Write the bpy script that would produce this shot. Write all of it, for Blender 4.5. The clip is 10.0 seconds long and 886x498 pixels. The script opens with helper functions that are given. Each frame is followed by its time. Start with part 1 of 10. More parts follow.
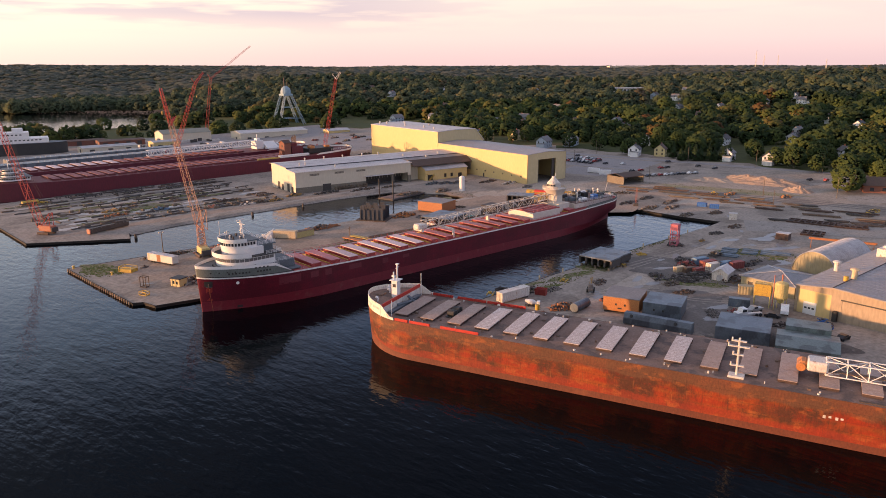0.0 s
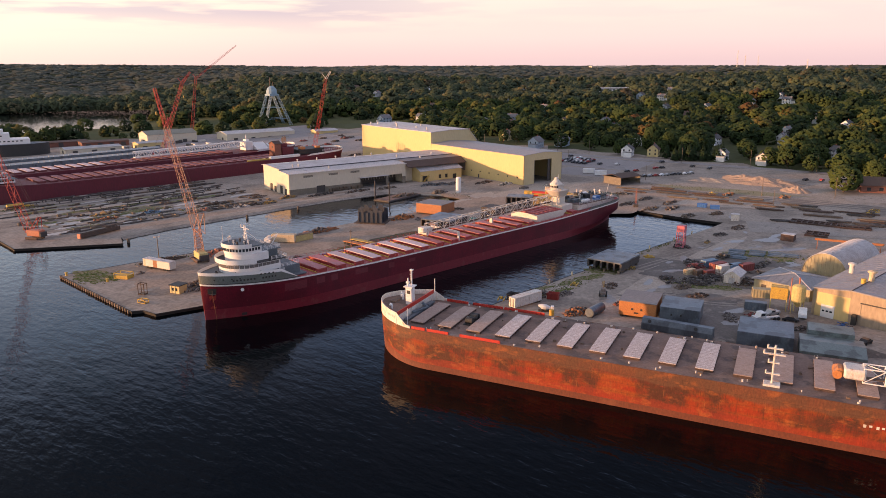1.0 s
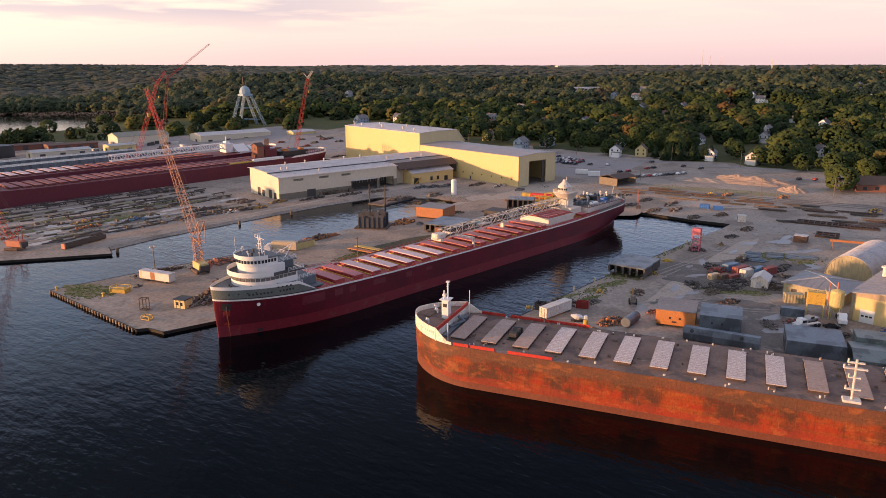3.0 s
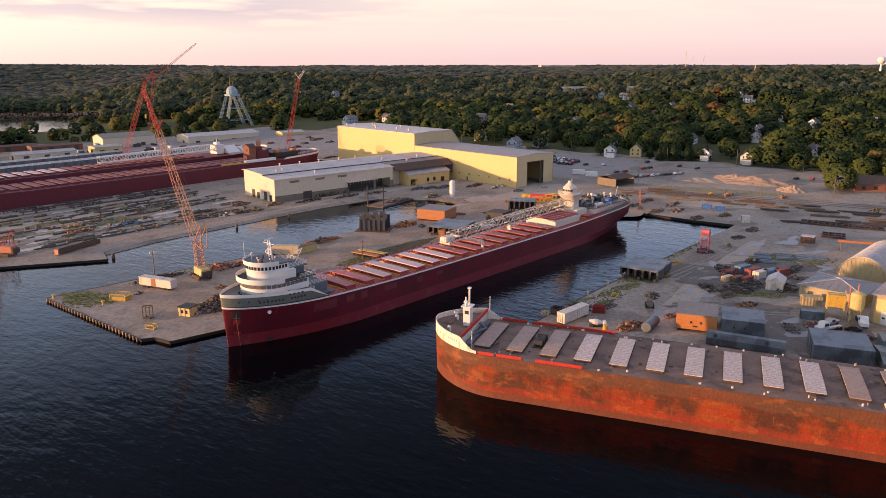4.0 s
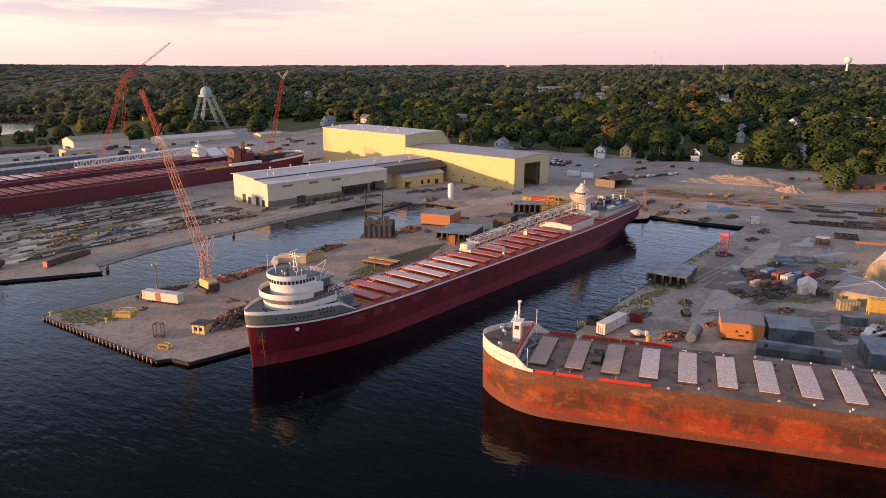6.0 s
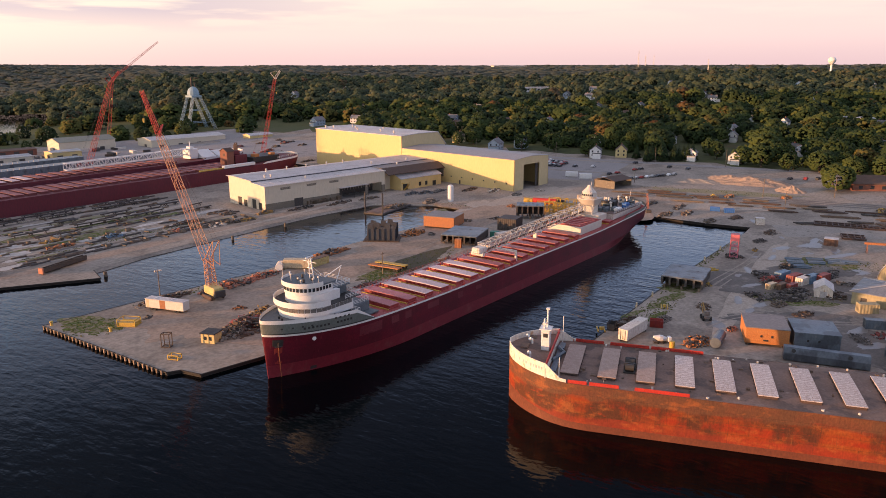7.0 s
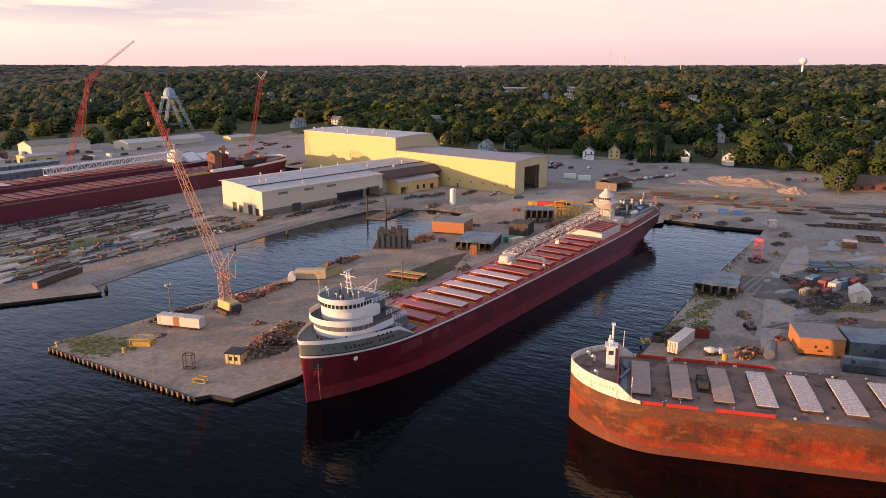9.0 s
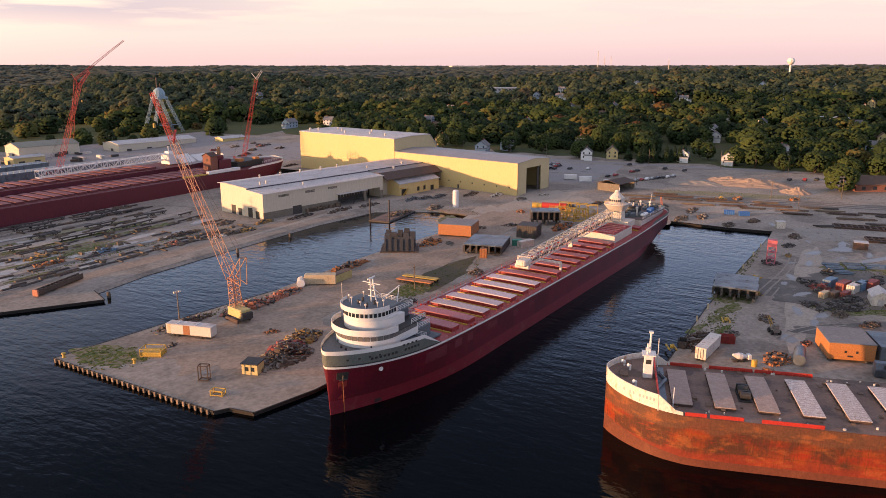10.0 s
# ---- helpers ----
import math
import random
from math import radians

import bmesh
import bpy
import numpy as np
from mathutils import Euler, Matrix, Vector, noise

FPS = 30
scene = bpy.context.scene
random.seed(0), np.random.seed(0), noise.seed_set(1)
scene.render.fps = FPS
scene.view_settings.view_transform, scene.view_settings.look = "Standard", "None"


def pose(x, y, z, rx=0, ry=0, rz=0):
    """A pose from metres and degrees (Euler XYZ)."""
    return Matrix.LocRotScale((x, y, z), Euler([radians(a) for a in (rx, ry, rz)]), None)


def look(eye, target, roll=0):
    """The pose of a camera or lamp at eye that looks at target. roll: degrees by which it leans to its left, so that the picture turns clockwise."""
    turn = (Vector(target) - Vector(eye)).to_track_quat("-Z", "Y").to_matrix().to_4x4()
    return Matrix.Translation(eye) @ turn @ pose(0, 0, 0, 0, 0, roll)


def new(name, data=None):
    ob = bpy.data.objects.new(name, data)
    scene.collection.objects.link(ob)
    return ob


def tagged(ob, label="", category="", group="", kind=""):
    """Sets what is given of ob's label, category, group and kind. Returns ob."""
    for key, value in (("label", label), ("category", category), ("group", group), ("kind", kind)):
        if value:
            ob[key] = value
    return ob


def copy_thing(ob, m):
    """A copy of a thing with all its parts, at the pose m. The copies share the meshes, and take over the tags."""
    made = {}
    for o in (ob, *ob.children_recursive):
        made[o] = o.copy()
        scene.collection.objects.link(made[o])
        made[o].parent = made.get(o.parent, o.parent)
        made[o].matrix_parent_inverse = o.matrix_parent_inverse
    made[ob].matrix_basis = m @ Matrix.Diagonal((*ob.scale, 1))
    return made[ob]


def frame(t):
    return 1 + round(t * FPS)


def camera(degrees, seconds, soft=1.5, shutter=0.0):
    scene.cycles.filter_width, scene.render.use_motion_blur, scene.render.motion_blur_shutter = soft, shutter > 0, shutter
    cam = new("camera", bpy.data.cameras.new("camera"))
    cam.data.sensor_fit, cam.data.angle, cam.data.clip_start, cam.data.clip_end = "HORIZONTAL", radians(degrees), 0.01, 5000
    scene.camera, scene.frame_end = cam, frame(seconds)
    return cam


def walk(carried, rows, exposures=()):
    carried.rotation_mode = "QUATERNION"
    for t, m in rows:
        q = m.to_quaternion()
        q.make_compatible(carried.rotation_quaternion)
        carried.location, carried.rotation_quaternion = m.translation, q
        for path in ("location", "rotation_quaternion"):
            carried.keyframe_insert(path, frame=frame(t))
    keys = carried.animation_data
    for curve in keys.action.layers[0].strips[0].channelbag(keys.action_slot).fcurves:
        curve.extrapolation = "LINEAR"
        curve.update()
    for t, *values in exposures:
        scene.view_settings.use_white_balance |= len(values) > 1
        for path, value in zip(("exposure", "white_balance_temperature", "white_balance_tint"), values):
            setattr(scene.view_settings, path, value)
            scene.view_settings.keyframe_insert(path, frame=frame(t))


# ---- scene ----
cam = camera(62.5, 10.0, soft=0.6)
# seconds, eye x y z, yaw, pitch, roll
PATH = [
    (0.0, -2.196, 0.005, 74.137, -44.158, -14.269, 0.151),
    (0.5, -3.277, 5.457, 74.047, -44.939, -14.271, 0.119),
    (1.0, -4.346, 10.905, 73.959, -45.708, -14.276, 0.097),
    (1.5, -5.394, 16.353, 73.872, -46.467, -14.283, 0.083),
    (2.0, -6.412, 21.800, 73.787, -47.219, -14.290, 0.075),
    (2.5, -7.393, 27.248, 73.703, -47.964, -14.297, 0.072),
    (4.0, -10.050, 43.601, 73.467, -50.170, -14.312, 0.075),
    (4.5, -10.823, 49.055, 73.393, -50.897, -14.314, 0.077),
    (5.0, -11.535, 54.510, 73.323, -51.619, -14.314, 0.077),
    (5.5, -12.182, 59.965, 73.255, -52.337, -14.312, 0.076),
    (7.0, -13.730, 76.315, 73.076, -54.448, -14.299, 0.059),
    (7.5, -14.116, 81.754, 73.025, -55.134, -14.292, 0.049),
    (8.0, -14.440, 87.183, 72.979, -55.806, -14.286, 0.037),
    (8.5, -14.705, 92.599, 72.938, -56.464, -14.280, 0.025),
    (9.0, -14.914, 98.000, 72.903, -57.104, -14.276, 0.013),
    (9.5, -15.073, 103.382, 72.874, -57.722, -14.273, 0.002),
    (10.0, -15.188, 108.742, 72.852, -58.317, -14.275, -0.006),
]
walk(cam, [(t, pose(x, y, z, 90 + pitch, roll, yaw)) for t, x, y, z, yaw, pitch, roll in PATH], exposures=[(0.0, 0.80, 6500, 16), (10.0, 0.78, 6500, 16)])

# ---- light: low evening sun from the west, hazy pink sky ----
SUN_AZ = Vector((-0.79, 0.61, 0)).normalized()
SUN_EL = radians(4.2)
to_sun = SUN_AZ * math.cos(SUN_EL) + Vector((0, 0, math.sin(SUN_EL)))
sun_data = bpy.data.lights.new("sun", "SUN")
sun_data.energy, sun_data.angle, sun_data.color = 4.4, radians(0.6), (1.0, 0.53, 0.245)
sun = new("sun", sun_data)
sun.matrix_world = look((0, 0, 300), Vector((0, 0, 300)) - to_sun)

world = bpy.data.worlds.new("evening_sky")
scene.world = world
world.use_nodes = True
wn, wl = world.node_tree.nodes, world.node_tree.links
wn.clear()
w_out, w_bg, w_sky = wn.new("ShaderNodeOutputWorld"), wn.new("ShaderNodeBackground"), wn.new("ShaderNodeTexSky")
w_sky.sky_type, w_sky.sun_disc = "NISHITA", False
w_sky.sun_elevation, w_sky.sun_rotation = SUN_EL, math.atan2(SUN_AZ.x, SUN_AZ.y)
w_sky.dust_density, w_sky.air_density, w_sky.altitude = 3.0, 1.0, 180.0
w_geo, w_sep = wn.new("ShaderNodeTexCoord"), wn.new("ShaderNodeSeparateXYZ")
wl.new(w_geo.outputs["Generated"], w_sep.inputs[0])
w_ramp = wn.new("ShaderNodeValToRGB")
wl.new(w_sep.outputs["Z"], w_ramp.inputs[0])
ramp = w_ramp.color_ramp
for pos, col in ((0.0, (0.65, 0.47, 0.445)), (0.03, (0.72, 0.54, 0.49)), (0.075, (0.70, 0.58, 0.50)), (0.10, (0.70, 0.64, 0.60)), (0.14, (0.76, 0.82, 0.92)), (0.24, (0.58, 0.78, 1.14)), (0.33, (0.32, 0.45, 0.74)), (0.43, (0.05, 0.07, 0.13)), (0.60, (0.06, 0.07, 0.12)), (0.75, (0.28, 0.285, 0.37)), (1.0, (0.41, 0.405, 0.50))):
    e = ramp.elements[0] if pos == 0.0 else ramp.elements[-1] if pos == 1.0 else ramp.elements.new(pos)
    e.position, e.color = pos, (*col, 1)
# thin streaks of cloud low in the sky
w_map, w_noise, w_cr = wn.new("ShaderNodeMapping"), wn.new("ShaderNodeTexNoise"), wn.new("ShaderNodeValToRGB")
w_map.inputs["Scale"].default_value = (4.0, 4.0, 40.0)
w_map.inputs["Location"].default_value = (1.7, 0.6, 2.3)
wl.new(w_geo.outputs["Generated"], w_map.inputs[0])
wl.new(w_map.outputs[0], w_noise.inputs["Vector"])
w_noise.inputs["Scale"].default_value, w_noise.inputs["Detail"].default_value = 1.6, 6.0
w_cr.color_ramp.elements[0].position, w_cr.color_ramp.elements[1].position = 0.43, 0.56
wl.new(w_noise.outputs[0], w_cr.inputs[0])
w_mul = wn.new("ShaderNodeMath")
w_mul.operation = "MULTIPLY"
w_dot, w_az = wn.new("ShaderNodeVectorMath"), wn.new("ShaderNodeMapRange")
w_dot.operation = "DOT_PRODUCT"
w_dot.inputs[1].default_value = (0.41, 0.91, 0)
wl.new(w_geo.outputs["Generated"], w_dot.inputs[0])
w_az.inputs["From Min"].default_value, w_az.inputs["From Max"].default_value, w_az.inputs["To Min"].default_value, w_az.inputs["To Max"].default_value = 0.90, 0.985, 0.15, 0.95
wl.new(w_dot.outputs["Value"], w_az.inputs[0])
w_lo = wn.new("ShaderNodeMapRange")
w_lo.inputs["From Min"].default_value, w_lo.inputs["From Max"].default_value = 0.035, 0.062
wl.new(w_sep.outputs["Z"], w_lo.inputs[0])
w_where = wn.new("ShaderNodeMath")
w_where.operation = "MULTIPLY"
wl.new(w_az.outputs[0], w_where.inputs[0])
wl.new(w_lo.outputs[0], w_where.inputs[1])
wl.new(w_where.outputs[0], w_mul.inputs[1])
wl.new(w_cr.outputs[0], w_mul.inputs[0])
w_cloud = wn.new("ShaderNodeMix")
w_cloud.data_type = "RGBA"
w_cloud.inputs["B"].default_value = (0.46, 0.385, 0.435, 1)
wl.new(w_mul.outputs[0], w_cloud.inputs["Factor"])
wl.new(w_ramp.outputs[0], w_cloud.inputs["A"])
w_side, w_warm = wn.new("ShaderNodeVectorMath"), wn.new("ShaderNodeValToRGB")
w_side.operation = "DOT_PRODUCT"
w_side.inputs[1].default_value = SUN_AZ
wl.new(w_geo.outputs["Generated"], w_side.inputs[0])
w_span = wn.new("ShaderNodeMapRange")
w_span.inputs["From Min"].default_value, w_span.inputs["From Max"].default_value = -0.7, 1.0
wl.new(w_side.outputs["Value"], w_span.inputs[0])
wl.new(w_span.outputs[0], w_warm.inputs[0])
w_warm.color_ramp.elements[0].color = (0.90, 0.90, 0.95, 1)
w_warm.color_ramp.elements[1].color = (1.55, 1.56, 1.22, 1)
mid_ = w_warm.color_ramp.elements.new(0.42)
mid_.color = (1.0, 1.0, 0.98, 1)
w_tint = wn.new("ShaderNodeMix")
w_tint.data_type, w_tint.blend_type = "RGBA", "MULTIPLY"
w_tint.inputs["Factor"].default_value = 1.0
wl.new(w_cloud.outputs["Result"], w_tint.inputs["A"])
wl.new(w_warm.outputs[0], w_tint.inputs["B"])
w_sc = wn.new("ShaderNodeMix")
w_sc.data_type, w_sc.blend_type = "RGBA", "ADD"
w_sc.inputs["Factor"].default_value = 1.0
w_dim = wn.new("ShaderNodeMix")
w_dim.data_type, w_dim.blend_type = "RGBA", "MULTIPLY"
w_dim.inputs["Factor"].default_value = 1.0
w_dim.inputs["B"].default_value = (0.045, 0.045, 0.045, 1)
wl.new(w_sky.outputs[0], w_dim.inputs["A"])
wl.new(w_dim.outputs["Result"], w_sc.inputs["A"])
wl.new(w_tint.outputs["Result"], w_sc.inputs["B"])
wl.new(w_sc.outputs["Result"], w_bg.inputs[0])
w_bg.inputs[1].default_value = 0.86
wl.new(w_bg.outputs[0], w_out.inputs[0])

# ---- materials ----
def mat(name, c, c2=None, rough=0.7, metal=0.0, scale=0.6, fine=6.0, mix=0.6, bump=0.15, c3=None, streak=0.0, spec=0.5, contrast=0.25, world_space=False, per_object=0.0, c3_at=(0.58, 0.72), c4=None, grit=1.0):
    """A node material: two colours mixed by broad noise, a third by blotches, fine grain in value and relief. streak: vertical runs."""
    m = bpy.data.materials.new(name)
    m.use_nodes = True
    n, l = m.node_tree.nodes, m.node_tree.links
    b = n["Principled BSDF"]
    if world_space:
        co = n.new("ShaderNodeNewGeometry").outputs["Position"]
    else:
        co = n.new("ShaderNodeTexCoord").outputs["Object"]
    mp = n.new("ShaderNodeMapping")
    mp.inputs["Scale"].default_value = (1, 1, 1 - 0.85 * streak)
    l.new(co, mp.inputs[0])
    def noise_at(s, detail):
        t = n.new("ShaderNodeTexNoise")
        t.inputs["Scale"].default_value, t.inputs["Detail"].default_value = s, detail
        l.new(mp.outputs[0], t.inputs["Vector"])
        return t.outputs[0]
    def ramp_of(v, a, z):
        r = n.new("ShaderNodeMapRange")
        r.inputs["From Min"].default_value, r.inputs["From Max"].default_value = a, z
        l.new(v, r.inputs[0])
        return r.outputs[0]
    def blend(f, a, z, kind="MIX"):
        x = n.new("ShaderNodeMix")
        x.data_type, x.blend_type = "RGBA", kind
        for sock, v in (("Factor", f), ("A", a), ("B", z)):
            i = x.inputs[sock]
            if hasattr(v, "links"):
                l.new(v, i)
            else:
                i.default_value = v if sock == "Factor" else (*v, 1)
        return x.outputs["Result"]
    broad, grain = noise_at(scale, 5.0), noise_at(fine, 4.0)
    c2 = c2 or tuple(v * 0.72 for v in c)
    f1 = ramp_of(broad, 0.5 - contrast, 0.5 + contrast)
    sc = n.new("ShaderNodeMath")
    sc.operation = "MULTIPLY"
    sc.inputs[1].default_value = mix
    l.new(f1, sc.inputs[0])
    col = blend(sc.outputs[0], c, c2)
    if c3:
        col = blend(ramp_of(noise_at(scale * 2.7, 7.0), *c3_at), col, c3)
    if c4:
        col = blend(ramp_of(noise_at(scale * 0.9 + 0.013, 6.0), 0.52, 0.60), col, c4)
    g2 = n.new("ShaderNodeMapRange")
    g2.inputs["From Min"].default_value, g2.inputs["From Max"].default_value = 0.25, 0.75
    g2.inputs["To Min"].default_value, g2.inputs["To Max"].default_value = 1 - 0.22 * grit, 1 + 0.2 * grit
    l.new(grain, g2.inputs[0])
    col = blend(1.0, col, g2.outputs[0], "MULTIPLY")
    if per_object:
        oi = n.new("ShaderNodeObjectInfo")
        g3 = n.new("ShaderNodeMapRange")
        g3.inputs["To Min"].default_value, g3.inputs["To Max"].default_value = 1 - per_object, 1 + per_object
        l.new(oi.outputs["Random"], g3.inputs[0])
        col = blend(1.0, col, g3.outputs[0], "MULTIPLY")
    l.new(col, b.inputs["Base Color"])
    b.inputs["Roughness"].default_value, b.inputs["Metallic"].default_value = rough, metal
    b.inputs["Specular IOR Level"].default_value = spec
    if bump:
        bp = n.new("ShaderNodeBump")
        bp.inputs["Strength"].default_value, bp.inputs["Distance"].default_value = bump, 0.05
        l.new(grain, bp.inputs["Height"])
        l.new(bp.outputs[0], b.inputs["Normal"])
    return m


M = {}
M["dirt"] = mat("packed_gravel", (0.352, 0.306, 0.262), (0.268, 0.234, 0.20), 0.95, scale=0.045, fine=0.9, grit=1.3, c3=(0.172, 0.152, 0.134), mix=0.95, bump=0.5, spec=0.15, contrast=0.2, world_space=True, c3_at=(0.60, 0.80), c4=(0.23, 0.20, 0.172))
M["concrete"] = mat("weathered_concrete", (0.34, 0.31, 0.28), (0.22, 0.2, 0.18), 0.9, scale=0.15, fine=2.0, c3=(0.13, 0.12, 0.1), bump=0.3, spec=0.2, world_space=True)
M["pale_slab"] = mat("pale_wet_concrete", (0.46, 0.44, 0.42), (0.36, 0.35, 0.33), 0.5, scale=0.2, fine=2.0, c3=(0.24, 0.23, 0.21), bump=0.2, spec=0.4, world_space=True)
M["asphalt"] = mat("grey_asphalt", (0.16, 0.15, 0.15), (0.11, 0.105, 0.105), 0.9, scale=0.05, fine=1.5, bump=0.3, spec=0.2, world_space=True)
M["grass"] = mat("rough_grass", (0.080, 0.118, 0.026), (0.12, 0.125, 0.045), 0.95, scale=0.3, fine=2.0, c3=(0.22, 0.19, 0.13), mix=0.95, c3_at=(0.44, 0.56), bump=0.6, spec=0.1, world_space=True)
M["woodland"] = mat("woodland_floor", (0.06, 0.075, 0.032), (0.09, 0.09, 0.045), 0.95, scale=0.01, fine=0.2, c3=(0.1, 0.085, 0.05), bump=0.4, spec=0.1, world_space=True)
M["lawn"] = mat("mown_lawn", (0.085, 0.098, 0.042), (0.12, 0.115, 0.06), 0.95, scale=0.03, fine=1.0, bump=0.3, spec=0.1, world_space=True)
M["puddle"] = mat("wet_mud", (0.21, 0.185, 0.165), (0.15, 0.135, 0.12), 0.34, scale=0.3, fine=3.0, bump=0.03, spec=0.4, world_space=True)
M["sand"] = mat("sand_heap", (0.36, 0.26, 0.20), (0.28, 0.225, 0.185), 0.95, scale=0.2, fine=1.2, c3=(0.20, 0.18, 0.14), bump=0.9, spec=0.1)
# Redder maroon: grazing light on the lower hull put into the colour.
M["low_hull_red"] = mat("red_boot_topping", (0.185, 0.014, 0.025), (0.15, 0.012, 0.022), 0.5, scale=0.15, fine=2.0, c3=(0.19, 0.045, 0.045), streak=0.3, bump=0.05)
M["deck_red"] = mat("worn_red_deck", (0.36, 0.062, 0.058), (0.27, 0.05, 0.048), 0.6, scale=0.25, fine=2.5, c3=(0.38, 0.15, 0.14), bump=0.15)
M["hatch_red"] = mat("red_hatch_cover", (0.42, 0.115, 0.118), (0.34, 0.075, 0.075), 0.5, scale=0.5, fine=3.0, c3=(0.43, 0.2, 0.19), bump=0.1, per_object=0.12)
M["hatch_pink"] = mat("chalky_faded_hatch_cover", (0.56, 0.44, 0.46), (0.47, 0.33, 0.345), 0.75, scale=0.6, fine=3.0, c3=(0.62, 0.54, 0.55), bump=0.1, per_object=0.12)
M["red"] = mat("bright_red_steel", (0.50, 0.035, 0.02), (0.36, 0.03, 0.02), 0.55, scale=0.8, fine=4.0, bump=0.1)
M["yellow"] = mat("yellow_steel", (0.52, 0.33, 0.05), (0.4, 0.25, 0.05), 0.55, scale=0.8, fine=4.0, c3=(0.3, 0.17, 0.06), bump=0.1)
M["white"] = mat("white_marine_paint", (0.72, 0.70, 0.68), (0.66, 0.635, 0.61), 0.45, scale=0.4, fine=3.0, streak=0.4, bump=0.02, mix=0.4, grit=0.3)
M["white_warm"] = mat("weathered_white_steel", (0.60, 0.55, 0.48), (0.50, 0.45, 0.39), 0.55, scale=0.5, fine=3.0, streak=0.4, bump=0.04, mix=0.6, grit=0.5)
M["offwhite"] = mat("stained_white_paint", (0.66, 0.61, 0.55), (0.5, 0.42, 0.36), 0.55, scale=0.5, fine=3.0, streak=0.6, c3=(0.36, 0.22, 0.14), bump=0.08)
M["white_bow"] = mat("white_bow_paint", (0.74, 0.68, 0.60), (0.62, 0.53, 0.44), 0.55, scale=0.35, fine=3.0, streak=0.6, c3=(0.5, 0.3, 0.16), bump=0.06)
M["maroon_faded"] = mat("chalky_faded_maroon", (0.155, 0.024, 0.034), (0.125, 0.013, 0.024), 0.55, scale=0.8, fine=3.0, mix=0.9, bump=0.03)
M["rust_stain"] = mat("rust_run_paint", (0.30, 0.035, 0.02), (0.20, 0.018, 0.02), 0.6, scale=1.2, fine=4.0, streak=0.9, mix=0.9, bump=0.05)
M["maroon_c"] = mat("chalky_maroon_plating", (0.115, 0.007, 0.018), (0.08, 0.006, 0.015), 0.6, scale=0.1, fine=1.5, streak=0.8, bump=0.05)
M["hatch_c"] = mat("faded_rose_hatch_cover", (0.23, 0.065, 0.068), (0.17, 0.045, 0.048), 0.65, scale=0.5, fine=3.0, bump=0.1, per_object=0.15)
M["ship_grey"] = mat("green_grey_ship_paint", (0.135, 0.15, 0.135), (0.10, 0.112, 0.105), 0.5, scale=0.3, fine=3.0, streak=0.6, bump=0.04)
M["deck_brown"] = mat("brown_grey_deck", (0.17, 0.115, 0.10), (0.12, 0.085, 0.078), 0.75, scale=0.4, fine=3.0, bump=0.1)
M["deck_grey"] = mat("blue_grey_deck", (0.12, 0.14, 0.155), (0.09, 0.105, 0.12), 0.7, scale=0.4, fine=3.0, bump=0.1)
M["black"] = mat("black_paint", (0.025, 0.024, 0.024), (0.04, 0.036, 0.033), 0.6, scale=0.5, fine=4.0, bump=0.1)
M["dark_steel"] = mat("dark_weathered_steel", (0.075, 0.065, 0.06), (0.045, 0.042, 0.042), 0.7, metal=0.2, scale=0.5, fine=4.0, c3=(0.13, 0.07, 0.04), bump=0.15, per_object=0.15)
M["rust_low"] = mat("rust_red_boot_topping", (0.15, 0.040, 0.017), (0.105, 0.028, 0.014), 0.7, scale=0.1, fine=2.5, c3=(0.18, 0.055, 0.024), streak=0.4, bump=0.15)
M["rust_deck"] = mat("rusty_brown_deck", (0.235, 0.155, 0.122), (0.15, 0.095, 0.075), 0.85, scale=0.22, fine=2.0, c3=(0.29, 0.225, 0.185), bump=0.25, mix=0.95, c4=(0.11, 0.078, 0.066), c3_at=(0.62, 0.78))
M["hatch_rust"] = mat("rust_streaked_pale_hatch_cover", (0.66, 0.58, 0.55), (0.46, 0.37, 0.34), 0.6, scale=1.6, fine=5.0, c3=(0.24, 0.15, 0.12), bump=0.3, mix=0.9, per_object=0.1, c3_at=(0.55, 0.68), contrast=0.14)
M["hatch_brown"] = mat("brown_rusted_hatch_cover", (0.42, 0.31, 0.26), (0.29, 0.195, 0.155), 0.7, scale=0.9, fine=3.5, c3=(0.4, 0.32, 0.28), bump=0.2, mix=0.9, per_object=0.12)
M["orange"] = mat("orange_primer", (0.50, 0.195, 0.058), (0.40, 0.15, 0.045), 0.6, scale=0.4, fine=3.0, c3=(0.42, 0.14, 0.035), bump=0.1)
M["crane_red"] = mat("faded_orange_red_crane_paint", (0.44, 0.14, 0.075), (0.40, 0.18, 0.115), 0.6, scale=0.12, fine=3.0, bump=0.05, contrast=0.1)
M["crane_tan"] = mat("faded_tan_orange_crane_paint", (0.46, 0.21, 0.12), (0.42, 0.26, 0.17), 0.6, scale=0.12, fine=3.0, bump=0.05, contrast=0.1)
M["crane_dark"] = mat("deep_red_crane_paint", (0.42, 0.03, 0.02), (0.3, 0.025, 0.02), 0.6, scale=0.4, fine=3.0, bump=0.05)
M["crane_blue"] = mat("pale_blue_gantry_paint", (0.26, 0.36, 0.42), (0.2, 0.29, 0.34), 0.6, scale=0.4, fine=3.0, bump=0.05)
M["siding_yellow"] = mat("yellow_metal_siding", (0.60, 0.45, 0.20), (0.57, 0.42, 0.18), 0.6, scale=0.15, fine=1.5, streak=0.85, bump=0.03, mix=0.5, grit=0.35)
M["siding_tan"] = mat("cream_metal_siding", (0.60, 0.52, 0.40), (0.55, 0.475, 0.37), 0.65, scale=0.2, fine=1.5, streak=0.85, bump=0.03, mix=0.5, grit=0.35)
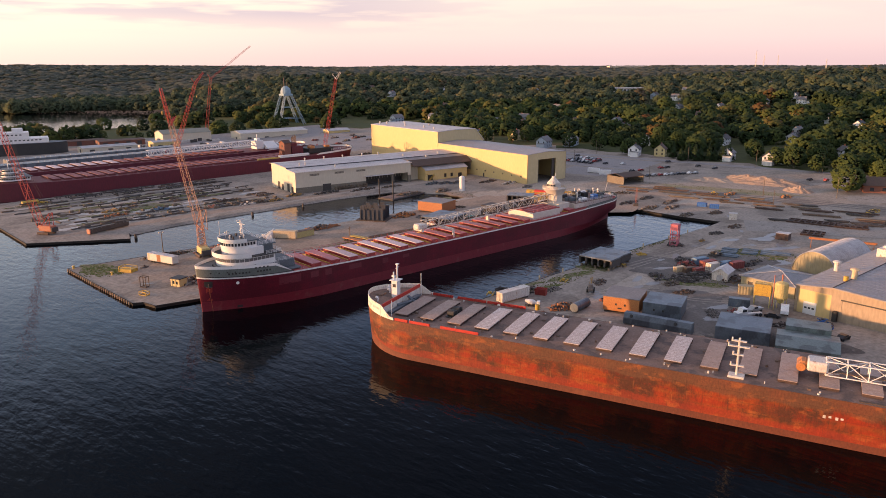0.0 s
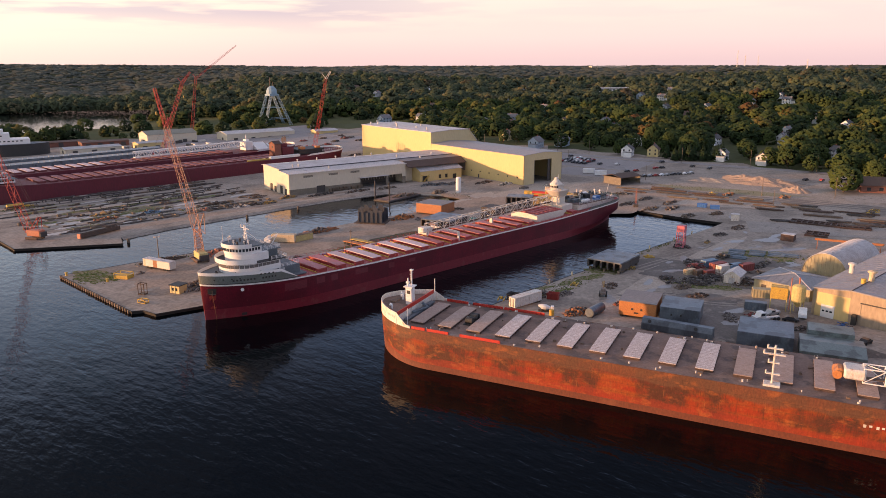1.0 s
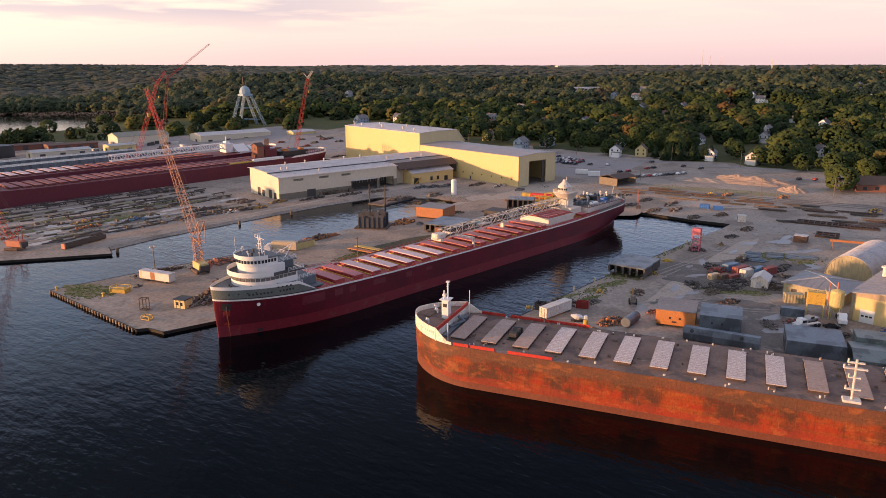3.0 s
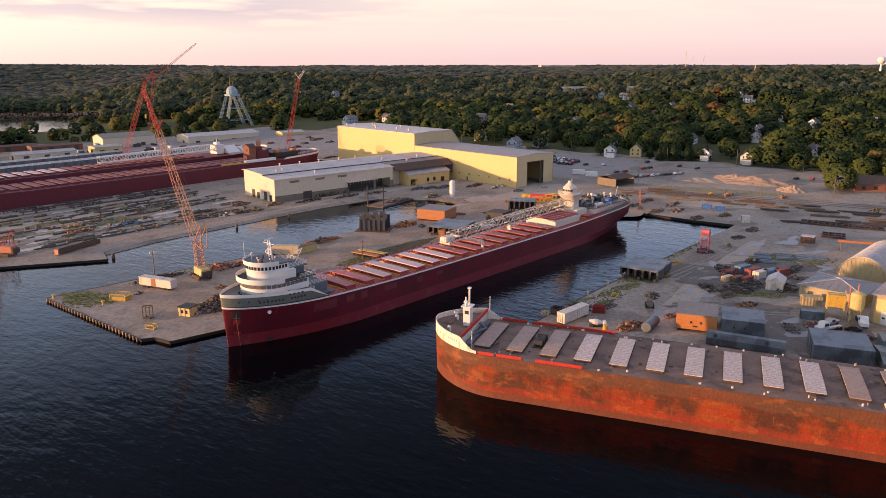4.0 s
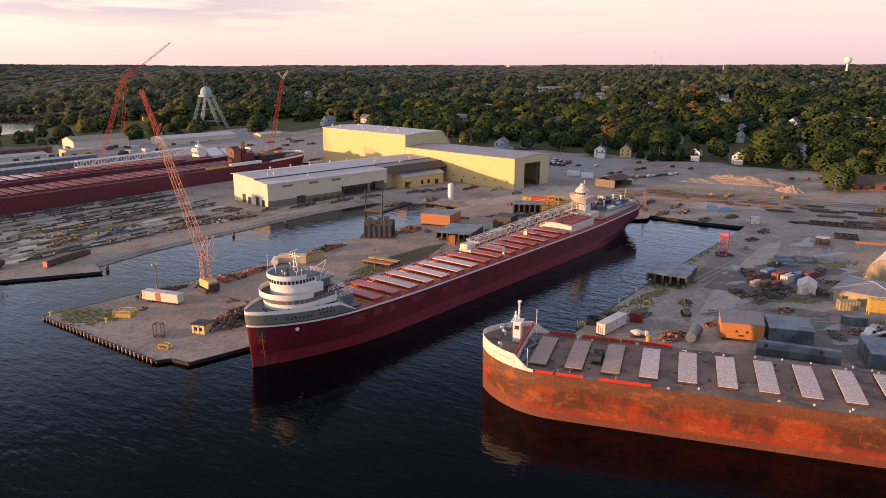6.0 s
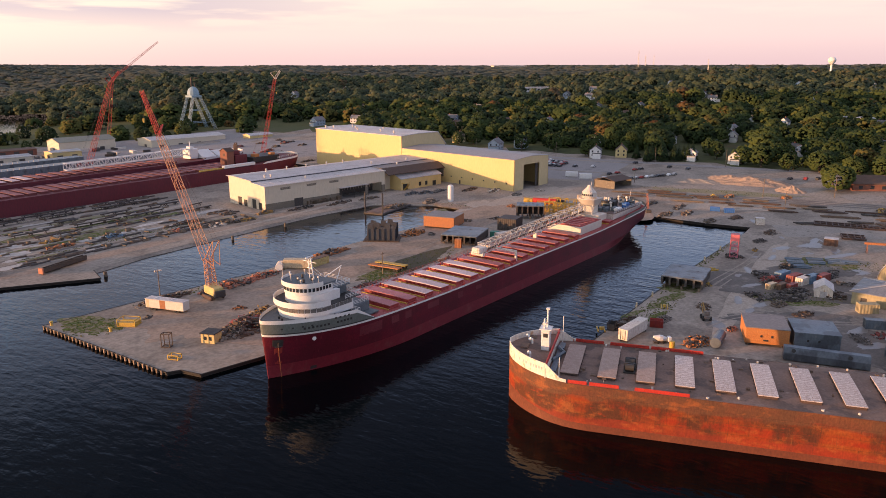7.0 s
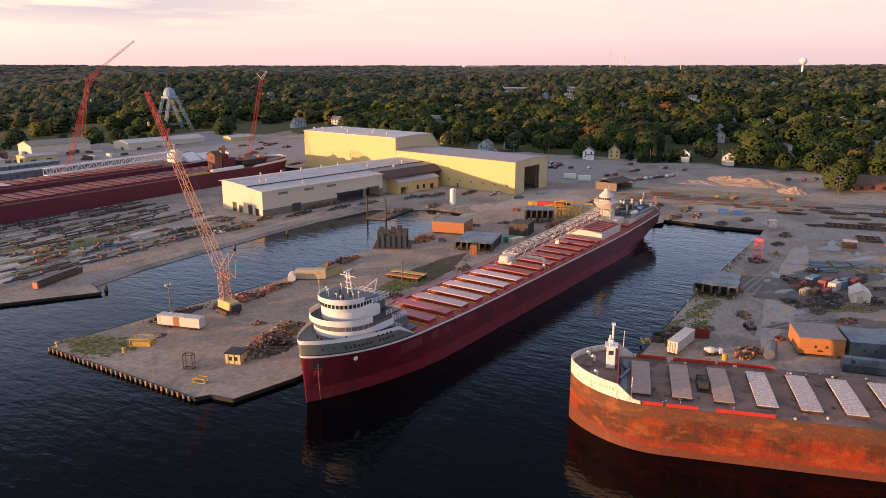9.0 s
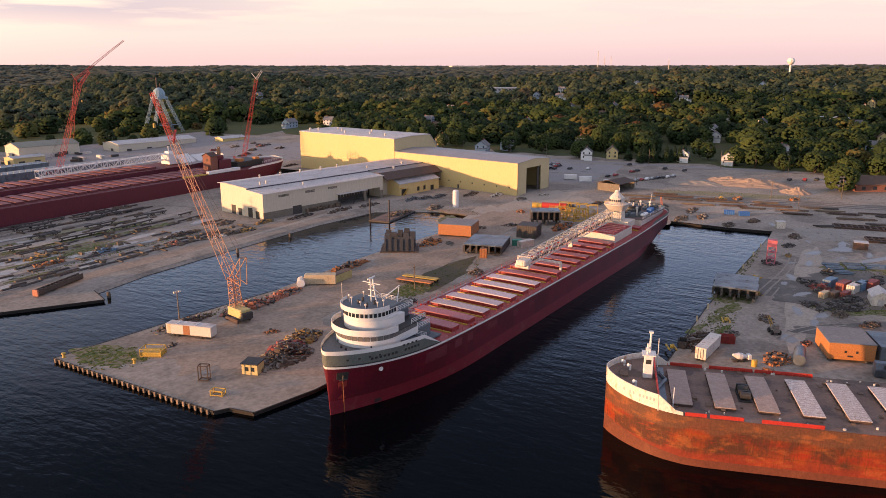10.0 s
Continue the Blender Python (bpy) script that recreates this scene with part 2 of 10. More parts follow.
M["block_brown"] = mat("weathered_block_base", (0.20, 0.17, 0.13), (0.13, 0.11, 0.09), 0.9, scale=0.3, fine=3.0, c3=(0.26, 0.23, 0.19), bump=0.2)
M["roof_grey"] = mat("grey_metal_roof", (0.44, 0.42, 0.425), (0.37, 0.355, 0.36), 0.5, scale=0.12, fine=1.2, c3=(0.30, 0.28, 0.28), bump=0.06, streak=0.0, c4=(0.35, 0.33, 0.33))
M["roof_hall"] = mat("grey_brown_metal_roof", (0.30, 0.275, 0.275), (0.245, 0.225, 0.225), 0.55, scale=0.1, fine=1.2, c3=(0.34, 0.31, 0.30), bump=0.05)
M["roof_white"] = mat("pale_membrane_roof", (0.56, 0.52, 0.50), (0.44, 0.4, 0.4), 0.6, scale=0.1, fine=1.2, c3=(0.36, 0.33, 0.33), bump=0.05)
M["roof_brown"] = mat("brown_shingle_roof", (0.13, 0.085, 0.065), (0.09, 0.06, 0.05), 0.85, scale=0.5, fine=4.0, bump=0.25, per_object=0.3)
M["roof_brownish"] = mat("brown_grey_metal_roof", (0.22, 0.195, 0.185), (0.165, 0.15, 0.15), 0.6, scale=0.1, fine=1.4, c3=(0.28, 0.24, 0.22), bump=0.06)
M["roof_green"] = mat("olive_metal_roof", (0.27, 0.26, 0.20), None, 0.6, scale=0.2, fine=1.5, bump=0.05)
# Paler copy of the yellow siding for hall faces turned from the sun.
M["siding_yellow_shade"] = mat("pale_yellow_siding", (0.56, 0.45, 0.25), (0.52, 0.41, 0.23), 0.6, scale=0.15, fine=1.5, streak=0.85, bump=0.03, grit=0.4)
M["siding_dull"] = mat("dull_khaki_siding", (0.36, 0.31, 0.19), (0.29, 0.25, 0.16), 0.65, scale=0.2, fine=1.5, streak=0.85, bump=0.05)
# Peach base lowered to carry the shade over part of the front.
M["siding_peach_shade"] = mat("peach_metal_siding", (0.36, 0.275, 0.19), (0.31, 0.235, 0.16), 0.65, scale=0.2, fine=1.5, streak=0.85, bump=0.05)
M["steel_blue"] = mat("blue_grey_steel_plate", (0.125, 0.15, 0.175), (0.088, 0.105, 0.125), 0.42, metal=0.1, scale=0.25, fine=2.0, streak=0.4, c3=(0.19, 0.20, 0.205), bump=0.08, c4=(0.065, 0.075, 0.09))
M["house_white"] = mat("painted_clapboard", (0.66, 0.65, 0.64), (0.55, 0.55, 0.55), 0.7, scale=0.5, fine=4.0, bump=0.1, per_object=0.2)
M["house_blue"] = mat("blue_grey_clapboard", (0.36, 0.42, 0.48), (0.3, 0.35, 0.4), 0.7, scale=0.5, fine=4.0, bump=0.1)
M["house_yellow"] = mat("yellow_clapboard", (0.55, 0.45, 0.22), (0.5, 0.4, 0.2), 0.7, scale=0.5, fine=4.0, bump=0.1)
M["brick_red"] = mat("dull_red_brickwork", (0.22, 0.09, 0.06), (0.16, 0.065, 0.045), 0.85, scale=0.6, fine=5.0, bump=0.25)
M["wood"] = mat("weathered_timber", (0.16, 0.12, 0.085), (0.1, 0.075, 0.055), 0.85, scale=0.5, fine=5.0, bump=0.3, per_object=0.25)
M["bark"] = mat("tree_bark", (0.09, 0.065, 0.045), None, 0.9, scale=0.8, fine=6.0, bump=0.4)
M["blue"] = mat("blue_painted_steel", (0.03, 0.13, 0.38), (0.025, 0.1, 0.3), 0.55, scale=0.6, fine=3.0, bump=0.1)
M["teal"] = mat("green_painted_steel", (0.04, 0.24, 0.17), None, 0.55, scale=0.6, fine=3.0, bump=0.1)
M["pink"] = mat("faded_pink_red_steel", (0.48, 0.13, 0.16), (0.38, 0.1, 0.13), 0.6, scale=0.6, fine=3.0, bump=0.1)
M["tyre"] = mat("black_rubber", (0.02, 0.02, 0.02), None, 0.8, scale=2.0, fine=8.0, bump=0.2)
M["car_dark"] = mat("dark_car_paint", (0.03, 0.032, 0.04), None, 0.3, scale=2.0, fine=8.0, bump=0.0, per_object=0.6)
M["car_white"] = mat("white_car_paint", (0.7, 0.7, 0.7), None, 0.3, scale=2.0, fine=8.0, bump=0.0, per_object=0.15, mix=0.2)
M["car_red"] = mat("red_car_paint", (0.3, 0.03, 0.025), None, 0.3, scale=2.0, fine=8.0, bump=0.0)
M["scrap"] = mat("mixed_rusty_scrap", (0.12, 0.075, 0.05), (0.07, 0.06, 0.058), 0.8, scale=1.2, fine=5.0, c3=(0.26, 0.14, 0.06), bump=0.2, per_object=0.4)


def glass_mat(name, c=(0.03, 0.035, 0.04)):
    m = bpy.data.materials.new(name)
    m.use_nodes = True
    b = m.node_tree.nodes["Principled BSDF"]
    b.inputs["Base Color"].default_value = (*c, 1)
    b.inputs["Roughness"].default_value = 0.06
    b.inputs["Specular IOR Level"].default_value = 0.6
    return m


M["glass"] = glass_mat("dark_window_glass")
# Grey base colour stands in for reflections on the lower house panes.
M["glass_sheen"] = glass_mat("grey_window_glass", (0.16, 0.15, 0.145))


def water_mat():
    m = bpy.data.materials.new("dark_bay_water")
    m.use_nodes = True
    n, l = m.node_tree.nodes, m.node_tree.links
    b = n["Principled BSDF"]
    b.inputs["Base Color"].default_value = (0.0005, 0.0016, 0.0026, 1)
    b.inputs["Roughness"].default_value = 0.07
    b.inputs["IOR"].default_value = 1.333
    b.inputs["Specular IOR Level"].default_value = 0.18
    geo = n.new("ShaderNodeNewGeometry")
    def ripples(scale, rot, sx, sy, detail, dist):
        mp = n.new("ShaderNodeMapping")
        mp.inputs["Rotation"].default_value = (0, 0, radians(rot))
        mp.inputs["Scale"].default_value = (sx, sy, 1)
        l.new(geo.outputs["Position"], mp.inputs[0])
        t = n.new("ShaderNodeTexNoise")
        t.inputs["Scale"].default_value, t.inputs["Detail"].default_value, t.inputs["Distortion"].default_value = scale, detail, dist
        l.new(mp.outputs[0], t.inputs["Vector"])
        return t.outputs[0]
    a, c = ripples(0.62, 50, 1.0, 0.42, 2.0, 0.25), ripples(0.20, 58, 1.0, 0.42, 2.0, 0.3)
    calm = ripples(0.012, 10, 1.0, 0.7, 2.0, 0.0)
    add = n.new("ShaderNodeMath")
    add.operation = "MULTIPLY_ADD"
    l.new(c, add.inputs[0])
    add.inputs[1].default_value = 1.2
    l.new(a, add.inputs[2])
    bp = n.new("ShaderNodeBump")
    bp.inputs["Distance"].default_value = 0.3
    mr = n.new("ShaderNodeMapRange")
    mr.inputs["From Min"].default_value, mr.inputs["From Max"].default_value = 0.35, 0.65
    mr.inputs["To Min"].default_value, mr.inputs["To Max"].default_value = 0.20, 0.48
    l.new(calm, mr.inputs[0])
    l.new(mr.outputs[0], bp.inputs["Strength"])
    l.new(add.outputs[0], bp.inputs["Height"])
    l.new(bp.outputs[0], b.inputs["Normal"])
    return m


M["water"] = water_mat()
M["wood_pale"] = mat("sun_bleached_timber", (0.24, 0.17, 0.12), (0.15, 0.105, 0.075), 0.85, scale=0.8, fine=4.0, bump=0.3, per_object=0.3)
M["quay_dark"] = mat("dark_wet_timber", (0.024, 0.019, 0.016), (0.014, 0.012, 0.011), 0.85, scale=0.5, fine=3.0, bump=0.3)


def leaf_mat(name, stops, bump=0.3):
    """Foliage: each tree has its own tone, its clumps vary a little round it, and leaves give a fine broken relief."""
    m = bpy.data.materials.new(name)
    m.use_nodes = True
    n, l = m.node_tree.nodes, m.node_tree.links
    b = n["Principled BSDF"]
    tone = n.new("ShaderNodeAttribute")
    tone.attribute_name = "tone"
    geo = n.new("ShaderNodeNewGeometry")
    fine = n.new("ShaderNodeTexNoise")
    fine.inputs["Scale"].default_value, fine.inputs["Detail"].default_value = 1.1, 4.0
    l.new(geo.outputs["Position"], fine.inputs["Vector"])
    r = n.new("ShaderNodeValToRGB")
    for i, (p, c) in enumerate(stops):
        e = r.color_ramp.elements[i] if i < 2 else r.color_ramp.elements.new(p)
        e.position, e.color = p, (*c, 1)
    l.new(tone.outputs["Fac"], r.inputs[0])
    mr = n.new("ShaderNodeMapRange")
    mr.inputs["From Min"].default_value, mr.inputs["From Max"].default_value, mr.inputs["To Min"].default_value, mr.inputs["To Max"].default_value = 0.3, 0.7, 0.72, 1.3
    l.new(fine.outputs[0], mr.inputs[0])
    mx = n.new("ShaderNodeMix")
    mx.data_type, mx.blend_type = "RGBA", "MULTIPLY"
    mx.inputs["Factor"].default_value = 1.0
    l.new(r.outputs[0], mx.inputs["A"])
    l.new(mr.outputs[0], mx.inputs["B"])
    l.new(mx.outputs["Result"], b.inputs["Base Color"])
    bp = n.new("ShaderNodeBump")
    bp.inputs["Strength"].default_value, bp.inputs["Distance"].default_value = bump, 0.8
    l.new(fine.outputs[0], bp.inputs["Height"])
    l.new(bp.outputs[0], b.inputs["Normal"])
    b.inputs["Roughness"].default_value = 0.8
    b.inputs["Specular IOR Level"].default_value = 0.1
    return m


def hull_mat(name, c, c2, dark, pale, rough, worn_top=None):
    """Old ship plating: strakes with seams, two reds in bands along the hull, dark rust patches and downward runs."""
    m = bpy.data.materials.new(name)
    m.use_nodes = True
    n, l = m.node_tree.nodes, m.node_tree.links
    b = n["Principled BSDF"]
    co = n.new("ShaderNodeTexCoord").outputs["Object"]
    def noise_at(sx, sy, sz, scale, detail):
        mp = n.new("ShaderNodeMapping")
        mp.inputs["Scale"].default_value = (sx, sy, sz)
        l.new(co, mp.inputs[0])
        t = n.new("ShaderNodeTexNoise")
        t.inputs["Scale"].default_value, t.inputs["Detail"].default_value, t.inputs["Roughness"].default_value = scale, detail, 0.62
        l.new(mp.outputs[0], t.inputs["Vector"])
        return t.outputs[0]
    def rng_of(v, a, z, lo=0.0, hi=1.0):
        r = n.new("ShaderNodeMapRange")
        for k, x in (("From Min", a), ("From Max", z), ("To Min", lo), ("To Max", hi)):
            r.inputs[k].default_value = x
        l.new(v, r.inputs[0])
        return r.outputs[0]
    def blend(f, a, z, kind="MIX"):
        x = n.new("ShaderNodeMix")
        x.data_type, x.blend_type = "RGBA", kind
        for sock, v in (("Factor", f), ("A", a), ("B", z)):
            if hasattr(v, "links"):
                l.new(v, x.inputs[sock])
            else:
                x.inputs[sock].default_value = v if sock == "Factor" else (*v, 1)
        return x.outputs["Result"]
    col = blend(rng_of(noise_at(0.25, 0.25, 2.2, 0.30, 6.0), 0.40, 0.60), c, c2)
    col = blend(rng_of(noise_at(1.0, 1.0, 0.8, 0.12, 8.0), 0.46, 0.58, 0, 0.85), col, dark)
    col = blend(rng_of(noise_at(3.0, 3.0, 0.12, 0.5, 6.0), 0.56, 0.72, 0, 0.8), col, dark)
    col = blend(rng_of(noise_at(2.2, 2.2, 0.2, 0.6, 6.0), 0.62, 0.74, 0, 0.7), col, pale)
    col = blend(rng_of(noise_at(0.4, 0.4, 1.6, 0.9, 5.0), 0.60, 0.70, 0, 0.75), col, c2)
    if worn_top:
        # a wandering band of bare brown plating under the deck edge and a redder one low on the side
        sep, wob = n.new("ShaderNodeSeparateXYZ"), noise_at(0.10, 0.10, 0.3, 0.9, 7.0)
        l.new(co, sep.inputs[0])
        ma = n.new("ShaderNodeMath")
        ma.operation = "MULTIPLY_ADD"
        ma.inputs[1].default_value = 5.0
        l.new(wob, ma.inputs[0])
        l.new(sep.outputs["Z"], ma.inputs[2])
        col = blend(rng_of(ma.outputs[0], worn_top + 2.3, worn_top + 3.0, 0, 0.8), col, (0.125, 0.058, 0.032))
        low = rng_of(ma.outputs[0], 6.6, 6.0)
        col = blend(rng_of(low, 0, 1, 0, 0.6), col, (0.27, 0.035, 0.016))
        col = blend(rng_of(noise_at(0.35, 0.35, 0.7, 0.7, 8.0), 0.54, 0.66, 0, 0.5), col, (0.38, 0.115, 0.03))
    br = n.new("ShaderNodeTexBrick")
    mp = n.new("ShaderNodeMapping")
    mp.inputs["Rotation"].default_value = (radians(-90), 0, 0)
    l.new(co, mp.inputs[0])
    l.new(mp.outputs[0], br.inputs["Vector"])
    br.inputs["Scale"].default_value = 1.0
    br.inputs["Brick Width"].default_value, br.inputs["Row Height"].default_value, br.inputs["Mortar Size"].default_value, br.inputs["Mortar Smooth"].default_value = 7.5, 2.1, 0.05, 0.6
    col = blend(rng_of(br.outputs["Fac"], 0, 1, 0, 0.5), col, dark)
    g = rng_of(noise_at(1, 1, 0.6, 3.0, 4.0), 0.25, 0.75, 0.75, 1.25)
    col = blend(1.0, col, g, "MULTIPLY")
    l.new(col, b.inputs["Base Color"])
    b.inputs["Roughness"].default_value = rough
    b.inputs["Specular IOR Level"].default_value = 0.3
    bp = n.new("ShaderNodeBump")
    bp.inputs["Strength"].default_value, bp.inputs["Distance"].default_value = 0.3, 0.06
    l.new(g, bp.inputs["Height"])
    l.new(bp.outputs[0], b.inputs["Normal"])
    return m


M["rust_hull"] = hull_mat("rusted_orange_hull", (0.26, 0.058, 0.012), (0.27, 0.030, 0.009), (0.055, 0.027, 0.016), (0.33, 0.12, 0.036), 0.6, 7.6)
M["maroon"] = hull_mat("maroon_hull_paint", (0.135, 0.011, 0.022), (0.115, 0.010, 0.021), (0.085, 0.010, 0.017), (0.20, 0.055, 0.06), 0.45)
M["leaf"] = leaf_mat("broad_leaf_foliage", ((0.0, (0.018, 0.030, 0.014)), (1.0, (0.088, 0.044, 0.020)), (0.35, (0.034, 0.053, 0.017)), (0.62, (0.060, 0.078, 0.022)), (0.83, (0.096, 0.084, 0.025))))
# Lighter, greyer greens put some distance haze into the hill foliage.
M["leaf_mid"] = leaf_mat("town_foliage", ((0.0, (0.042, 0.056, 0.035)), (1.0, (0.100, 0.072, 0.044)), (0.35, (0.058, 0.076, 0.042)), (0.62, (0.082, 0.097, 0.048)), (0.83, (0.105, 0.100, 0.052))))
M["needle"] = leaf_mat("dark_conifer_needles", ((0.0, (0.018, 0.034, 0.016)), (1.0, (0.045, 0.065, 0.026))))
# Skyline haze is put into these pale grey-green leaf colours.
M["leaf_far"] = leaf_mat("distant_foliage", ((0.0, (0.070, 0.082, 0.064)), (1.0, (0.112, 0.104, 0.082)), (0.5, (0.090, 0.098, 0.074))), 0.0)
M["roof_house"] = mat("grey_shingle_roof", (0.16, 0.155, 0.16), (0.12, 0.115, 0.12), 0.85, scale=0.5, fine=4.0, bump=0.25, per_object=0.4)
M["scrap2"] = mat("greyish_scrap", (0.2, 0.18, 0.165), (0.12, 0.11, 0.1), 0.75, scale=1.2, fine=5.0, c3=(0.3, 0.2, 0.12), bump=0.2)
M["rusty_dark"] = mat("dark_brown_rusted_steel", (0.085, 0.05, 0.038), (0.055, 0.036, 0.03), 0.8, scale=0.8, fine=4.0, bump=0.2, per_object=0.2)
M["dark_earth"] = mat("dark_weedy_earth", (0.12, 0.10, 0.075), (0.085, 0.085, 0.05), 0.95, scale=0.2, fine=2.5, bump=0.4, spec=0.1, world_space=True)
M["dry_grass"] = mat("dry_grass_verge", (0.30, 0.26, 0.18), (0.20, 0.19, 0.105), 0.95, scale=0.2, fine=3.0, bump=0.4, spec=0.1, world_space=True)
M["pale_slab"] = mat("pale_wet_concrete", (0.46, 0.43, 0.40), (0.32, 0.295, 0.27), 0.5, scale=0.25, fine=2.0, c3=(0.22, 0.2, 0.17), bump=0.2, spec=0.35, world_space=True)
M["pale_dirt"] = mat("pale_dry_gravel", (0.42, 0.36, 0.305), (0.34, 0.295, 0.25), 0.95, scale=0.08, fine=1.2, c3=(0.27, 0.23, 0.19), bump=0.4, spec=0.15, world_space=True)
M["ties"] = mat("dark_ties_and_rail", (0.19, 0.165, 0.15), (0.11, 0.10, 0.09), 0.9, scale=0.4, fine=3.0, c3=(0.24, 0.22, 0.2), bump=0.4, spec=0.2, world_space=True)
M["yellow_rust"] = mat("rusty_yellow_steel", (0.40, 0.24, 0.06), (0.22, 0.13, 0.06), 0.7, scale=0.9, fine=4.0, c3=(0.14, 0.08, 0.05), bump=0.15, per_object=0.2)
M["orange_rust"] = mat("rusty_orange_steel", (0.40, 0.15, 0.05), (0.22, 0.09, 0.045), 0.7, scale=0.9, fine=4.0, c3=(0.14, 0.08, 0.05), bump=0.15, per_object=0.2)
M["offcream"] = mat("cream_painted_steel", (0.56, 0.44, 0.28), (0.46, 0.35, 0.23), 0.6, scale=0.4, fine=3.0, streak=0.5, c3=(0.34, 0.22, 0.13), bump=0.08)
M["yellow_pale"] = mat("pale_yellow_paint", (0.52, 0.42, 0.17), (0.43, 0.34, 0.14), 0.6, scale=0.4, fine=3.0, streak=0.5, bump=0.06)
M["dark_slate"] = mat("dark_slate_steel", (0.052, 0.056, 0.068), (0.036, 0.039, 0.048), 0.65, metal=0.1, scale=0.4, fine=3.0, streak=0.5, bump=0.1)
M["steel_green"] = mat("green_grey_steel_plate", (0.19, 0.23, 0.215), (0.14, 0.17, 0.165), 0.45, metal=0.1, scale=0.3, fine=2.5, bump=0.08, c4=(0.11, 0.125, 0.12))
M["blue_pale"] = mat("faded_blue_paint", (0.13, 0.22, 0.32), (0.10, 0.17, 0.25), 0.6, scale=0.5, fine=3.0, streak=0.5, bump=0.06)
M["red_dull"] = mat("dull_red_paint", (0.26, 0.06, 0.05), (0.18, 0.05, 0.045), 0.65, scale=0.5, fine=3.0, streak=0.5, bump=0.08)
M["plate_blue"] = mat("blue_grey_plate", (0.12, 0.165, 0.21), (0.09, 0.125, 0.16), 0.6, metal=0.2, scale=0.8, fine=4.0, bump=0.08, per_object=0.3)
M["car_silver"] = mat("silver_car_paint", (0.42, 0.43, 0.44), None, 0.3, metal=0.4, scale=2.0, fine=8.0, bump=0.0)
M["leaf_weed"] = leaf_mat("weedy_grass", ((0.0, (0.045, 0.065, 0.018)), (1.0, (0.16, 0.13, 0.05)), (0.5, (0.085, 0.105, 0.028))))

M["wet_dirt"] = mat("dark_damp_earth", (0.165, 0.143, 0.125), (0.105, 0.094, 0.085), 0.75, scale=0.12, fine=1.6, c3=(0.25, 0.215, 0.185), mix=0.9, bump=0.4, spec=0.3, world_space=True, contrast=0.15)
M["deck_maroon"] = mat("dark_red_deck", (0.15, 0.032, 0.034), (0.11, 0.025, 0.028), 0.7, scale=0.25, fine=2.5, c3=(0.20, 0.08, 0.075), bump=0.15)
M["roof_blue"] = mat("blue_grey_metal_roof", (0.23, 0.235, 0.25), (0.17, 0.175, 0.19), 0.5, scale=0.15, fine=1.4, c3=(0.28, 0.265, 0.26), bump=0.06)
M["warm_dirt"] = mat("brown_packed_earth", (0.375, 0.288, 0.228), (0.30, 0.232, 0.182), 0.95, scale=0.06, fine=1.0, grit=1.2, c3=(0.22, 0.175, 0.14), mix=0.9, bump=0.5, spec=0.15, contrast=0.2, world_space=True, c3_at=(0.60, 0.78), c4=(0.27, 0.215, 0.17))
M["lot"] = mat("pale_worn_asphalt", (0.30, 0.28, 0.275), (0.25, 0.235, 0.23), 0.9, scale=0.05, fine=1.5, c3=(0.20, 0.19, 0.19), bump=0.3, spec=0.2, world_space=True)
M["rut"] = mat("pressed_gravel", (0.33, 0.285, 0.245), (0.265, 0.23, 0.195), 0.9, scale=0.2, fine=1.4, bump=0.3, spec=0.2, world_space=True)
M["coaming_red"] = mat("dull_red_coaming", (0.34, 0.035, 0.03), (0.24, 0.03, 0.027), 0.6, scale=0.8, fine=4.0, bump=0.1)

# ---- building helpers ----
def part(name, bm, material, parent, label="", m=None, smooth=False):
    """Links a bmesh as one mesh object under a thing or a part."""
    me = bpy.data.meshes.new(name)
    bmesh.ops.recalc_face_normals(bm, faces=bm.faces)
    bm.to_mesh(me)
    bm.free()
    me.materials.append(M[material])
    if smooth:
        me.polygons.foreach_set("use_smooth", [True] * len(me.polygons))
    ob = new(name, me)
    ob.parent = parent
    if m is not None:
        ob.matrix_basis = m
    if label:
        ob["label"] = label
    return ob


def again(src, m, parent=None):
    """Another object on the same mesh."""
    ob = new(src.name.split(".")[0], src.data)
    ob.parent = parent or src.parent
    ob.matrix_basis = m
    return ob


def thing(name, label, category, at=None, group="", kind=""):
    ob = tagged(new(name), label, category, group, kind)
    ob.empty_display_size = 0.5
    if at is not None:
        ob.matrix_basis = at
    return ob


def B():
    return bmesh.new()


def box(bm, x0, x1, y0, y1, z0, z1, m=None, bevel=0.0):
    vs = [bm.verts.new(((m @ Vector(p)) if m is not None else Vector(p))) for p in ((x0, y0, z0), (x1, y0, z0), (x1, y1, z0), (x0, y1, z0), (x0, y0, z1), (x1, y0, z1), (x1, y1, z1), (x0, y1, z1))]
    fs = [bm.faces.new([vs[i] for i in f]) for f in ((3, 2, 1, 0), (4, 5, 6, 7), (0, 1, 5, 4), (1, 2, 6, 5), (2, 3, 7, 6), (3, 0, 4, 7))]
    if bevel:
        bmesh.ops.bevel(bm, geom=list({e for f in fs for e in f.edges}), offset=bevel, segments=1, affect="EDGES")
    return vs


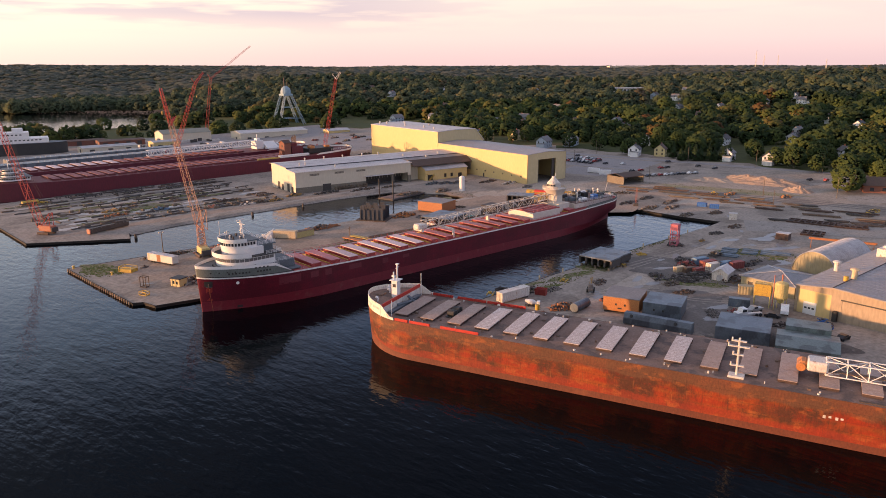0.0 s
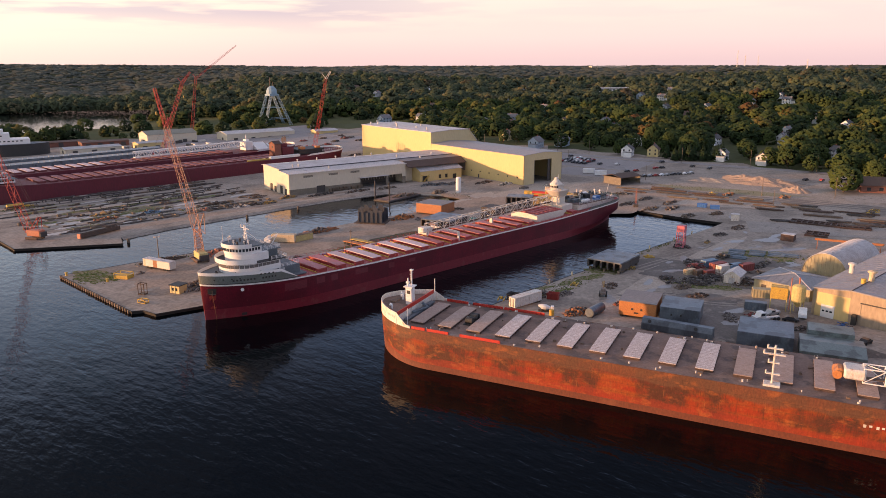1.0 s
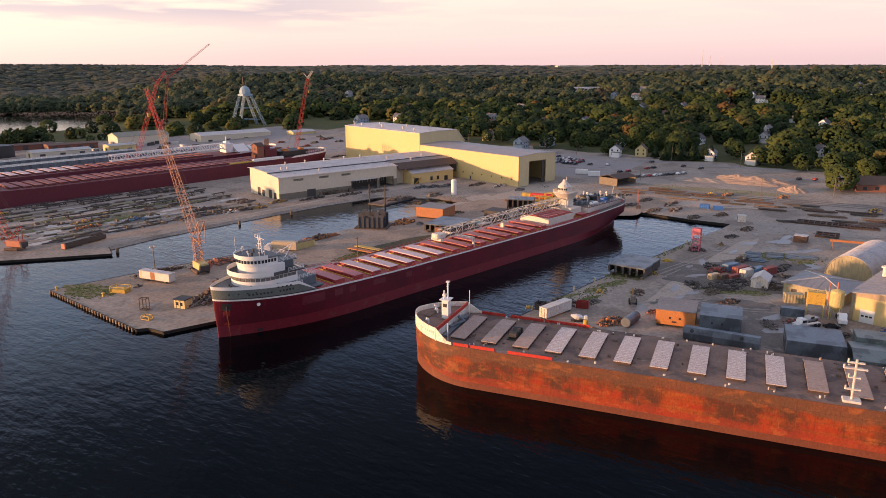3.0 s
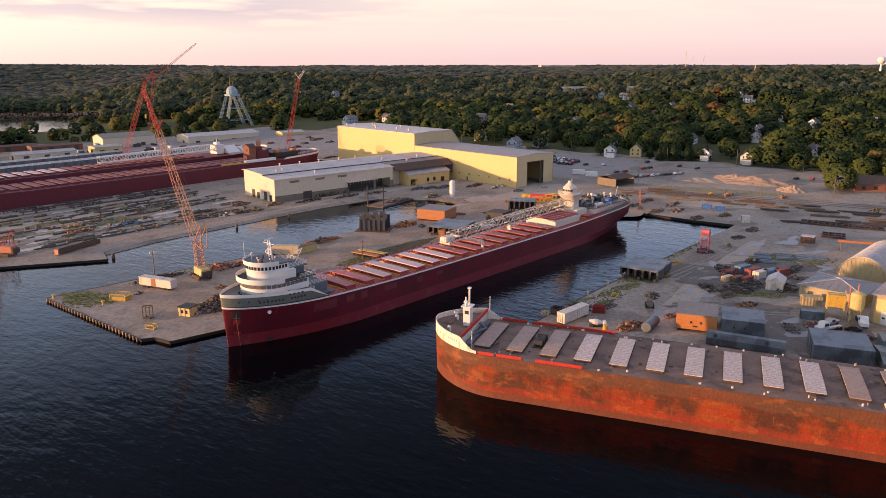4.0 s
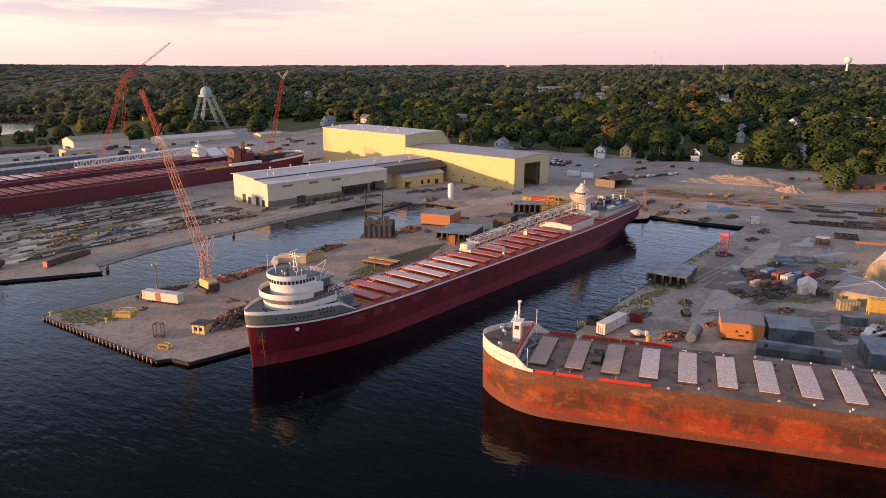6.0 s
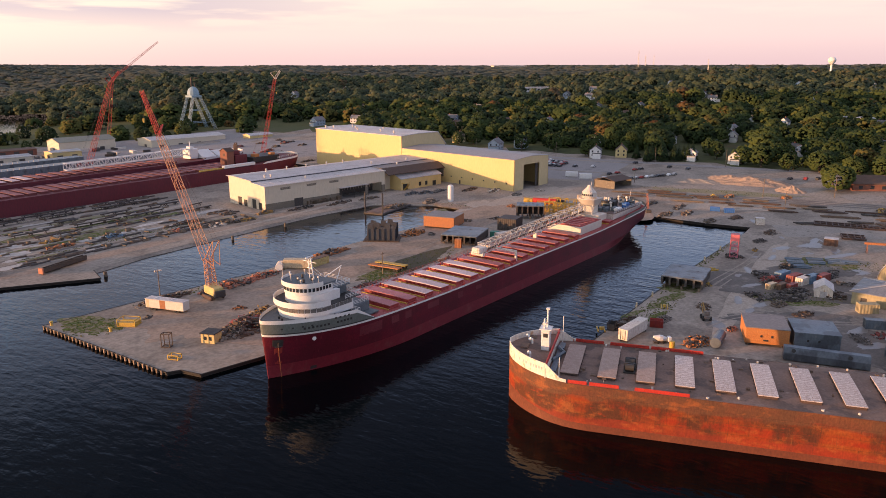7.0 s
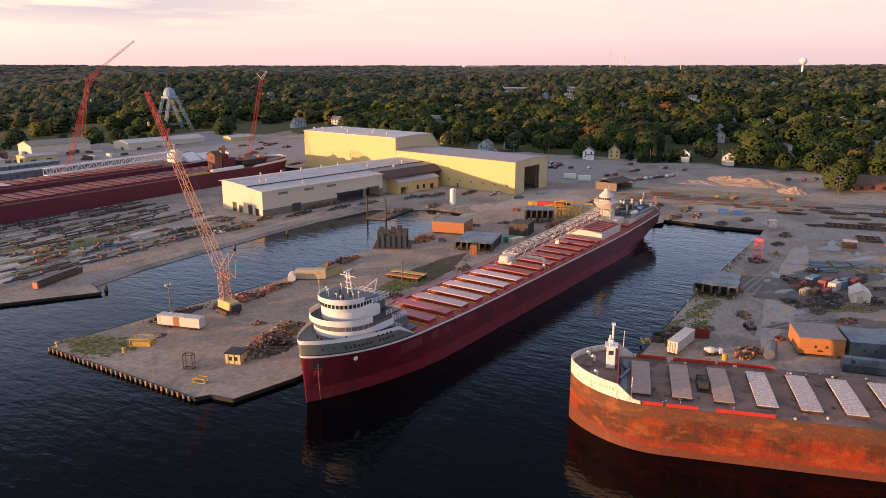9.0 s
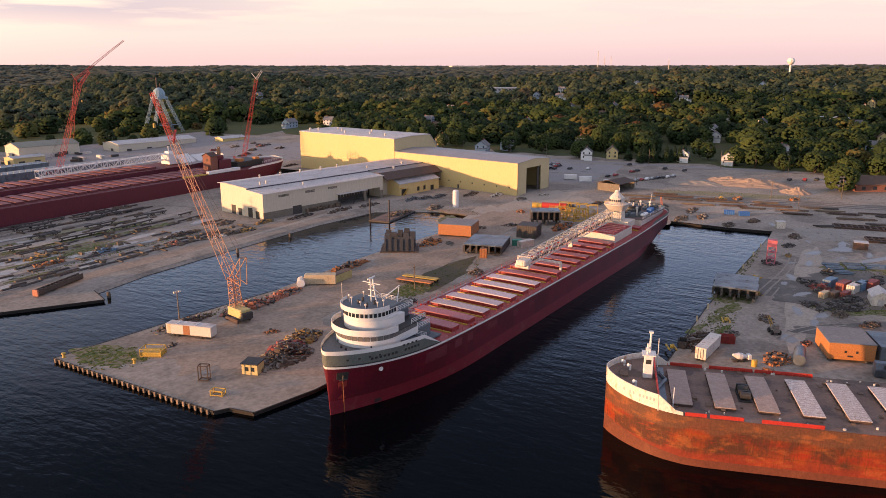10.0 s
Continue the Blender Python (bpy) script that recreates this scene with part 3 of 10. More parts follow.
def rod(bm, p, q, r, n=4, r2=None, caps=True):
    """A round or square bar from p to q."""
    p, q = Vector(p), Vector(q)
    d = (q - p).normalized()
    a = d.orthogonal().normalized() if abs(d.z) < 0.99 else Vector((1, 0, 0))
    if abs(d.z) < 0.99:
        a = d.cross(Vector((0, 0, 1))).normalized()
    b = d.cross(a)
    r2 = r if r2 is None else r2
    rings = []
    for c, rr in ((p, r), (q, r2)):
        rings.append([bm.verts.new(c + rr * (math.cos(t) * a + math.sin(t) * b)) for t in (2 * math.pi * (k + 0.5) / n for k in range(n))])
    for k in range(n):
        bm.faces.new((rings[0][k], rings[0][(k + 1) % n], rings[1][(k + 1) % n], rings[1][k]))
    if caps:
        bm.faces.new(rings[0][::-1])
        bm.faces.new(rings[1])


def prism(bm, pts, z0, z1):
    """A polygon in plan raised from z0 to z1."""
    lo, hi = [bm.verts.new((x, y, z0)) for x, y in pts], [bm.verts.new((x, y, z1)) for x, y in pts]
    n = len(pts)
    bm.faces.new(lo[::-1])
    bm.faces.new(hi)
    for k in range(n):
        bm.faces.new((lo[k], lo[(k + 1) % n], hi[(k + 1) % n], hi[k]))


def extrude_profile(bm, pts, x0, x1, m=None):
    """A profile in the y z plane drawn out from x0 to x1."""
    a = [bm.verts.new((m @ Vector((x0, y, z))) if m is not None else (x0, y, z)) for y, z in pts]
    b = [bm.verts.new((m @ Vector((x1, y, z))) if m is not None else (x1, y, z)) for y, z in pts]
    n = len(pts)
    bm.faces.new(a)
    bm.faces.new(b[::-1])
    for k in range(n):
        bm.faces.new((a[k], b[k], b[(k + 1) % n], a[(k + 1) % n]))


def lathe(bm, prof, n=16, c=(0, 0), z=0.0, a0=0.0, a1=2 * math.pi):
    """A profile of (radius, height) turned about a vertical axis."""
    full = abs(a1 - a0 - 2 * math.pi) < 1e-6
    steps = n if full else n + 1
    rings = [[bm.verts.new((c[0] + r * math.cos(a0 + (a1 - a0) * k / n), c[1] + r * math.sin(a0 + (a1 - a0) * k / n), z + h)) for k in range(steps)] for r, h in prof]
    for lo, hi in zip(rings, rings[1:]):
        for k in range(n):
            j = (k + 1) % steps
            bm.faces.new((lo[k], lo[j], hi[j], hi[k]))
    if prof[0][0] > 1e-4:
        bm.faces.new(rings[0][::-1])
    if prof[-1][0] > 1e-4:
        bm.faces.new(rings[-1])


def truss(bm, p, q, w0, w1, n, r=0.12, up=(0, 0, 1), rb=None, sides=4):
    """A lattice boom of four chords from p to q, w0 wide at p and w1 at q."""
    p, q = Vector(p), Vector(q)
    d = (q - p).normalized()
    a = d.cross(Vector(up)).normalized()
    b = a.cross(d)
    rb = rb or r * 0.6
    st = []
    for k in range(n + 1):
        t = k / n
        w = (w0 + (w1 - w0) * t) / 2
        c = p.lerp(q, t)
        st.append([c + w * (sx * a + sy * b) for sx, sy in ((-1, -1), (1, -1), (1, 1), (-1, 1))])
    for k in range(4):
        rod(bm, st[0][k], st[-1][k], r)
    for i in range(n):
        for k in range(4):
            j = (k + 1) % 4
            rod(bm, *((st[i][k], st[i + 1][j]) if (i + k) % 2 else (st[i][j], st[i + 1][k])), rb, 3, caps=False)
            rod(bm, st[i][k], st[i][j], rb, 3, caps=False)


def rail(bm, pts, h=1.1, step=2.4, r=0.045, bars=2):
    """A guard rail along a line of points: posts and bars."""
    pts = [Vector(p) for p in pts]
    for p, q in zip(pts, pts[1:]):
        n = max(1, round((q - p).length / step))
        for k in range(n + (q is pts[-1])):
            c = p.lerp(q, k / n)
            rod(bm, c, c + Vector((0, 0, h)), r, 4)
        for b in range(bars):
            dz = Vector((0, 0, h * (b + 1) / bars))
            rod(bm, p + dz, q + dz, r, 4)


def ground_z(x, y):
    """The lie of the land: a flat yard, then slowly rising to wooded hills."""
    s = min(max((x - 280) / 250, 0), 1)
    z = 1.6 + 4 * s * s * (3 - 2 * s)
    d = math.hypot(x, y)
    az = math.degrees(math.atan2(y, x))
    k = min(max((d - 560) / 1500, 0), 1)
    left = min(max((az - 58) / 10, 0), 1)
    rise = 46 * k * k * (3 - 2 * k)
    low = min(max((d - 1500) / 1700, 0), 1)
    rise = rise * (1 - left) + left * 55 * low * low * (3 - 2 * low)
    if d > 600:
        rise += (noise.noise(Vector((x / 420, y / 420, 0.3))) * 9) * min((d - 600) / 600, 1) * (1 - left * (1 - low))
    right = min(max((34 - az) / 16, 0), 1) * min(max((d - 600) / 600, 0), 1) * max(0, 1 - max(0, d - 1300) / 1500)
    return z + rise + right * 16

# ---- water and land ----
W_SHORE = [(79.0, 334.0), (113.5, 312.0), (117.5, 323.5), (140, 328), (178.7, 329.6), (233.8, 330.9), (272, 327), (283, 311), (290, 300), (289, 272), (272, 269), (240, 272.5), (200, 275), (149.3, 273.5), (114, 277.5), (78.3, 280.3), (79.4, 224.0), (82.2, 222.4), (83.4, 216.4), (99.0, 212.9), (250, 207.0), (322.3, 204.0), (322.6, 196.1), (322.0, 167.1), (323.9, 149.5), (312, 149), (269, 150), (204, 150.8), (134.5, 151.5)]
bm = B()
vs = [bm.verts.new(p) for p in ((-4500, -4500, 0.7), (4500, -4500, 0.7), (4500, 4500, 0.7), (-4500, 4500, 0.7))]
bm.faces.new(vs)
tagged(part("water", bm, "water", None), "dark blue bay water with fine ripples", "water", kind="structure")

SHIP_B_U = Vector((0.322, -0.947, 0)).normalized()
SHIP_B_N = Vector((0.947, 0.322, 0)).normalized()
SHIP_B_STEM = Vector((117.8, 152.2, 0))
west_edge = [tuple((SHIP_B_STEM + SHIP_B_N * 13.4 + SHIP_B_U * s)[:2]) for s in (8, 320)]
SHORE = ([(62.0, 900.0), (58.0, 700.0), (56.0, 506.0), (352.0, 506.0), (353.0, 442.8), (64.0, 442.8), (79.5, 375.0)] + W_SHORE[:-1] + west_edge
         + [(330, -420), (900, -2600), (4400, -2600), (4400, 4400), (300, 4400), (-400, 4000), (-350, 2500), (-200, 1600), (0, 1150)])


def ring(pairs):
    return [(d * math.cos(radians(a)), d * math.sin(radians(a))) for a, d in pairs]


INLET = ring(((65, 1120), (66.5, 1010), (69, 945), (73, 925), (78, 930), (84, 960), (84, 2300), (80.5, 2350), (79, 1500), (76, 1300), (71, 1285), (67.5, 1230)))


def inside(x, y, poly):
    hit_odd = False
    for (x0, y0), (x1, y1) in zip(poly, poly[1:] + poly[:1]):
        if (y0 > y) != (y1 > y) and x < (x1 - x0) * (y - y0) / (y1 - y0) + x0:
            hit_odd = not hit_odd
    return hit_odd


def on_land(x, y):
    return inside(x, y, SHORE) and not inside(x, y, INLET)


from mathutils.geometry import delaunay_2d_cdt

co, edges = [], []
for loop in (SHORE, INLET):
    k = len(co)
    co += [Vector(p) for p in loop]
    edges += [(k + i, k + (i + 1) % len(loop)) for i in range(len(loop))]
d = 90.0
while d < 4600:
    n = max(40, int(2 * math.pi * min(d, 1400) / max(12, d * 0.035)))
    for k in range(n):
        a = 2 * math.pi * (k + 0.5 * (int(d) % 2)) / n
        x, y = d * math.cos(a), d * math.sin(a)
        if -40 < math.degrees(a if a < math.pi else a - 2 * math.pi) < 125 and on_land(x, y):
            co.append(Vector((x, y)))
    d += max(12, d * 0.035)
verts, _, faces, *_ = delaunay_2d_cdt(co, edges, [], 0, 1e-3)
land_faces = []
for f in faces:
    c = sum((verts[i] for i in f), Vector((0, 0))) / len(f)
    if on_land(c.x, c.y):
        land_faces.append(list(f))
me = bpy.data.meshes.new("ground")
me.from_pydata([(v.x, v.y, ground_z(v.x, v.y)) for v in verts], [], land_faces)
for key in ("dirt", "woodland", "lawn", "asphalt"):
    me.materials.append(M[key])
for p in me.polygons:
    x, y, _ = p.center
    d, az = math.hypot(x, y), math.degrees(math.atan2(y, x))
    p.material_index = 0
    if d > (790 if az > 47 else 640) or x > 500:
        p.material_index = 1
    if 790 < d < 1080 and az > 47:
        p.material_index = 2
tagged(new("ground", me), "packed gravel shipyard ground rising to wooded hills", "ground", kind="structure")

# quay walls along the yard's water edges
bm, cap, bank = B(), B(), []
for (x0, y0), (x1, y1) in zip(SHORE[2:], SHORE[3:len(W_SHORE) + 9]):
    if y0 > 262 and y1 > 262 and min(x0, x1) > 117 and max(y0, y1) < 335:
        bank.append(((x0, y0), (x1, y1)))
        continue
    p, q = Vector((x0, y0, 0)), Vector((x1, y1, 0))
    u = (q - p).normalized()
    nrm = Vector((u.y, -u.x, 0))
    for b_, off0, off1, z0, z1 in ((bm, 0.0, -0.35, -2.5, 1.58), (cap, 0.25, -0.06, 1.3, 1.66)):
        vsq = [b_.verts.new(v + nrm * o + Vector((0, 0, z))) for v, o, z in ((p, off0, z0), (q, off0, z0), (q, off1, z0), (p, off1, z0), (p, off0, z1), (q, off0, z1), (q, off1, z1), (p, off1, z1))]
        for f in ((3, 2, 1, 0), (4, 5, 6, 7), (0, 1, 5, 4), (1, 2, 6, 5), (2, 3, 7, 6), (3, 0, 4, 7)):
            b_.faces.new([vsq[i] for i in f])
tagged(part("quay_wall", bm, "quay_dark", None), "dark rusted steel sheet pile quay wall", "quay wall", kind="structure")
tagged(part("quay_edge", cap, "quay_dark", None), "dark timber edging along the quay", "quay edge", kind="structure")
# sloping gravel banks of the basin
bm = B()
mid = Vector((195, 300))
line = [bank[0][0]] + [q for _, q in bank]
rows_ = []
for k, (x, y) in enumerate(line):
    a, b = Vector(line[max(k - 1, 0)]), Vector(line[min(k + 1, len(line) - 1)])
    u = (b - a).normalized()
    out = Vector((u.y, -u.x))
    rows_.append([bm.verts.new((x + out.x * d_, y + out.y * d_, z_)) for d_, z_ in ((-0.6, 1.605), (0.4, 1.45), (2.0, 0.5), (5.0, -1.2))])
for a, b in zip(rows_, rows_[1:]):
    for k in range(3):
        bm.faces.new((a[k], b[k], b[k + 1], a[k + 1]))
tagged(part("shore_bank", bm, "dirt", None), "gravel bank sloping into the basin", "shore", kind="structure")

# ---- ships ----
def hull_rows(length, half, stations, levels, entry, run, stem_rake=0.0, stern_rake=0.0, lead=0.0):
    """Half-breadth points of a hull: entry(z) and run(z) give (length of the taper, power, fullness) at the bow and the stern."""
    rows = []
    for s in stations:
        row = []
        for z_of in levels:
            z = z_of(s)
            (le, p, q), (lr, pr, qr) = entry(z), run(z)
            t, u = min(max(s / le, 0), 1), min(max((length - s) / lr, 0), 1)
            f = (1 - (1 - t) ** p) ** q * (1 - (1 - u) ** pr) ** qr
            x = s + (stem_rake * z - lead) * max(0, 1 - s / 26) + stern_rake * max(0, 1 - (length - s) / 20) * z
            row.append((x, half * f, z))
        rows.append(row)
    return rows


def skin(bm, rows, i0, i1, both=True):
    """Plating between two levels of hull rows, on both sides."""
    for side in ((-1, 1) if both else (-1,)):
        grid = [[bm.verts.new((x, side * y, z)) for x, y, z in row[i0:i1 + 1]] for row in rows]
        for a, b in zip(grid, grid[1:]):
            for k in range(len(a) - 1):
                bm.faces.new((a[k], b[k], b[k + 1], a[k + 1]))
    bmesh.ops.remove_doubles(bm, verts=bm.verts, dist=0.01)


def deck_sheet(bm, rows, i, dz=0.0, inset=0.0, s0=-1e9, s1=1e9):
    """A deck closed across the hull at one level."""
    left, right = [], []
    for row in rows:
        x, y, z = row[i]
        if s0 <= x <= s1:
            y = max(y - inset, 0.02)
            left.append(bm.verts.new((x, -y, z + dz)))
            right.append(bm.verts.new((x, y, z + dz)))
    for k in range(len(left) - 1):
        bm.faces.new((left[k], left[k + 1], right[k + 1], right[k]))


def stations(length, bow, stern, n_bow=22, n_mid=12, n_stern=14):
    s = [bow * (k / n_bow) ** 1.8 for k in range(n_bow)]
    s += [bow + (length - bow - stern) * k / n_mid for k in range(n_mid)]
    s += [length - stern * (1 - k / n_stern) ** 1.0 for k in range(n_stern)] 
    s += [length - stern / n_stern * f for f in (0.5, 0.2, 0.05, 0.0)]
    return sorted(set(round(v, 3) for v in s))


shared_rib = {}


def hatch_cover(parent, s, w, half, z, crown, material, coaming, rise=0.62, ribs=0, name="hatch_cover"):
    """A cambered steel hatch cover on its coaming: the pieces of one deck opening."""
    bm = B()
    n = 8
    top = z + rise + 0.14
    prof = [(-half + 2 * half * k / n, top + crown * (1 - ((k - n / 2) / (n / 2)) ** 2)) for k in range(n + 1)]
    prof = [(-half, z + rise)] + prof + [(half, z + rise)]
    extrude_profile(bm, prof, s - w / 2, s + w / 2)
    ob = part(name, bm, material, parent)
    for k in range(ribs):
        y = -half + 2 * half * (k + 0.5) / ribs
        h = top + crown * (1 - (y / half) ** 2)
        m = Matrix.Translation((s, y, h))
        if "rib" in shared_rib:
            again(shared_rib["rib"], m, ob)
        else:
            bm = B()
            box(bm, -w / 2 + 0.05, w / 2 - 0.05, -0.05, 0.05, -0.05, 0.006)
            shared_rib["rib"] = part("rib", bm, material, ob, m=m)
    bm = B()
    box(bm, s - w / 2 + 0.12, s + w / 2 - 0.12, -half + 0.12, half - 0.12, z - 0.05, z + rise)
    for k in range(9):
        y = -half + 0.6 + (2 * half - 1.2) * k / 8
        for sx in (-1, 1):
            box(bm, s + sx * (w / 2 - 0.12) - 0.18, s + sx * (w / 2 - 0.12) + 0.18, y - 0.1, y + 0.1, z, z + rise - 0.02)
    part("coaming", bm, coaming, ob)
    return ob


# ship A: maroon laker with the white forward pilothouse, lying along the pier
def lerp(a, b, t):
    t = min(max(t, 0), 1)
    return a + (b - a) * t


def d_plan(s0, s1, hw, fl, n=44):
    """A plan with a round front at s0 and square back at s1."""
    pts = [(s0 + fl * (1 - math.cos(math.pi * (k / n - 0.5))), hw * math.sin(math.pi * (k / n - 0.5))) for k in range(n + 1)]
    return pts + [(s1, hw), (s1, -hw)]


def wall_band(bm, pts, z0, z1, t=0.12, close=True):
    """A thin upright wall along a plan line."""
    n = len(pts)
    c = Vector((sum(p[0] for p in pts) / n, sum(p[1] for p in pts) / n, 0))
    outer = [Vector((x, y, 0)) for x, y in pts]
    inner = [p + (c - p).normalized() * t for p in outer]
    rows = [[bm.verts.new((p.x, p.y, z)) for p in line] for line, z in ((outer, z0), (outer, z1), (inner, z1), (inner, z0))]
    for k in range(n if close else n - 1):
        j = (k + 1) % n
        for r in range(4):
            a, b = rows[r], rows[(r + 1) % 4]
            bm.faces.new((a[k], a[j], b[j], b[k]))


def windows_along(parent, pts, z0, z1, step, width, material="glass", skip=0, depth=0.06, name="window"):
    """Separate panes set on a wall that follows a plan line."""
    made = None
    pts = [Vector((x, y, 0)) for x, y in pts]
    run = step / 2
    for p, q in zip(pts, pts[1:]):
        u, ln = (q - p).normalized(), (q - p).length
        while run < ln:
            m = Matrix.Translation(p + u * run) @ Matrix.Rotation(math.atan2(u.y, u.x), 4, "Z")
            if made is None:
                bm = B()
                box(bm, -width / 2, width / 2, -depth, depth, z0, z1)
                made = part(name, bm, material, parent, m=m)
            else:
                again(made, m)
            run += step
        run -= ln


A_ANG = -2.0
ship_a = thing("cargo_ship", "long maroon lake freighter with white pilothouse moored at the pier", "ship", pose(93.5, 203.0, 0, 0, 0, A_ANG))
LA = 207.0


def sheer_a(s):
    f, a = max(0, 1 - s / 60), max(0, 1 - (LA - s) / 60)
    return 9.6 + 1.9 * f ** 1.6 + 2.4 * a ** 1.5


ent_a = lambda z: (lerp(42, 27, z / 12), lerp(2.0, 2.3, z / 12), lerp(1.0, 0.72, z / 12))
run_a = lambda z: (lerp(52, 15, (z - 1) / 7), lerp(1.7, 2.4, (z - 1) / 7), lerp(1.1, 0.55, (z - 1) / 7))
FC_TOP = lambda s: (1.0 if s < 19.5 else max(0.0, 1 - (s - 19.5) / 5.5))
lev_a = [lambda s: -2.0, lambda s: 0.0, lambda s: 1.6, lambda s: 3.9, lambda s: 3.9 + (sheer_a(s) - 3.9) * 0.5, lambda s: sheer_a(s), lambda s: sheer_a(s) + 0.5,
         lambda s: sheer_a(s) + 0.52 + 2.6 * FC_TOP(s), lambda s: sheer_a(s) + 0.54 + 3.5 * FC_TOP(s)]
st_a = sorted(set(stations(LA, 45, 52) + [19.5, 20.5, 21.5, 22.5, 23.5, 24.5, 25.0]))
rows_a = hull_rows(LA, 10.65, st_a, lev_a, ent_a, run_a, stem_rake=-0.08, lead=1.2)
bm = B(); skin(bm, rows_a, 3, 5); part("hull", bm, "maroon", ship_a, "dull maroon plating with scuffed patches", smooth=True)
# Lower plating takes the redder maroon that carries grazing light.
bm = B(); skin(bm, rows_a, 0, 3); part("boot_top", bm, "low_hull_red", ship_a, "lower maroon plating, coloured redder for grazing light", smooth=True)
bm = B(); skin(bm, rows_a, 5, 6); part("sheer_stripe", bm, "white", ship_a, "white stripe along the deck edge", smooth=True)
bm = B(); deck_sheet(bm, rows_a, 5, 0.02, 0.02); part("deck", bm, "deck_red", ship_a, "worn red steel deck")
bow_a = [r for r, s_ in zip(rows_a, st_a) if s_ <= 25.01]
line_a = [[(x, y + 0.02, z + dz) for dz in (0.0, 0.28) for x, y, z in (r[6],)] for r in bow_a]
bm = B(); skin(bm, line_a, 0, 1); part("black_line", bm, "black", ship_a, "black line above the white stripe")
bm = B(); skin(bm, bow_a, 6, 7); part("forecastle", bm, "ship_grey", ship_a, "grey-green forecastle plating", smooth=True)
bm = B(); skin(bm, bow_a, 7, 8); part("forecastle_rim", bm, "white", ship_a, "white rim of the bow bulwark", smooth=True)
bm = B(); deck_sheet(bm, [r for r, s_ in zip(rows_a, st_a) if s_ <= 20.51], 7, -0.1, 0.1); part("forecastle_deck", bm, "deck_grey", ship_a)
bm = B(); box(bm, 20.2, 20.4, -10.2, 10.2, sheer_a(20), sheer_a(20) + 2.7); part("bulkhead", bm, "ship_grey", ship_a)
stern_a = [r for r in rows_a if r[0][0] >= 172]
lift = [[(x, y, z) for x, y, z in r[:6]] + [(r[5][0], r[5][1], r[5][2] + 0.5), (r[5][0], r[5][1], r[5][2] + 1.6 * min(1, (r[0][0] - 172) / 5))] for r in stern_a]
bm = B(); skin(bm, lift, 6, 7); part("stern_bulwark", bm, "ship_grey", ship_a, "grey bulwark round the stern", smooth=True)
for side in (-1, 1):
    bm = B()
    pts = [(x, side * (y - 0.25), z + 0.5) for x, y, z in (r[5] for r in rows_a) if 26 < x < 172]
    rail(bm, pts, 0.95, 3.0, 0.05, 2)
    part("deck_rail", bm, "deck_red", ship_a)
HAZ = sheer_a(90)
for k in range(-1, 19):
    s = 42.4 + 7.36 * k
    if s < 140 or s > 166 and s < 168:
        hatch_cover(ship_a, s, 3.7, 8.2, sheer_a(s), 0.14, "hatch_pink" if k in (1, 2, 3, 4, 5) else "hatch_red", "coaming_red", rise=1.0)
        bm = B(); box(bm, s - 2.75, s - 2.4, -8.4, 8.4, sheer_a(s) + 0.02, sheer_a(s) + 0.42); part("hatch_rail", bm, "yellow", ship_a, "yellow rail beside a hatch")

def plating_y(s_, z):
    """Half breadth of ship A at a station and height."""
    (le, p, q) = ent_a(z)
    t = min(s_ / le, 1)
    return 10.65 * (1 - (1 - t) ** p) ** q


def plating(s_, z, out=0.0):
    """A point on the port plating of ship A, moved outwards by some metres."""
    return Vector((s_ - (1.2 + 0.08 * z) * max(0, 1 - s_ / 26), -plating_y(s_, z) - out, z))


def plate_patch(bm, s0, s1, z0, z1, out, n=3):
    """A thin plate that follows the port plating."""
    a_, b_ = ([[bm.verts.new(plating(s0 + (s1 - s0) * i / n, z0 + (z1 - z0) * j / n, o)) for j in range(n + 1)] for i in range(n + 1)] for o in (out, -0.1))
    for i in range(n):
        for j in range(n):
            bm.faces.new((a_[i][j], a_[i + 1][j], a_[i + 1][j + 1], a_[i][j + 1]))
    for i in range(n):
        bm.faces.new((a_[i][0], b_[i][0], b_[i + 1][0], a_[i + 1][0])); bm.faces.new((a_[i][n], a_[i + 1][n], b_[i + 1][n], b_[i][n]))
        bm.faces.new((a_[0][i], a_[0][i + 1], b_[0][i + 1], b_[0][i])); bm.faces.new((a_[n][i], b_[n][i], b_[n][i + 1], a_[n][i + 1]))


# pilothouse tiers
def tier(name, plan, z0, z1, material, label=""):
    bm = B()
    prism(bm, plan, z0, z1)
    return part(name, bm, material, ship_a, label)


t1 = tier("lower_house", d_plan(5, 20.5, 7.4, 7.4), 14.0, 17.0, "white", "white curved lower deckhouse")
windows_along(t1, [(20.0, -7.44)] + d_plan(4.96, 20.5, 7.44, 7.44)[:-3], 15.75, 16.65, 1.4, 1.24, "glass_sheen")
tier("bridge_deck", d_plan(4.1, 22.5, 8.1, 8.1), 17.0, 17.2, "black")
bm = B(); wall_band(bm, d_plan(4.0, 17, 8.2, 8.2)[:-2], 17.1, 18.45, close=False); part("bridge_bulwark", bm, "white", ship_a, "white curved bridge bulwark")
t2 = tier("upper_house", d_plan(7.0, 17.5, 5.9, 5.9), 17.2, 19.5, "white")
t3 = tier("wheelhouse", d_plan(6.7, 15.6, 5.4, 5.4), 19.5, 21.6, "white")
windows_along(t3, [(15.2, -5.46)] + d_plan(6.64, 15.6, 5.46, 5.46)[:-2], 20.35, 21.2, 0.98, 0.62)
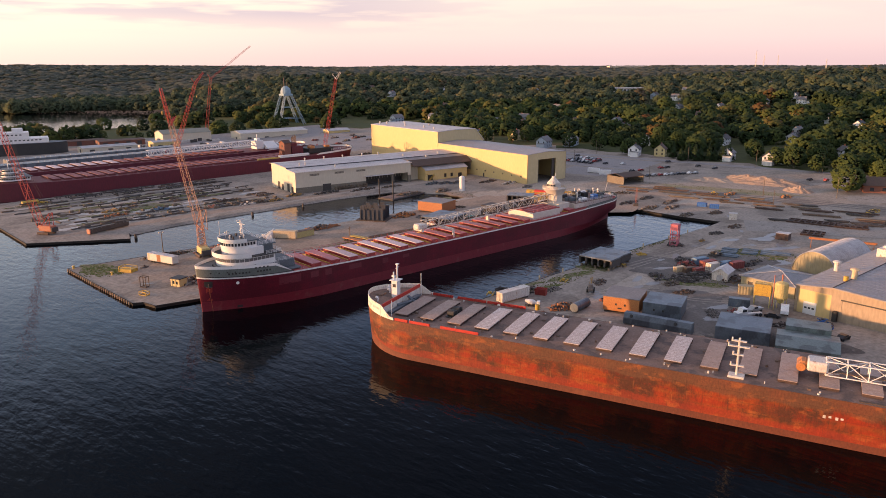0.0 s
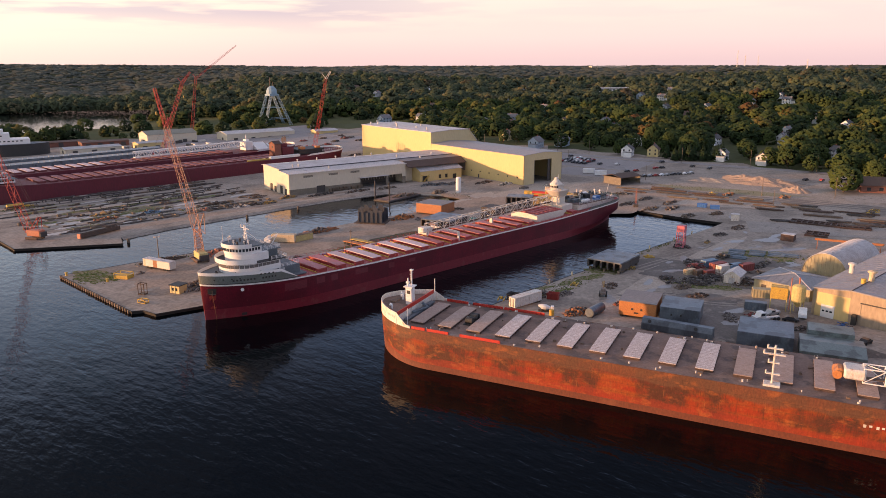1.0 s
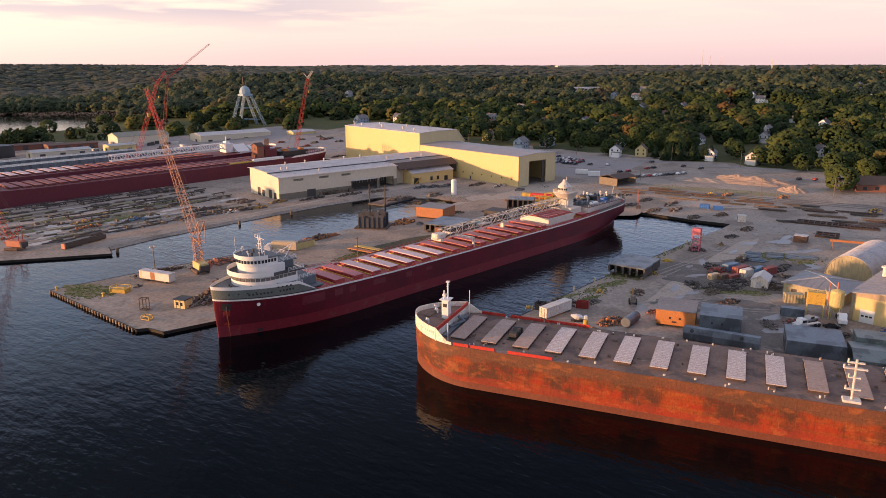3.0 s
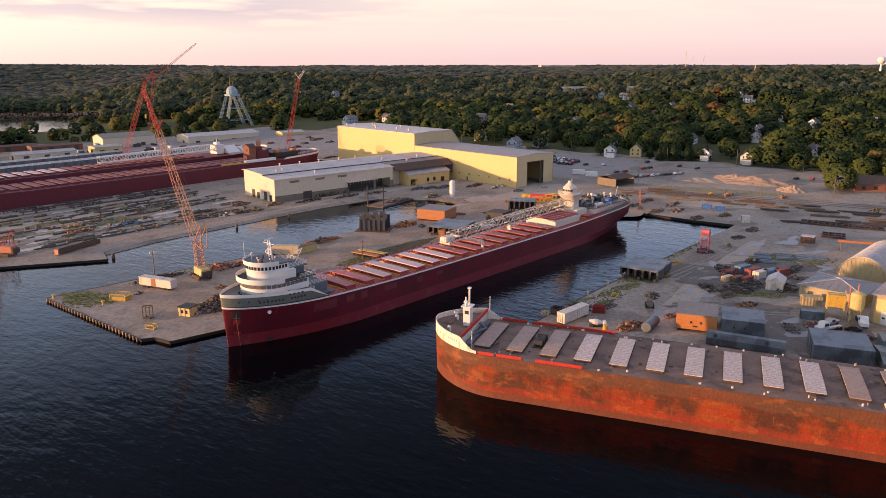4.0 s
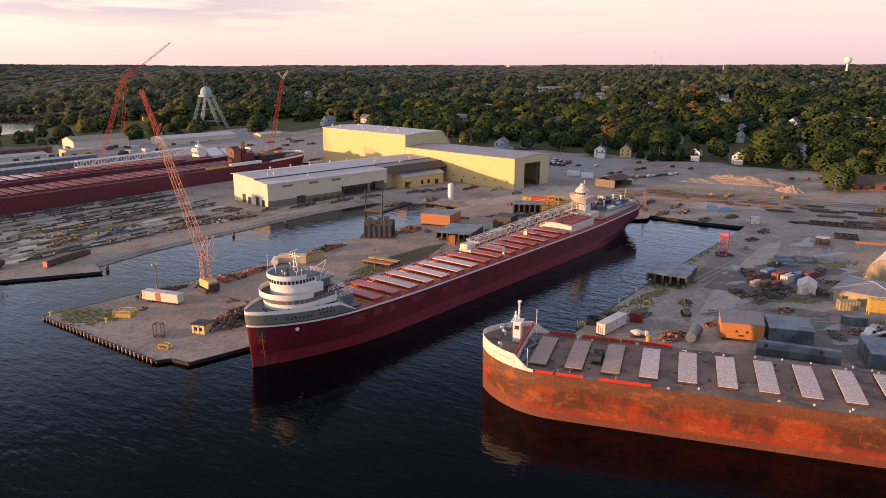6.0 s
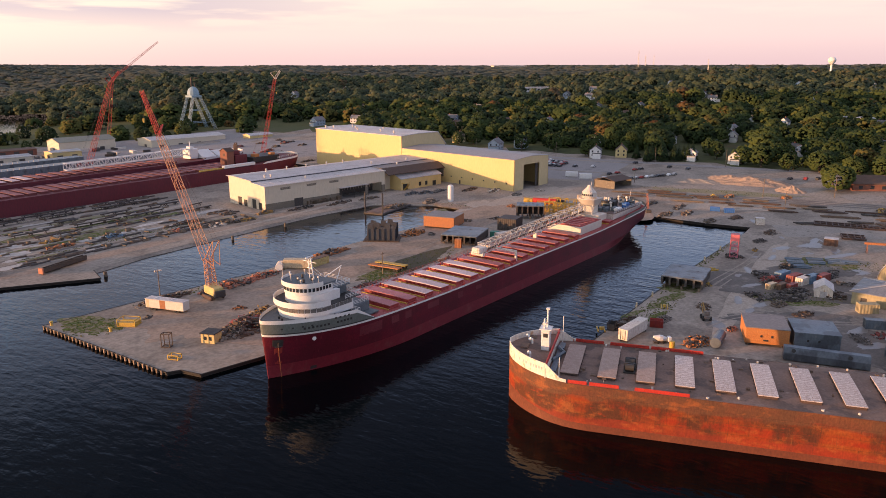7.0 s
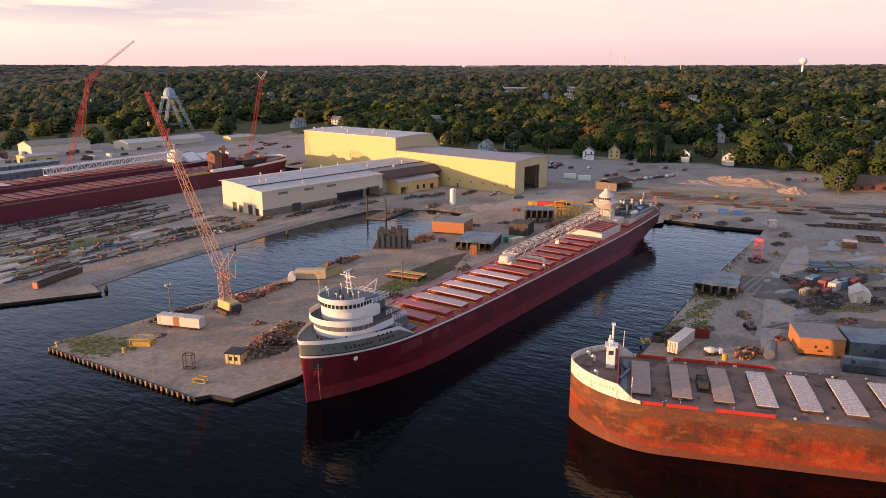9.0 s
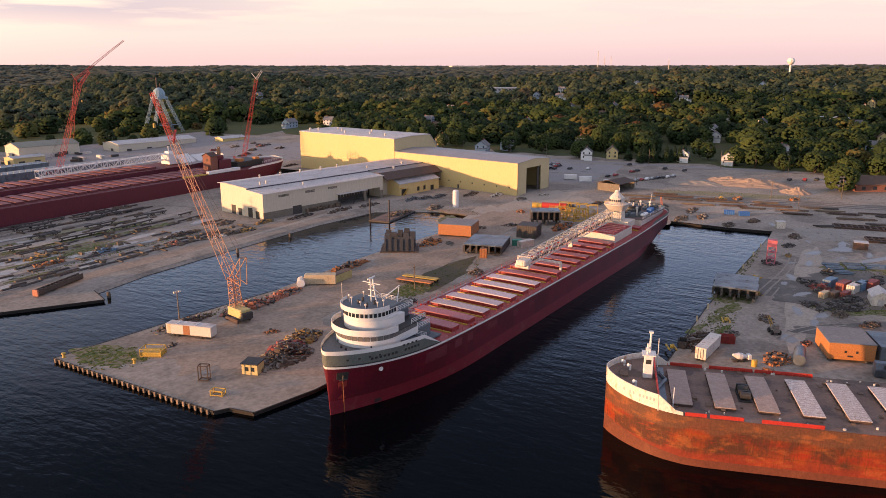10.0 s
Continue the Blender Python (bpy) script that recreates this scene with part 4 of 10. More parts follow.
bm = B(); wall_band(bm, d_plan(6.1, 16.2, 6.0, 6.0)[:-2], 21.5, 22.6, 0.15, close=False); part("roof_visor", bm, "white", ship_a, "white visor round the wheelhouse roof")
tier("wheelhouse_roof", d_plan(6.3, 16.3, 5.8, 5.8), 21.6, 21.95, "deck_grey")
bm = B(); box(bm, 20.6, 29.5, -7.6, 7.6, 10.6, 11.0, bevel=0.05); box(bm, 21.2, 28.6, -5.2, 5.2, 11.0, 13.4, bevel=0.08); part("fore_house", bm, "deck_grey", ship_a, "low grey house behind the pilothouse")
bm = B(); rail(bm, [(21.4, -5.0, 13.4), (28.4, -5.0, 13.4), (28.4, 5.0, 13.4), (21.4, 5.0, 13.4)], 1.1, 1.4, 0.05, 3); part("house_rail", bm, "white", ship_a)
bm = B(); box(bm, 16.4, 22.5, -4.6, 4.6, 19.3, 19.55); box(bm, 17.6, 21.8, -3.8, 3.8, 16.7, 19.3); part("chart_house", bm, "deck_grey", ship_a, "blue-grey house behind the bridge")
bm = B(); rail(bm, [(16.5, -4.5, 19.55), (22.4, -4.5, 19.55), (22.4, 4.5, 19.55), (16.5, 4.5, 19.55)], 1.1, 1.5, 0.05, 3); rail(bm, [(17.2, -8.0, 17.2), (22.4, -8.0, 17.2), (22.4, 8.0, 17.2), (17.2, 8.0, 17.2)], 1.1, 1.5, 0.05, 3); rail(bm, [(20.4, -9.8, 13.4), (20.4, 9.8, 13.4)], 1.1, 1.5, 0.05, 3); part("bridge_rail", bm, "white", ship_a, "white guard rails behind the pilothouse")
bm = B()
for y in (-0.7, 0.7):
    rod(bm, (13.4, y - 0.6, 21.9), (13.4, y * 0.5, 27.4), 0.16, 6)
for z in (23.2, 24.6, 25.8):
    rod(bm, (13.4, -0.9, z), (13.4, 0.9, z), 0.1, 6)
rod(bm, (13.4, -2.4, 26.2), (13.4, 2.4, 26.2), 0.09, 6); rod(bm, (12.2, 0, 27.3), (14.6, 0, 27.5), 0.2, 6); rod(bm, (13.4, 0, 25.5), (20, 0, 19.6), 0.09, 5); rod(bm, (13.4, 0.4, 24.5), (21, 3.5, 19.6), 0.07, 5)
part("radar_mast", bm, "white", ship_a, "white lattice radar mast")
for x, y, h in ((9, 2, 1.6), (8.2, -2.5, 1.0), (10.5, 4, 1.4), (11, -3.6, 0.9), (14.6, 3.2, 1.2), (9.5, 0, 0.8), (12, -4.4, 1.3)):
    bm = B(); rod(bm, (x, y, 21.95), (x, y, 21.95 + h), 0.07, 6); box(bm, x - 0.22, x + 0.22, y - 0.22, y + 0.22, 21.95 + h, 22.3 + h, bevel=0.06); part("aerial", bm, "offwhite", ship_a)
bm = B(); rod(bm, (8.0, 3.8, 21.9), (8.0, 3.8, 27.0), 0.05, 4); part("whip_aerial", bm, "offwhite", ship_a)
for x, y in ((9.8, -1.6), (10.6, 1.4), (12.5, 1.8), (12.2, -1.8)):
    bm = B(); rod(bm, (x, y, 21.95), (x, y, 22.9), 0.28, 8); part("searchlight", bm, "dark_steel", ship_a)
bm = B(); rod(bm, (20.5, 3.5, 19.5), (25.5, 1.5, 22.3), 0.14, 6); rod(bm, (20.5, -1.5, 19.5), (25.0, 1.3, 22.0), 0.1, 6); rod(bm, (24.0, 0.2, 13.3), (24.0, 0.2, 19.0), 0.14, 6); part("derrick", bm, "white", ship_a)
for s0, n_ in ((6.7, 7), (14.1, 5)):
    for k in range(n_):
        bm = B(); plate_patch(bm, s0 + 0.86 * k, s0 + 0.86 * k + 0.40, 12.5 + 0.05 * (k % 2), 13.02, 0.05, 1); part("name_mark", bm, "black", ship_a, "dark lettering bar")
for k in range(4):
    bm = B(); plate_patch(bm, 13.6 + 1.1 * k, 14.1 + 1.1 * k, 13.7, 14.1, 0.05, 1); part("port_hole", bm, "black", ship_a)
for k in range(4):
    bm = B(); plate_patch(bm, 2.6 + 1.9 * k, 2.95 + 1.9 * k, 13.1, 13.45, 0.05, 1); part("port_hole", bm, "black", ship_a)
for s0, s1, z0, z1 in ((20.5, 27.5, 7.0, 9.6), (31, 34, 7.4, 9.4), (36.5, 39, 7.2, 9.2), (46, 51, 7.3, 9.0), (60, 62.5, 6.8, 8.6), (69, 72, 7.2, 8.4)):
    bm = B(); plate_patch(bm, s0, s1, z0, z1, 0.012); part("faded_panel", bm, "maroon_faded", ship_a, "chalky faded panel on the hull")
pb, pt = plating(9.0, 9.7), plating(9.3, 9.7) - plating(8.7, 9.7)
pn = Vector((pt.y, -pt.x, 0)).normalized()
bm = B(); rod(bm, pb - pn * 0.1, pb + pn * 0.14, 0.5, 16); part("bow_badge", bm, "white", ship_a, "white round badge")
# A black plate on the plating stands in for the shaded recess.
bm = B(); plate_patch(bm, 1.2, 3.0, 8.9, 10.6, 0.06); part("anchor_pocket", bm, "black", ship_a, "anchor pocket, its dark recess drawn as a black plate")
bm = B(); rod(bm, plating(2.1, 9.9, 0.2), plating(2.1, 8.6, 0.2), 0.16, 6); rod(bm, plating(1.5, 8.8, 0.2), plating(2.8, 8.8, 0.2), 0.16, 6); part("anchor", bm, "dark_steel", ship_a)
bm = B(); rod(bm, plating(2.1, 8.6, 0.2), plating(2.6, 0.7, 0.25), 0.07, 5); part("anchor_chain", bm, "orange_rust", ship_a)
bm = B(); plate_patch(bm, 1.5, 2.9, 4.2, 8.6, 0.015); part("rust_run", bm, "rust_stain", ship_a, "rust run below the anchor")
# The opening's dark is a black plate laid on the plating.
bm = B(); plate_patch(bm, 9.0, 10.4, 1.0, 1.9, 0.05); part("thruster_mark", bm, "black", ship_a, "thruster opening at the waterline drawn as a black plate")
for x, y in ((3.5, 0.5), (6, 3.5), (7, -4.8), (12, 8.6), (13, -8.5), (3, -1.2)):
    bm = B(); rod(bm, (x, y, 14.05), (x, y, 14.75), 0.25, 8); part("bollard", bm, "black", ship_a)

# unloading boom over the deck, its cradle and the after houses
bm = B(); truss(bm, (88, 0.5, 14.6), (170, 3.5, 15.4), 3.0, 3.4, 24, 0.15, rb=0.10); part("boom", bm, "white_warm", ship_a, "white lattice unloading boom")
bm = B(); rod(bm, (90, 0.6, 13.3), (169, 3.5, 14.0), 0.35, 6); part("boom_belt", bm, "scrap", ship_a)
bm = B(); box(bm, 84.5, 89, -1.2, 2.2, 13.2, 15.2, bevel=0.4); rod(bm, (86, -1.8, 13), (86, 2.8, 13), 0.7, 10); part("boom_head", bm, "offwhite", ship_a)
bm = B()
box(bm, 96.2, 96.9, -7.6, 7.6, 12.6, 13.2)
for y in (-7.4, 7.4):
    box(bm, 96.2, 96.9, y - 0.3, y + 0.3, sheer_a(96), 12.6)
part("boom_cradle", bm, "offwhite", ship_a, "white boom cradle across the deck")
bm = B(); box(bm, 124.3, 125.1, 1.2, 2.6, 10, 13.6); box(bm, 124.2, 125.2, -0.6, 4.0, 13.0, 13.6)
part("boom_rest", bm, "offwhite", ship_a)
zA = sheer_a(155)
bm = B(); box(bm, 143, 161, -7.2, 7.2, zA - 0.4, zA + 2.9, bevel=0.1); dh = part("deckhouse", bm, "white_warm", ship_a, "long white deckhouse with a red roof")
bm = B(); box(bm, 143.2, 160.8, -7.0, 7.0, zA + 2.9, zA + 3.05); part("roof", bm, "deck_red", dh)
for k in range(6):
    bm = B(); box(bm, 144.2 + 2.9 * k, 145.4 + 2.9 * k, -6.2, 6.2, zA + 3.05, zA + 3.45, bevel=0.05); part("roof_hatch", bm, "hatch_red", dh)
bm = B(); box(bm, 162.5, 170, -5.0, 7.0, sheer_a(165), 13.6); part("tower_base", bm, "white_warm", ship_a, "white base house of the loading tower")


def flared(bm, lo, hi, z0, z1):
    """A body between two plans of equal count."""
    a, b = [bm.verts.new((x, y, z0)) for x, y in lo], [bm.verts.new((x, y, z1)) for x, y in hi]
    n = len(lo)
    bm.faces.new(a[::-1])
    bm.faces.new(b)
    for k in range(n):
        bm.faces.new((a[k], a[(k + 1) % n], b[(k + 1) % n], b[k]))


rise_plan = lambda s0, s1, hw, fl: [(x_, y_ + 1.4) for x_, y_ in d_plan(s0, s1, hw, fl, 12)]
bm = B(); flared(bm, rise_plan(165.6, 169.8, 2.4, 0.5), rise_plan(165.6, 169.8, 2.4, 0.5), 13.6, 17.6); part("tower_column", bm, "white_warm", ship_a, "white column of the loading tower")
bm = B(); flared(bm, rise_plan(165.0, 169.9, 2.6, 0.8), rise_plan(161.9, 170.2, 4.3, 2.0), 16.6, 19.6); part("after_tower", bm, "white_warm", ship_a, "white flared tower of the loading gear")
for y_ in (-1.6, 4.2):
    bm = B(); rod(bm, (163.2, y_, 13.6), (163.6, y_, 17.6), 0.2, 6); rod(bm, (163.2, y_, 14.0), (166.0, y_, 17.0), 0.12, 6); part("tower_leg", bm, "white_warm", ship_a)
bm = B(); flared(bm, rise_plan(163.6, 168.6, 2.3, 1.2), rise_plan(163.6, 168.6, 2.3, 1.2), 19.8, 22.0); cab_a = part("after_cab", bm, "offwhite", ship_a, "white control cab")
windows_along(cab_a, rise_plan(163.58, 168.6, 2.32, 1.2)[:-2], 20.8, 21.6, 0.8, 0.55)
bm = B(); prism(bm, rise_plan(162.0, 169.8, 4.2, 2.0), 19.6, 19.8); part("cab_walkway", bm, "offwhite", ship_a)
bm = B(); rail(bm, [(x_, y_, 19.8) for x_, y_ in rise_plan(162.1, 169.7, 4.1, 2.0)], 1.0, 1.2, 0.06, 2); part("cab_rail", bm, "offcream", ship_a)
bm = B(); lathe(bm, [(2.9, 0), (2.8, 0.3), (1.2, 1.9), (0.9, 2.3), (0.8, 3.0), (0.05, 3.1)], 14, (166.2, 1.4), 22.0); box(bm, 163.8, 164.6, 0.0, 0.9, 22.0, 22.9, bevel=0.1); box(bm, 163.9, 164.7, 1.9, 2.8, 22.0, 22.6, bevel=0.1); part("cab_top", bm, "offwhite", ship_a)
bm = B(); rod(bm, (166.4, 0.6, 22.5), (166.4, 0.6, 26.4), 0.12, 6); part("cab_mast", bm, "offwhite", ship_a)
bm = B(); lathe(bm, [(2.2, 0), (2.1, 2.6), (2.2, 3.2), (1.8, 3.3)], 18, (183, 1.5), 13.0); fun = part("funnel", bm, "black", ship_a, "dark smokestack", smooth=False)
bm = B(); lathe(bm, [(2.2, 0), (2.18, 0.7)], 18, (183, 1.5), 14.6); part("band", bm, "ship_grey", fun)
for y in (0.4, 2.4):
    bm = B(); rod(bm, (183, y, 16), (183.2, y, 17.6), 0.3, 8); part("exhaust", bm, "offwhite", fun)
bm = B(); box(bm, 172, 200, -7.0, 7.4, sheer_a(180), 13.0, bevel=0.1); part("after_house", bm, "offwhite", ship_a, "low grey after house")
bm = B(); box(bm, 171.8, 200.2, -7.4, 7.8, 13.0, 13.2); part("boat_deck", bm, "deck_brown", ship_a, "brown-grey after deck")
rng = random.Random(11)
bm = B()
for k in range(46):
    x, y = rng.uniform(173, 199), rng.uniform(-6.8, 7)
    if abs(x - 183) < 3.2:
        continue
    w, h = rng.uniform(0.3, 1.3), rng.uniform(0.4, 1.7)
    box(bm, x - w, x + w, y - w * 0.7, y + w * 0.7, 13.2, 13.2 + h, bevel=0.05)
part("deck_gear", bm, "deck_grey", ship_a, "crowded winches and vents on the after deck")["kind"] = "stuff"
for x_, y_, h_ in ((178, -3, 3.2), (189, 4, 2.6), (194, -3, 3.0), (197, 2, 2.4)):
    bm = B(); rod(bm, (x_, y_, 13.2), (x_, y_, 13.2 + h_), 0.35, 8); rod(bm, (x_, y_, 13.2 + h_), (x_ - 0.7, y_, 13.5 + h_), 0.5, 8); part("vent_cowl", bm, "offwhite", ship_a)
for x_, y_, w_ in ((175, 3.5, 2.2), (187.5, 0.5, 1.8), (192, -5.5, 1.4)):
    bm = B(); box(bm, x_ - w_, x_ + w_, y_ - 1.4, y_ + 1.4, 13.2, 15.4, bevel=0.15); part("deck_locker", bm, "black", ship_a, "black locker on the after deck")
bm = B(); rod(bm, (203.5, 0, 13.6), (205.2, 0, 18.0), 0.12, 6); part("flag_staff", bm, "offwhite", ship_a)
bm = B(); box(bm, 186, 189.5, -6.4, -4.2, 13.2, 15.2, bevel=0.2); part("tarp_cover", bm, "blue", ship_a, "blue tarpaulin cover")
bm = B(); box(bm, 176, 181, -6.8, -5.0, 13.6, 14.7, bevel=0.35); part("lifeboat", bm, "white", ship_a, "white lifeboat")
bm = B(); box(bm, 190.5, 195.5, 4.8, 6.8, 13.6, 14.7, bevel=0.35); part("lifeboat", bm, "white", ship_a, "white lifeboat")
bm = B(); rail(bm, [(172, -7.3, 13.2), (200, -7.3, 13.2), (200, 7.7, 13.2), (172, 7.7, 13.2)], 1.1, 2.0, 0.05, 3); part("after_rail", bm, "white", ship_a)
bm = B(); box(bm, 200, 202.5, -0.2, 0.2, -2, 3.0); box(bm, 195.5, 196.1, -0.4, 0.4, -2, 4.0); part("rudder", bm, "dark_steel", ship_a)
for k in range(26):
    x, y = rng.uniform(38, 140), rng.choice((-9.4, 9.4)) + rng.uniform(-0.4, 0.4)
    bm = B(); rod(bm, (x, y, sheer_a(x)), (x, y, sheer_a(x) + rng.uniform(0.4, 0.9)), rng.uniform(0.15, 0.35), 7); part("deck_vent", bm, "red", ship_a)

# ship B: rust-orange bulk carrier along the yard's west quay
LB = 214.6
ship_b = thing("bulk_carrier", "rust-streaked orange bulk carrier with white bow moored at the yard", "ship", Matrix.Translation(SHIP_B_STEM) @ Matrix.Rotation(math.atan2(SHIP_B_U.y, SHIP_B_U.x), 4, "Z"))
ZB = 10.6
ent_b = lambda z: (lerp(19, 17, z / 10), 2.1, lerp(0.84, 0.62, z / 10))
run_b = lambda z: (30, 2.0, 0.8)
rise_b = lambda s: 1.0 if s < 9.5 else max(0.22, 1 - (s - 9.5) / 4.0) if s < 13.9 else 0.0
lev_b = [lambda s: -2.0, lambda s: 0.0, lambda s: 2.2 + 2.2 * max(0, 1 - s / 14) ** 1.2, lambda s: 7.0, lambda s: ZB + 0.6 * max(0, 1 - s / 14), lambda s: ZB + 0.62 * max(0, 1 - s / 14) + 0.02 + 2.9 * rise_b(s)]
st_b = sorted(set(stations(LB, 22, 34) + [9.5, 10.5, 11.5, 12.5, 13.5, 13.9, 14.0]))
rows_b = hull_rows(LB, 11.9, st_b, lev_b, ent_b, run_b)
bm = B(); skin(bm, rows_b, 2, 4); part("hull", bm, "rust_hull", ship_b, "orange plating streaked with rust", smooth=True)
bm = B(); skin(bm, rows_b, 0, 2); part("boot_top", bm, "rust_low", ship_b, "rusty red boot topping", smooth=True)
bow_b = [r for r in rows_b if r[0][0] <= 13.95]
bm = B(); skin(bm, bow_b, 4, 5)
bmesh.ops.solidify(bm, geom=bm.faces[:], thickness=0.16)
part("bow_bulwark", bm, "white_bow", ship_b, "white painted bow bulwark with rust stains", smooth=False)
bm = B(); deck_sheet(bm, rows_b, 4, -0.02, 0.05, s0=9.0); part("deck", bm, "rust_deck", ship_b, "brown rusted steel deck")
bm = B(); deck_sheet(bm, rows_b, 5, -1.2, 0.15, s1=9.51); part("forecastle_deck", bm, "rust_deck", ship_b)
bm = B(); box(bm, 9.4, 9.6, -10.6, 10.6, ZB, 12.75); part("bulkhead", bm, "offwhite", ship_b, "white front of the forecastle")
bm = B(); box(bm, 9.38, 9.62, -10.5, 10.5, 12.75, 13.7); part("rail_plate", bm, "red", ship_b, "red plate rail across the forecastle")
for k in range(24):
    s = 14.05 + 7.6 * k
    if s < 190:
        hatch_cover(ship_b, s, 3.7, 8.05, ZB, 0.12, "hatch_rust" if 3 <= k <= 9 else "hatch_brown", "rusty_dark", rise=0.5, ribs=18)
bm = B(); box(bm, 7.0, 8.8, -0.9, 0.9, 12.6, 17.4, bevel=0.08); box(bm, 6.6, 9.2, -1.4, 1.4, 17.4, 17.6); mh = part("mast_house", bm, "white", ship_b, "white mast house on the bow")
bm = B(); box(bm, 7.4, 8.4, -0.93, 0.93, 15.6, 16.5); box(bm, 6.97, 7.02, -0.5, 0.5, 15.5, 16.5); part("window", bm, "black", mh)
bm = B(); rod(bm, (8.1, 0.5, 17.5), (8.1, 0.5, 21.7), 0.22, 8); rod(bm, (7.6, -0.6, 17.5), (7.6, -0.6, 19.8), 0.2, 8); rod(bm, (8.1, -0.4, 20.8), (8.1, 1.4, 20.8), 0.07, 5); box(bm, 7.2, 8.0, -1.0, -0.2, 18.4, 18.9); box(bm, 7.7, 8.5, 0.2, 1.0, 21.6, 21.9); part("mast", bm, "white", mh)
bm = B()
for x, y in ((3.5, 4.2), (5.5, -5.5), (4.6, 2.2)):
    rod(bm, (x, y, 12.5), (x, y, 13.6), 0.22, 8); rod(bm, (x, y, 13.6), (x - 0.5, y - 0.3, 13.9), 0.35, 8)
part("vents", bm, "white", ship_b, "white mushroom vents")
bm = B(); box(bm, 3.4, 5.0, 5.2, 6.6, 12.5, 13.0, bevel=0.1); box(bm, 2.6, 4.2, -1.4, 1.4, 12.5, 13.1, bevel=0.1); part("windlass", bm, "scrap", ship_b)
bm = B(); rod(bm, (12.2, -9.6, ZB), (12.2, -9.6, 15.0), 0.09, 6); part("jackstaff", bm, "white", ship_b); bm = B(); rod(bm, (10.4, 9.6, ZB), (10.4, 9.6, 17.2), 0.09, 6); part("jackstaff", bm, "white", ship_b)
bm = B(); box(bm, 10.1, 11.3, -7.8, 6.8, ZB, ZB + 0.6); rod(bm, (9.8, -2.5, ZB + 0.8), (11.6, 2.0, ZB + 0.9), 0.35, 8); rod(bm, (10.2, 2.4, 12.6), (11.9, 3.4, ZB), 0.4, 6); box(bm, 10.2, 11.4, 4.2, 7.6, ZB + 0.6, ZB + 1.0); part("deck_lumber", bm, "steel_blue", ship_b, "steel gangway and gear behind the forecastle")
for side, segs in ((-1, ((14.3, 18.0), (18.6, 24.3), (27.4, 37.6))), (1, ((11.5, 19.5), (21.0, 29.5), (30.0, 41.0)))):
    for a, b in segs:
        bm = B()
        n = max(2, round((b - a) / 1.2))
        y = side * 11.62 if b > 17 else side * 11.35
        box(bm, a, b, y - 0.06, y + 0.06, ZB, ZB + 0.72)
        for k in range(n + 1):
            x = a + (b - a) * k / n
            box(bm, x - 0.05, x + 0.05, min(y, y - side * 0.3), max(y, y - side * 0.3), ZB, ZB + 0.6)
        part("bulwark_panel", bm, "red", ship_b, "bright red bulwark panel")
bm = B()
for y in (-2.4, 0.6):
    rod(bm, (25.0, y, ZB + 0.9), (26.8, y, ZB + 0.9), 0.75, 12); box(bm, 24.8, 27.0, y + 0.8, y + 1.3, ZB, ZB + 1.5); box(bm, 24.7, 27.1, y - 1.2, y + 1.4, ZB, ZB + 0.25)
part("winches", bm, "black", ship_b, "pair of black mooring winches")
bm = B()
rod(bm, (95.6, -9.2, ZB), (95.6, -9.2, 19.2), 0.24, 10); box(bm, 94.0, 97.2, -10.4, -8.0, ZB, ZB + 0.5, bevel=0.1)
for z, w in ((13.0, 1.3), (15.4, 1.0), (17.2, 2.0), (18.4, 1.4)):
    box(bm, 95.6 - w, 95.6 + w, -9.5, -8.9, z, z + 0.25); rod(bm, (95.6 - w, -9.2, z), (95.6 - w, -9.2, z + 0.8), 0.2, 6)
part("deck_mast", bm, "offwhite", ship_b, "white lamp mast on the deck")
bm = B(); box(bm, 108.5, 112.5, -3.6, 0.8, 12.2, 14.4, bevel=0.35); part("boom_head", bm, "offwhite", ship_b, "white boom head housing")
bm = B(); box(bm, 106.9, 108.6, -3.2, 0.4, 11.9, 14.0, bevel=0.5); rod(bm, (107.4, -3.4, 12.8), (107.4, 0.6, 12.8), 0.9, 12); part("boom_pulley", bm, "orange", ship_b)
bm = B(); truss(bm, (112, -1.4, 13.2), (190, -1.0, 13.8), 3.0, 3.6, 20, 0.15, rb=0.11); part("boom", bm, "white", ship_b, "white lattice unloading boom")
bm = B(); box(bm, 112, 190, -2.0, -0.8, 12.2, 12.4); part("boom_belt", bm, "scrap", ship_b)
rng = random.Random(5)
for k in range(54):
    x, y = rng.uniform(12, 140), rng.choice((-1, 1)) * rng.uniform(9.2, 11.3)
    h = rng.uniform(0.2, 0.55)
    bm = B(); rod(bm, (x, y, ZB), (x, y, ZB + h), rng.uniform(0.1, 0.3), 7); part("deck_vent", bm, "offwhite", ship_b)
bm = B()
for k in range(70):
    x, y = rng.uniform(12, 140), rng.uniform(-9.5, 11)
    if (x - 12.2) % 7.6 < 4.0 and abs(y) < 8.2:
        continue
    w = rng.uniform(0.15, 0.55)
    box(bm, x - w, x + w, y - w, y + w * rng.uniform(0.5, 2), ZB, ZB + rng.uniform(0.1, 0.5))
part("deck_litter", bm, "scrap", ship_b, "rusty litter between the hatches")["kind"] = "stuff"
bm = B(); rail(bm, [(128, -11.6, ZB), (185, -11.6, ZB)], 1.0, 1.6, 0.05, 2); box(bm, 118, 185, -11.3, -10.5, ZB, ZB + 0.18); part("side_rail", bm, "scrap", ship_b)
bm = B()
for k, x in enumerate((112.2, 113.2, 114.4, 115.3)):
    box(bm, x, x + 0.5, -11.96, -11.88, 6.3 + 0.2 * (k % 2), 6.9)
part("hull_marks", bm, "offwhite", ship_b, "faded white marks on the hull")
bm = B()
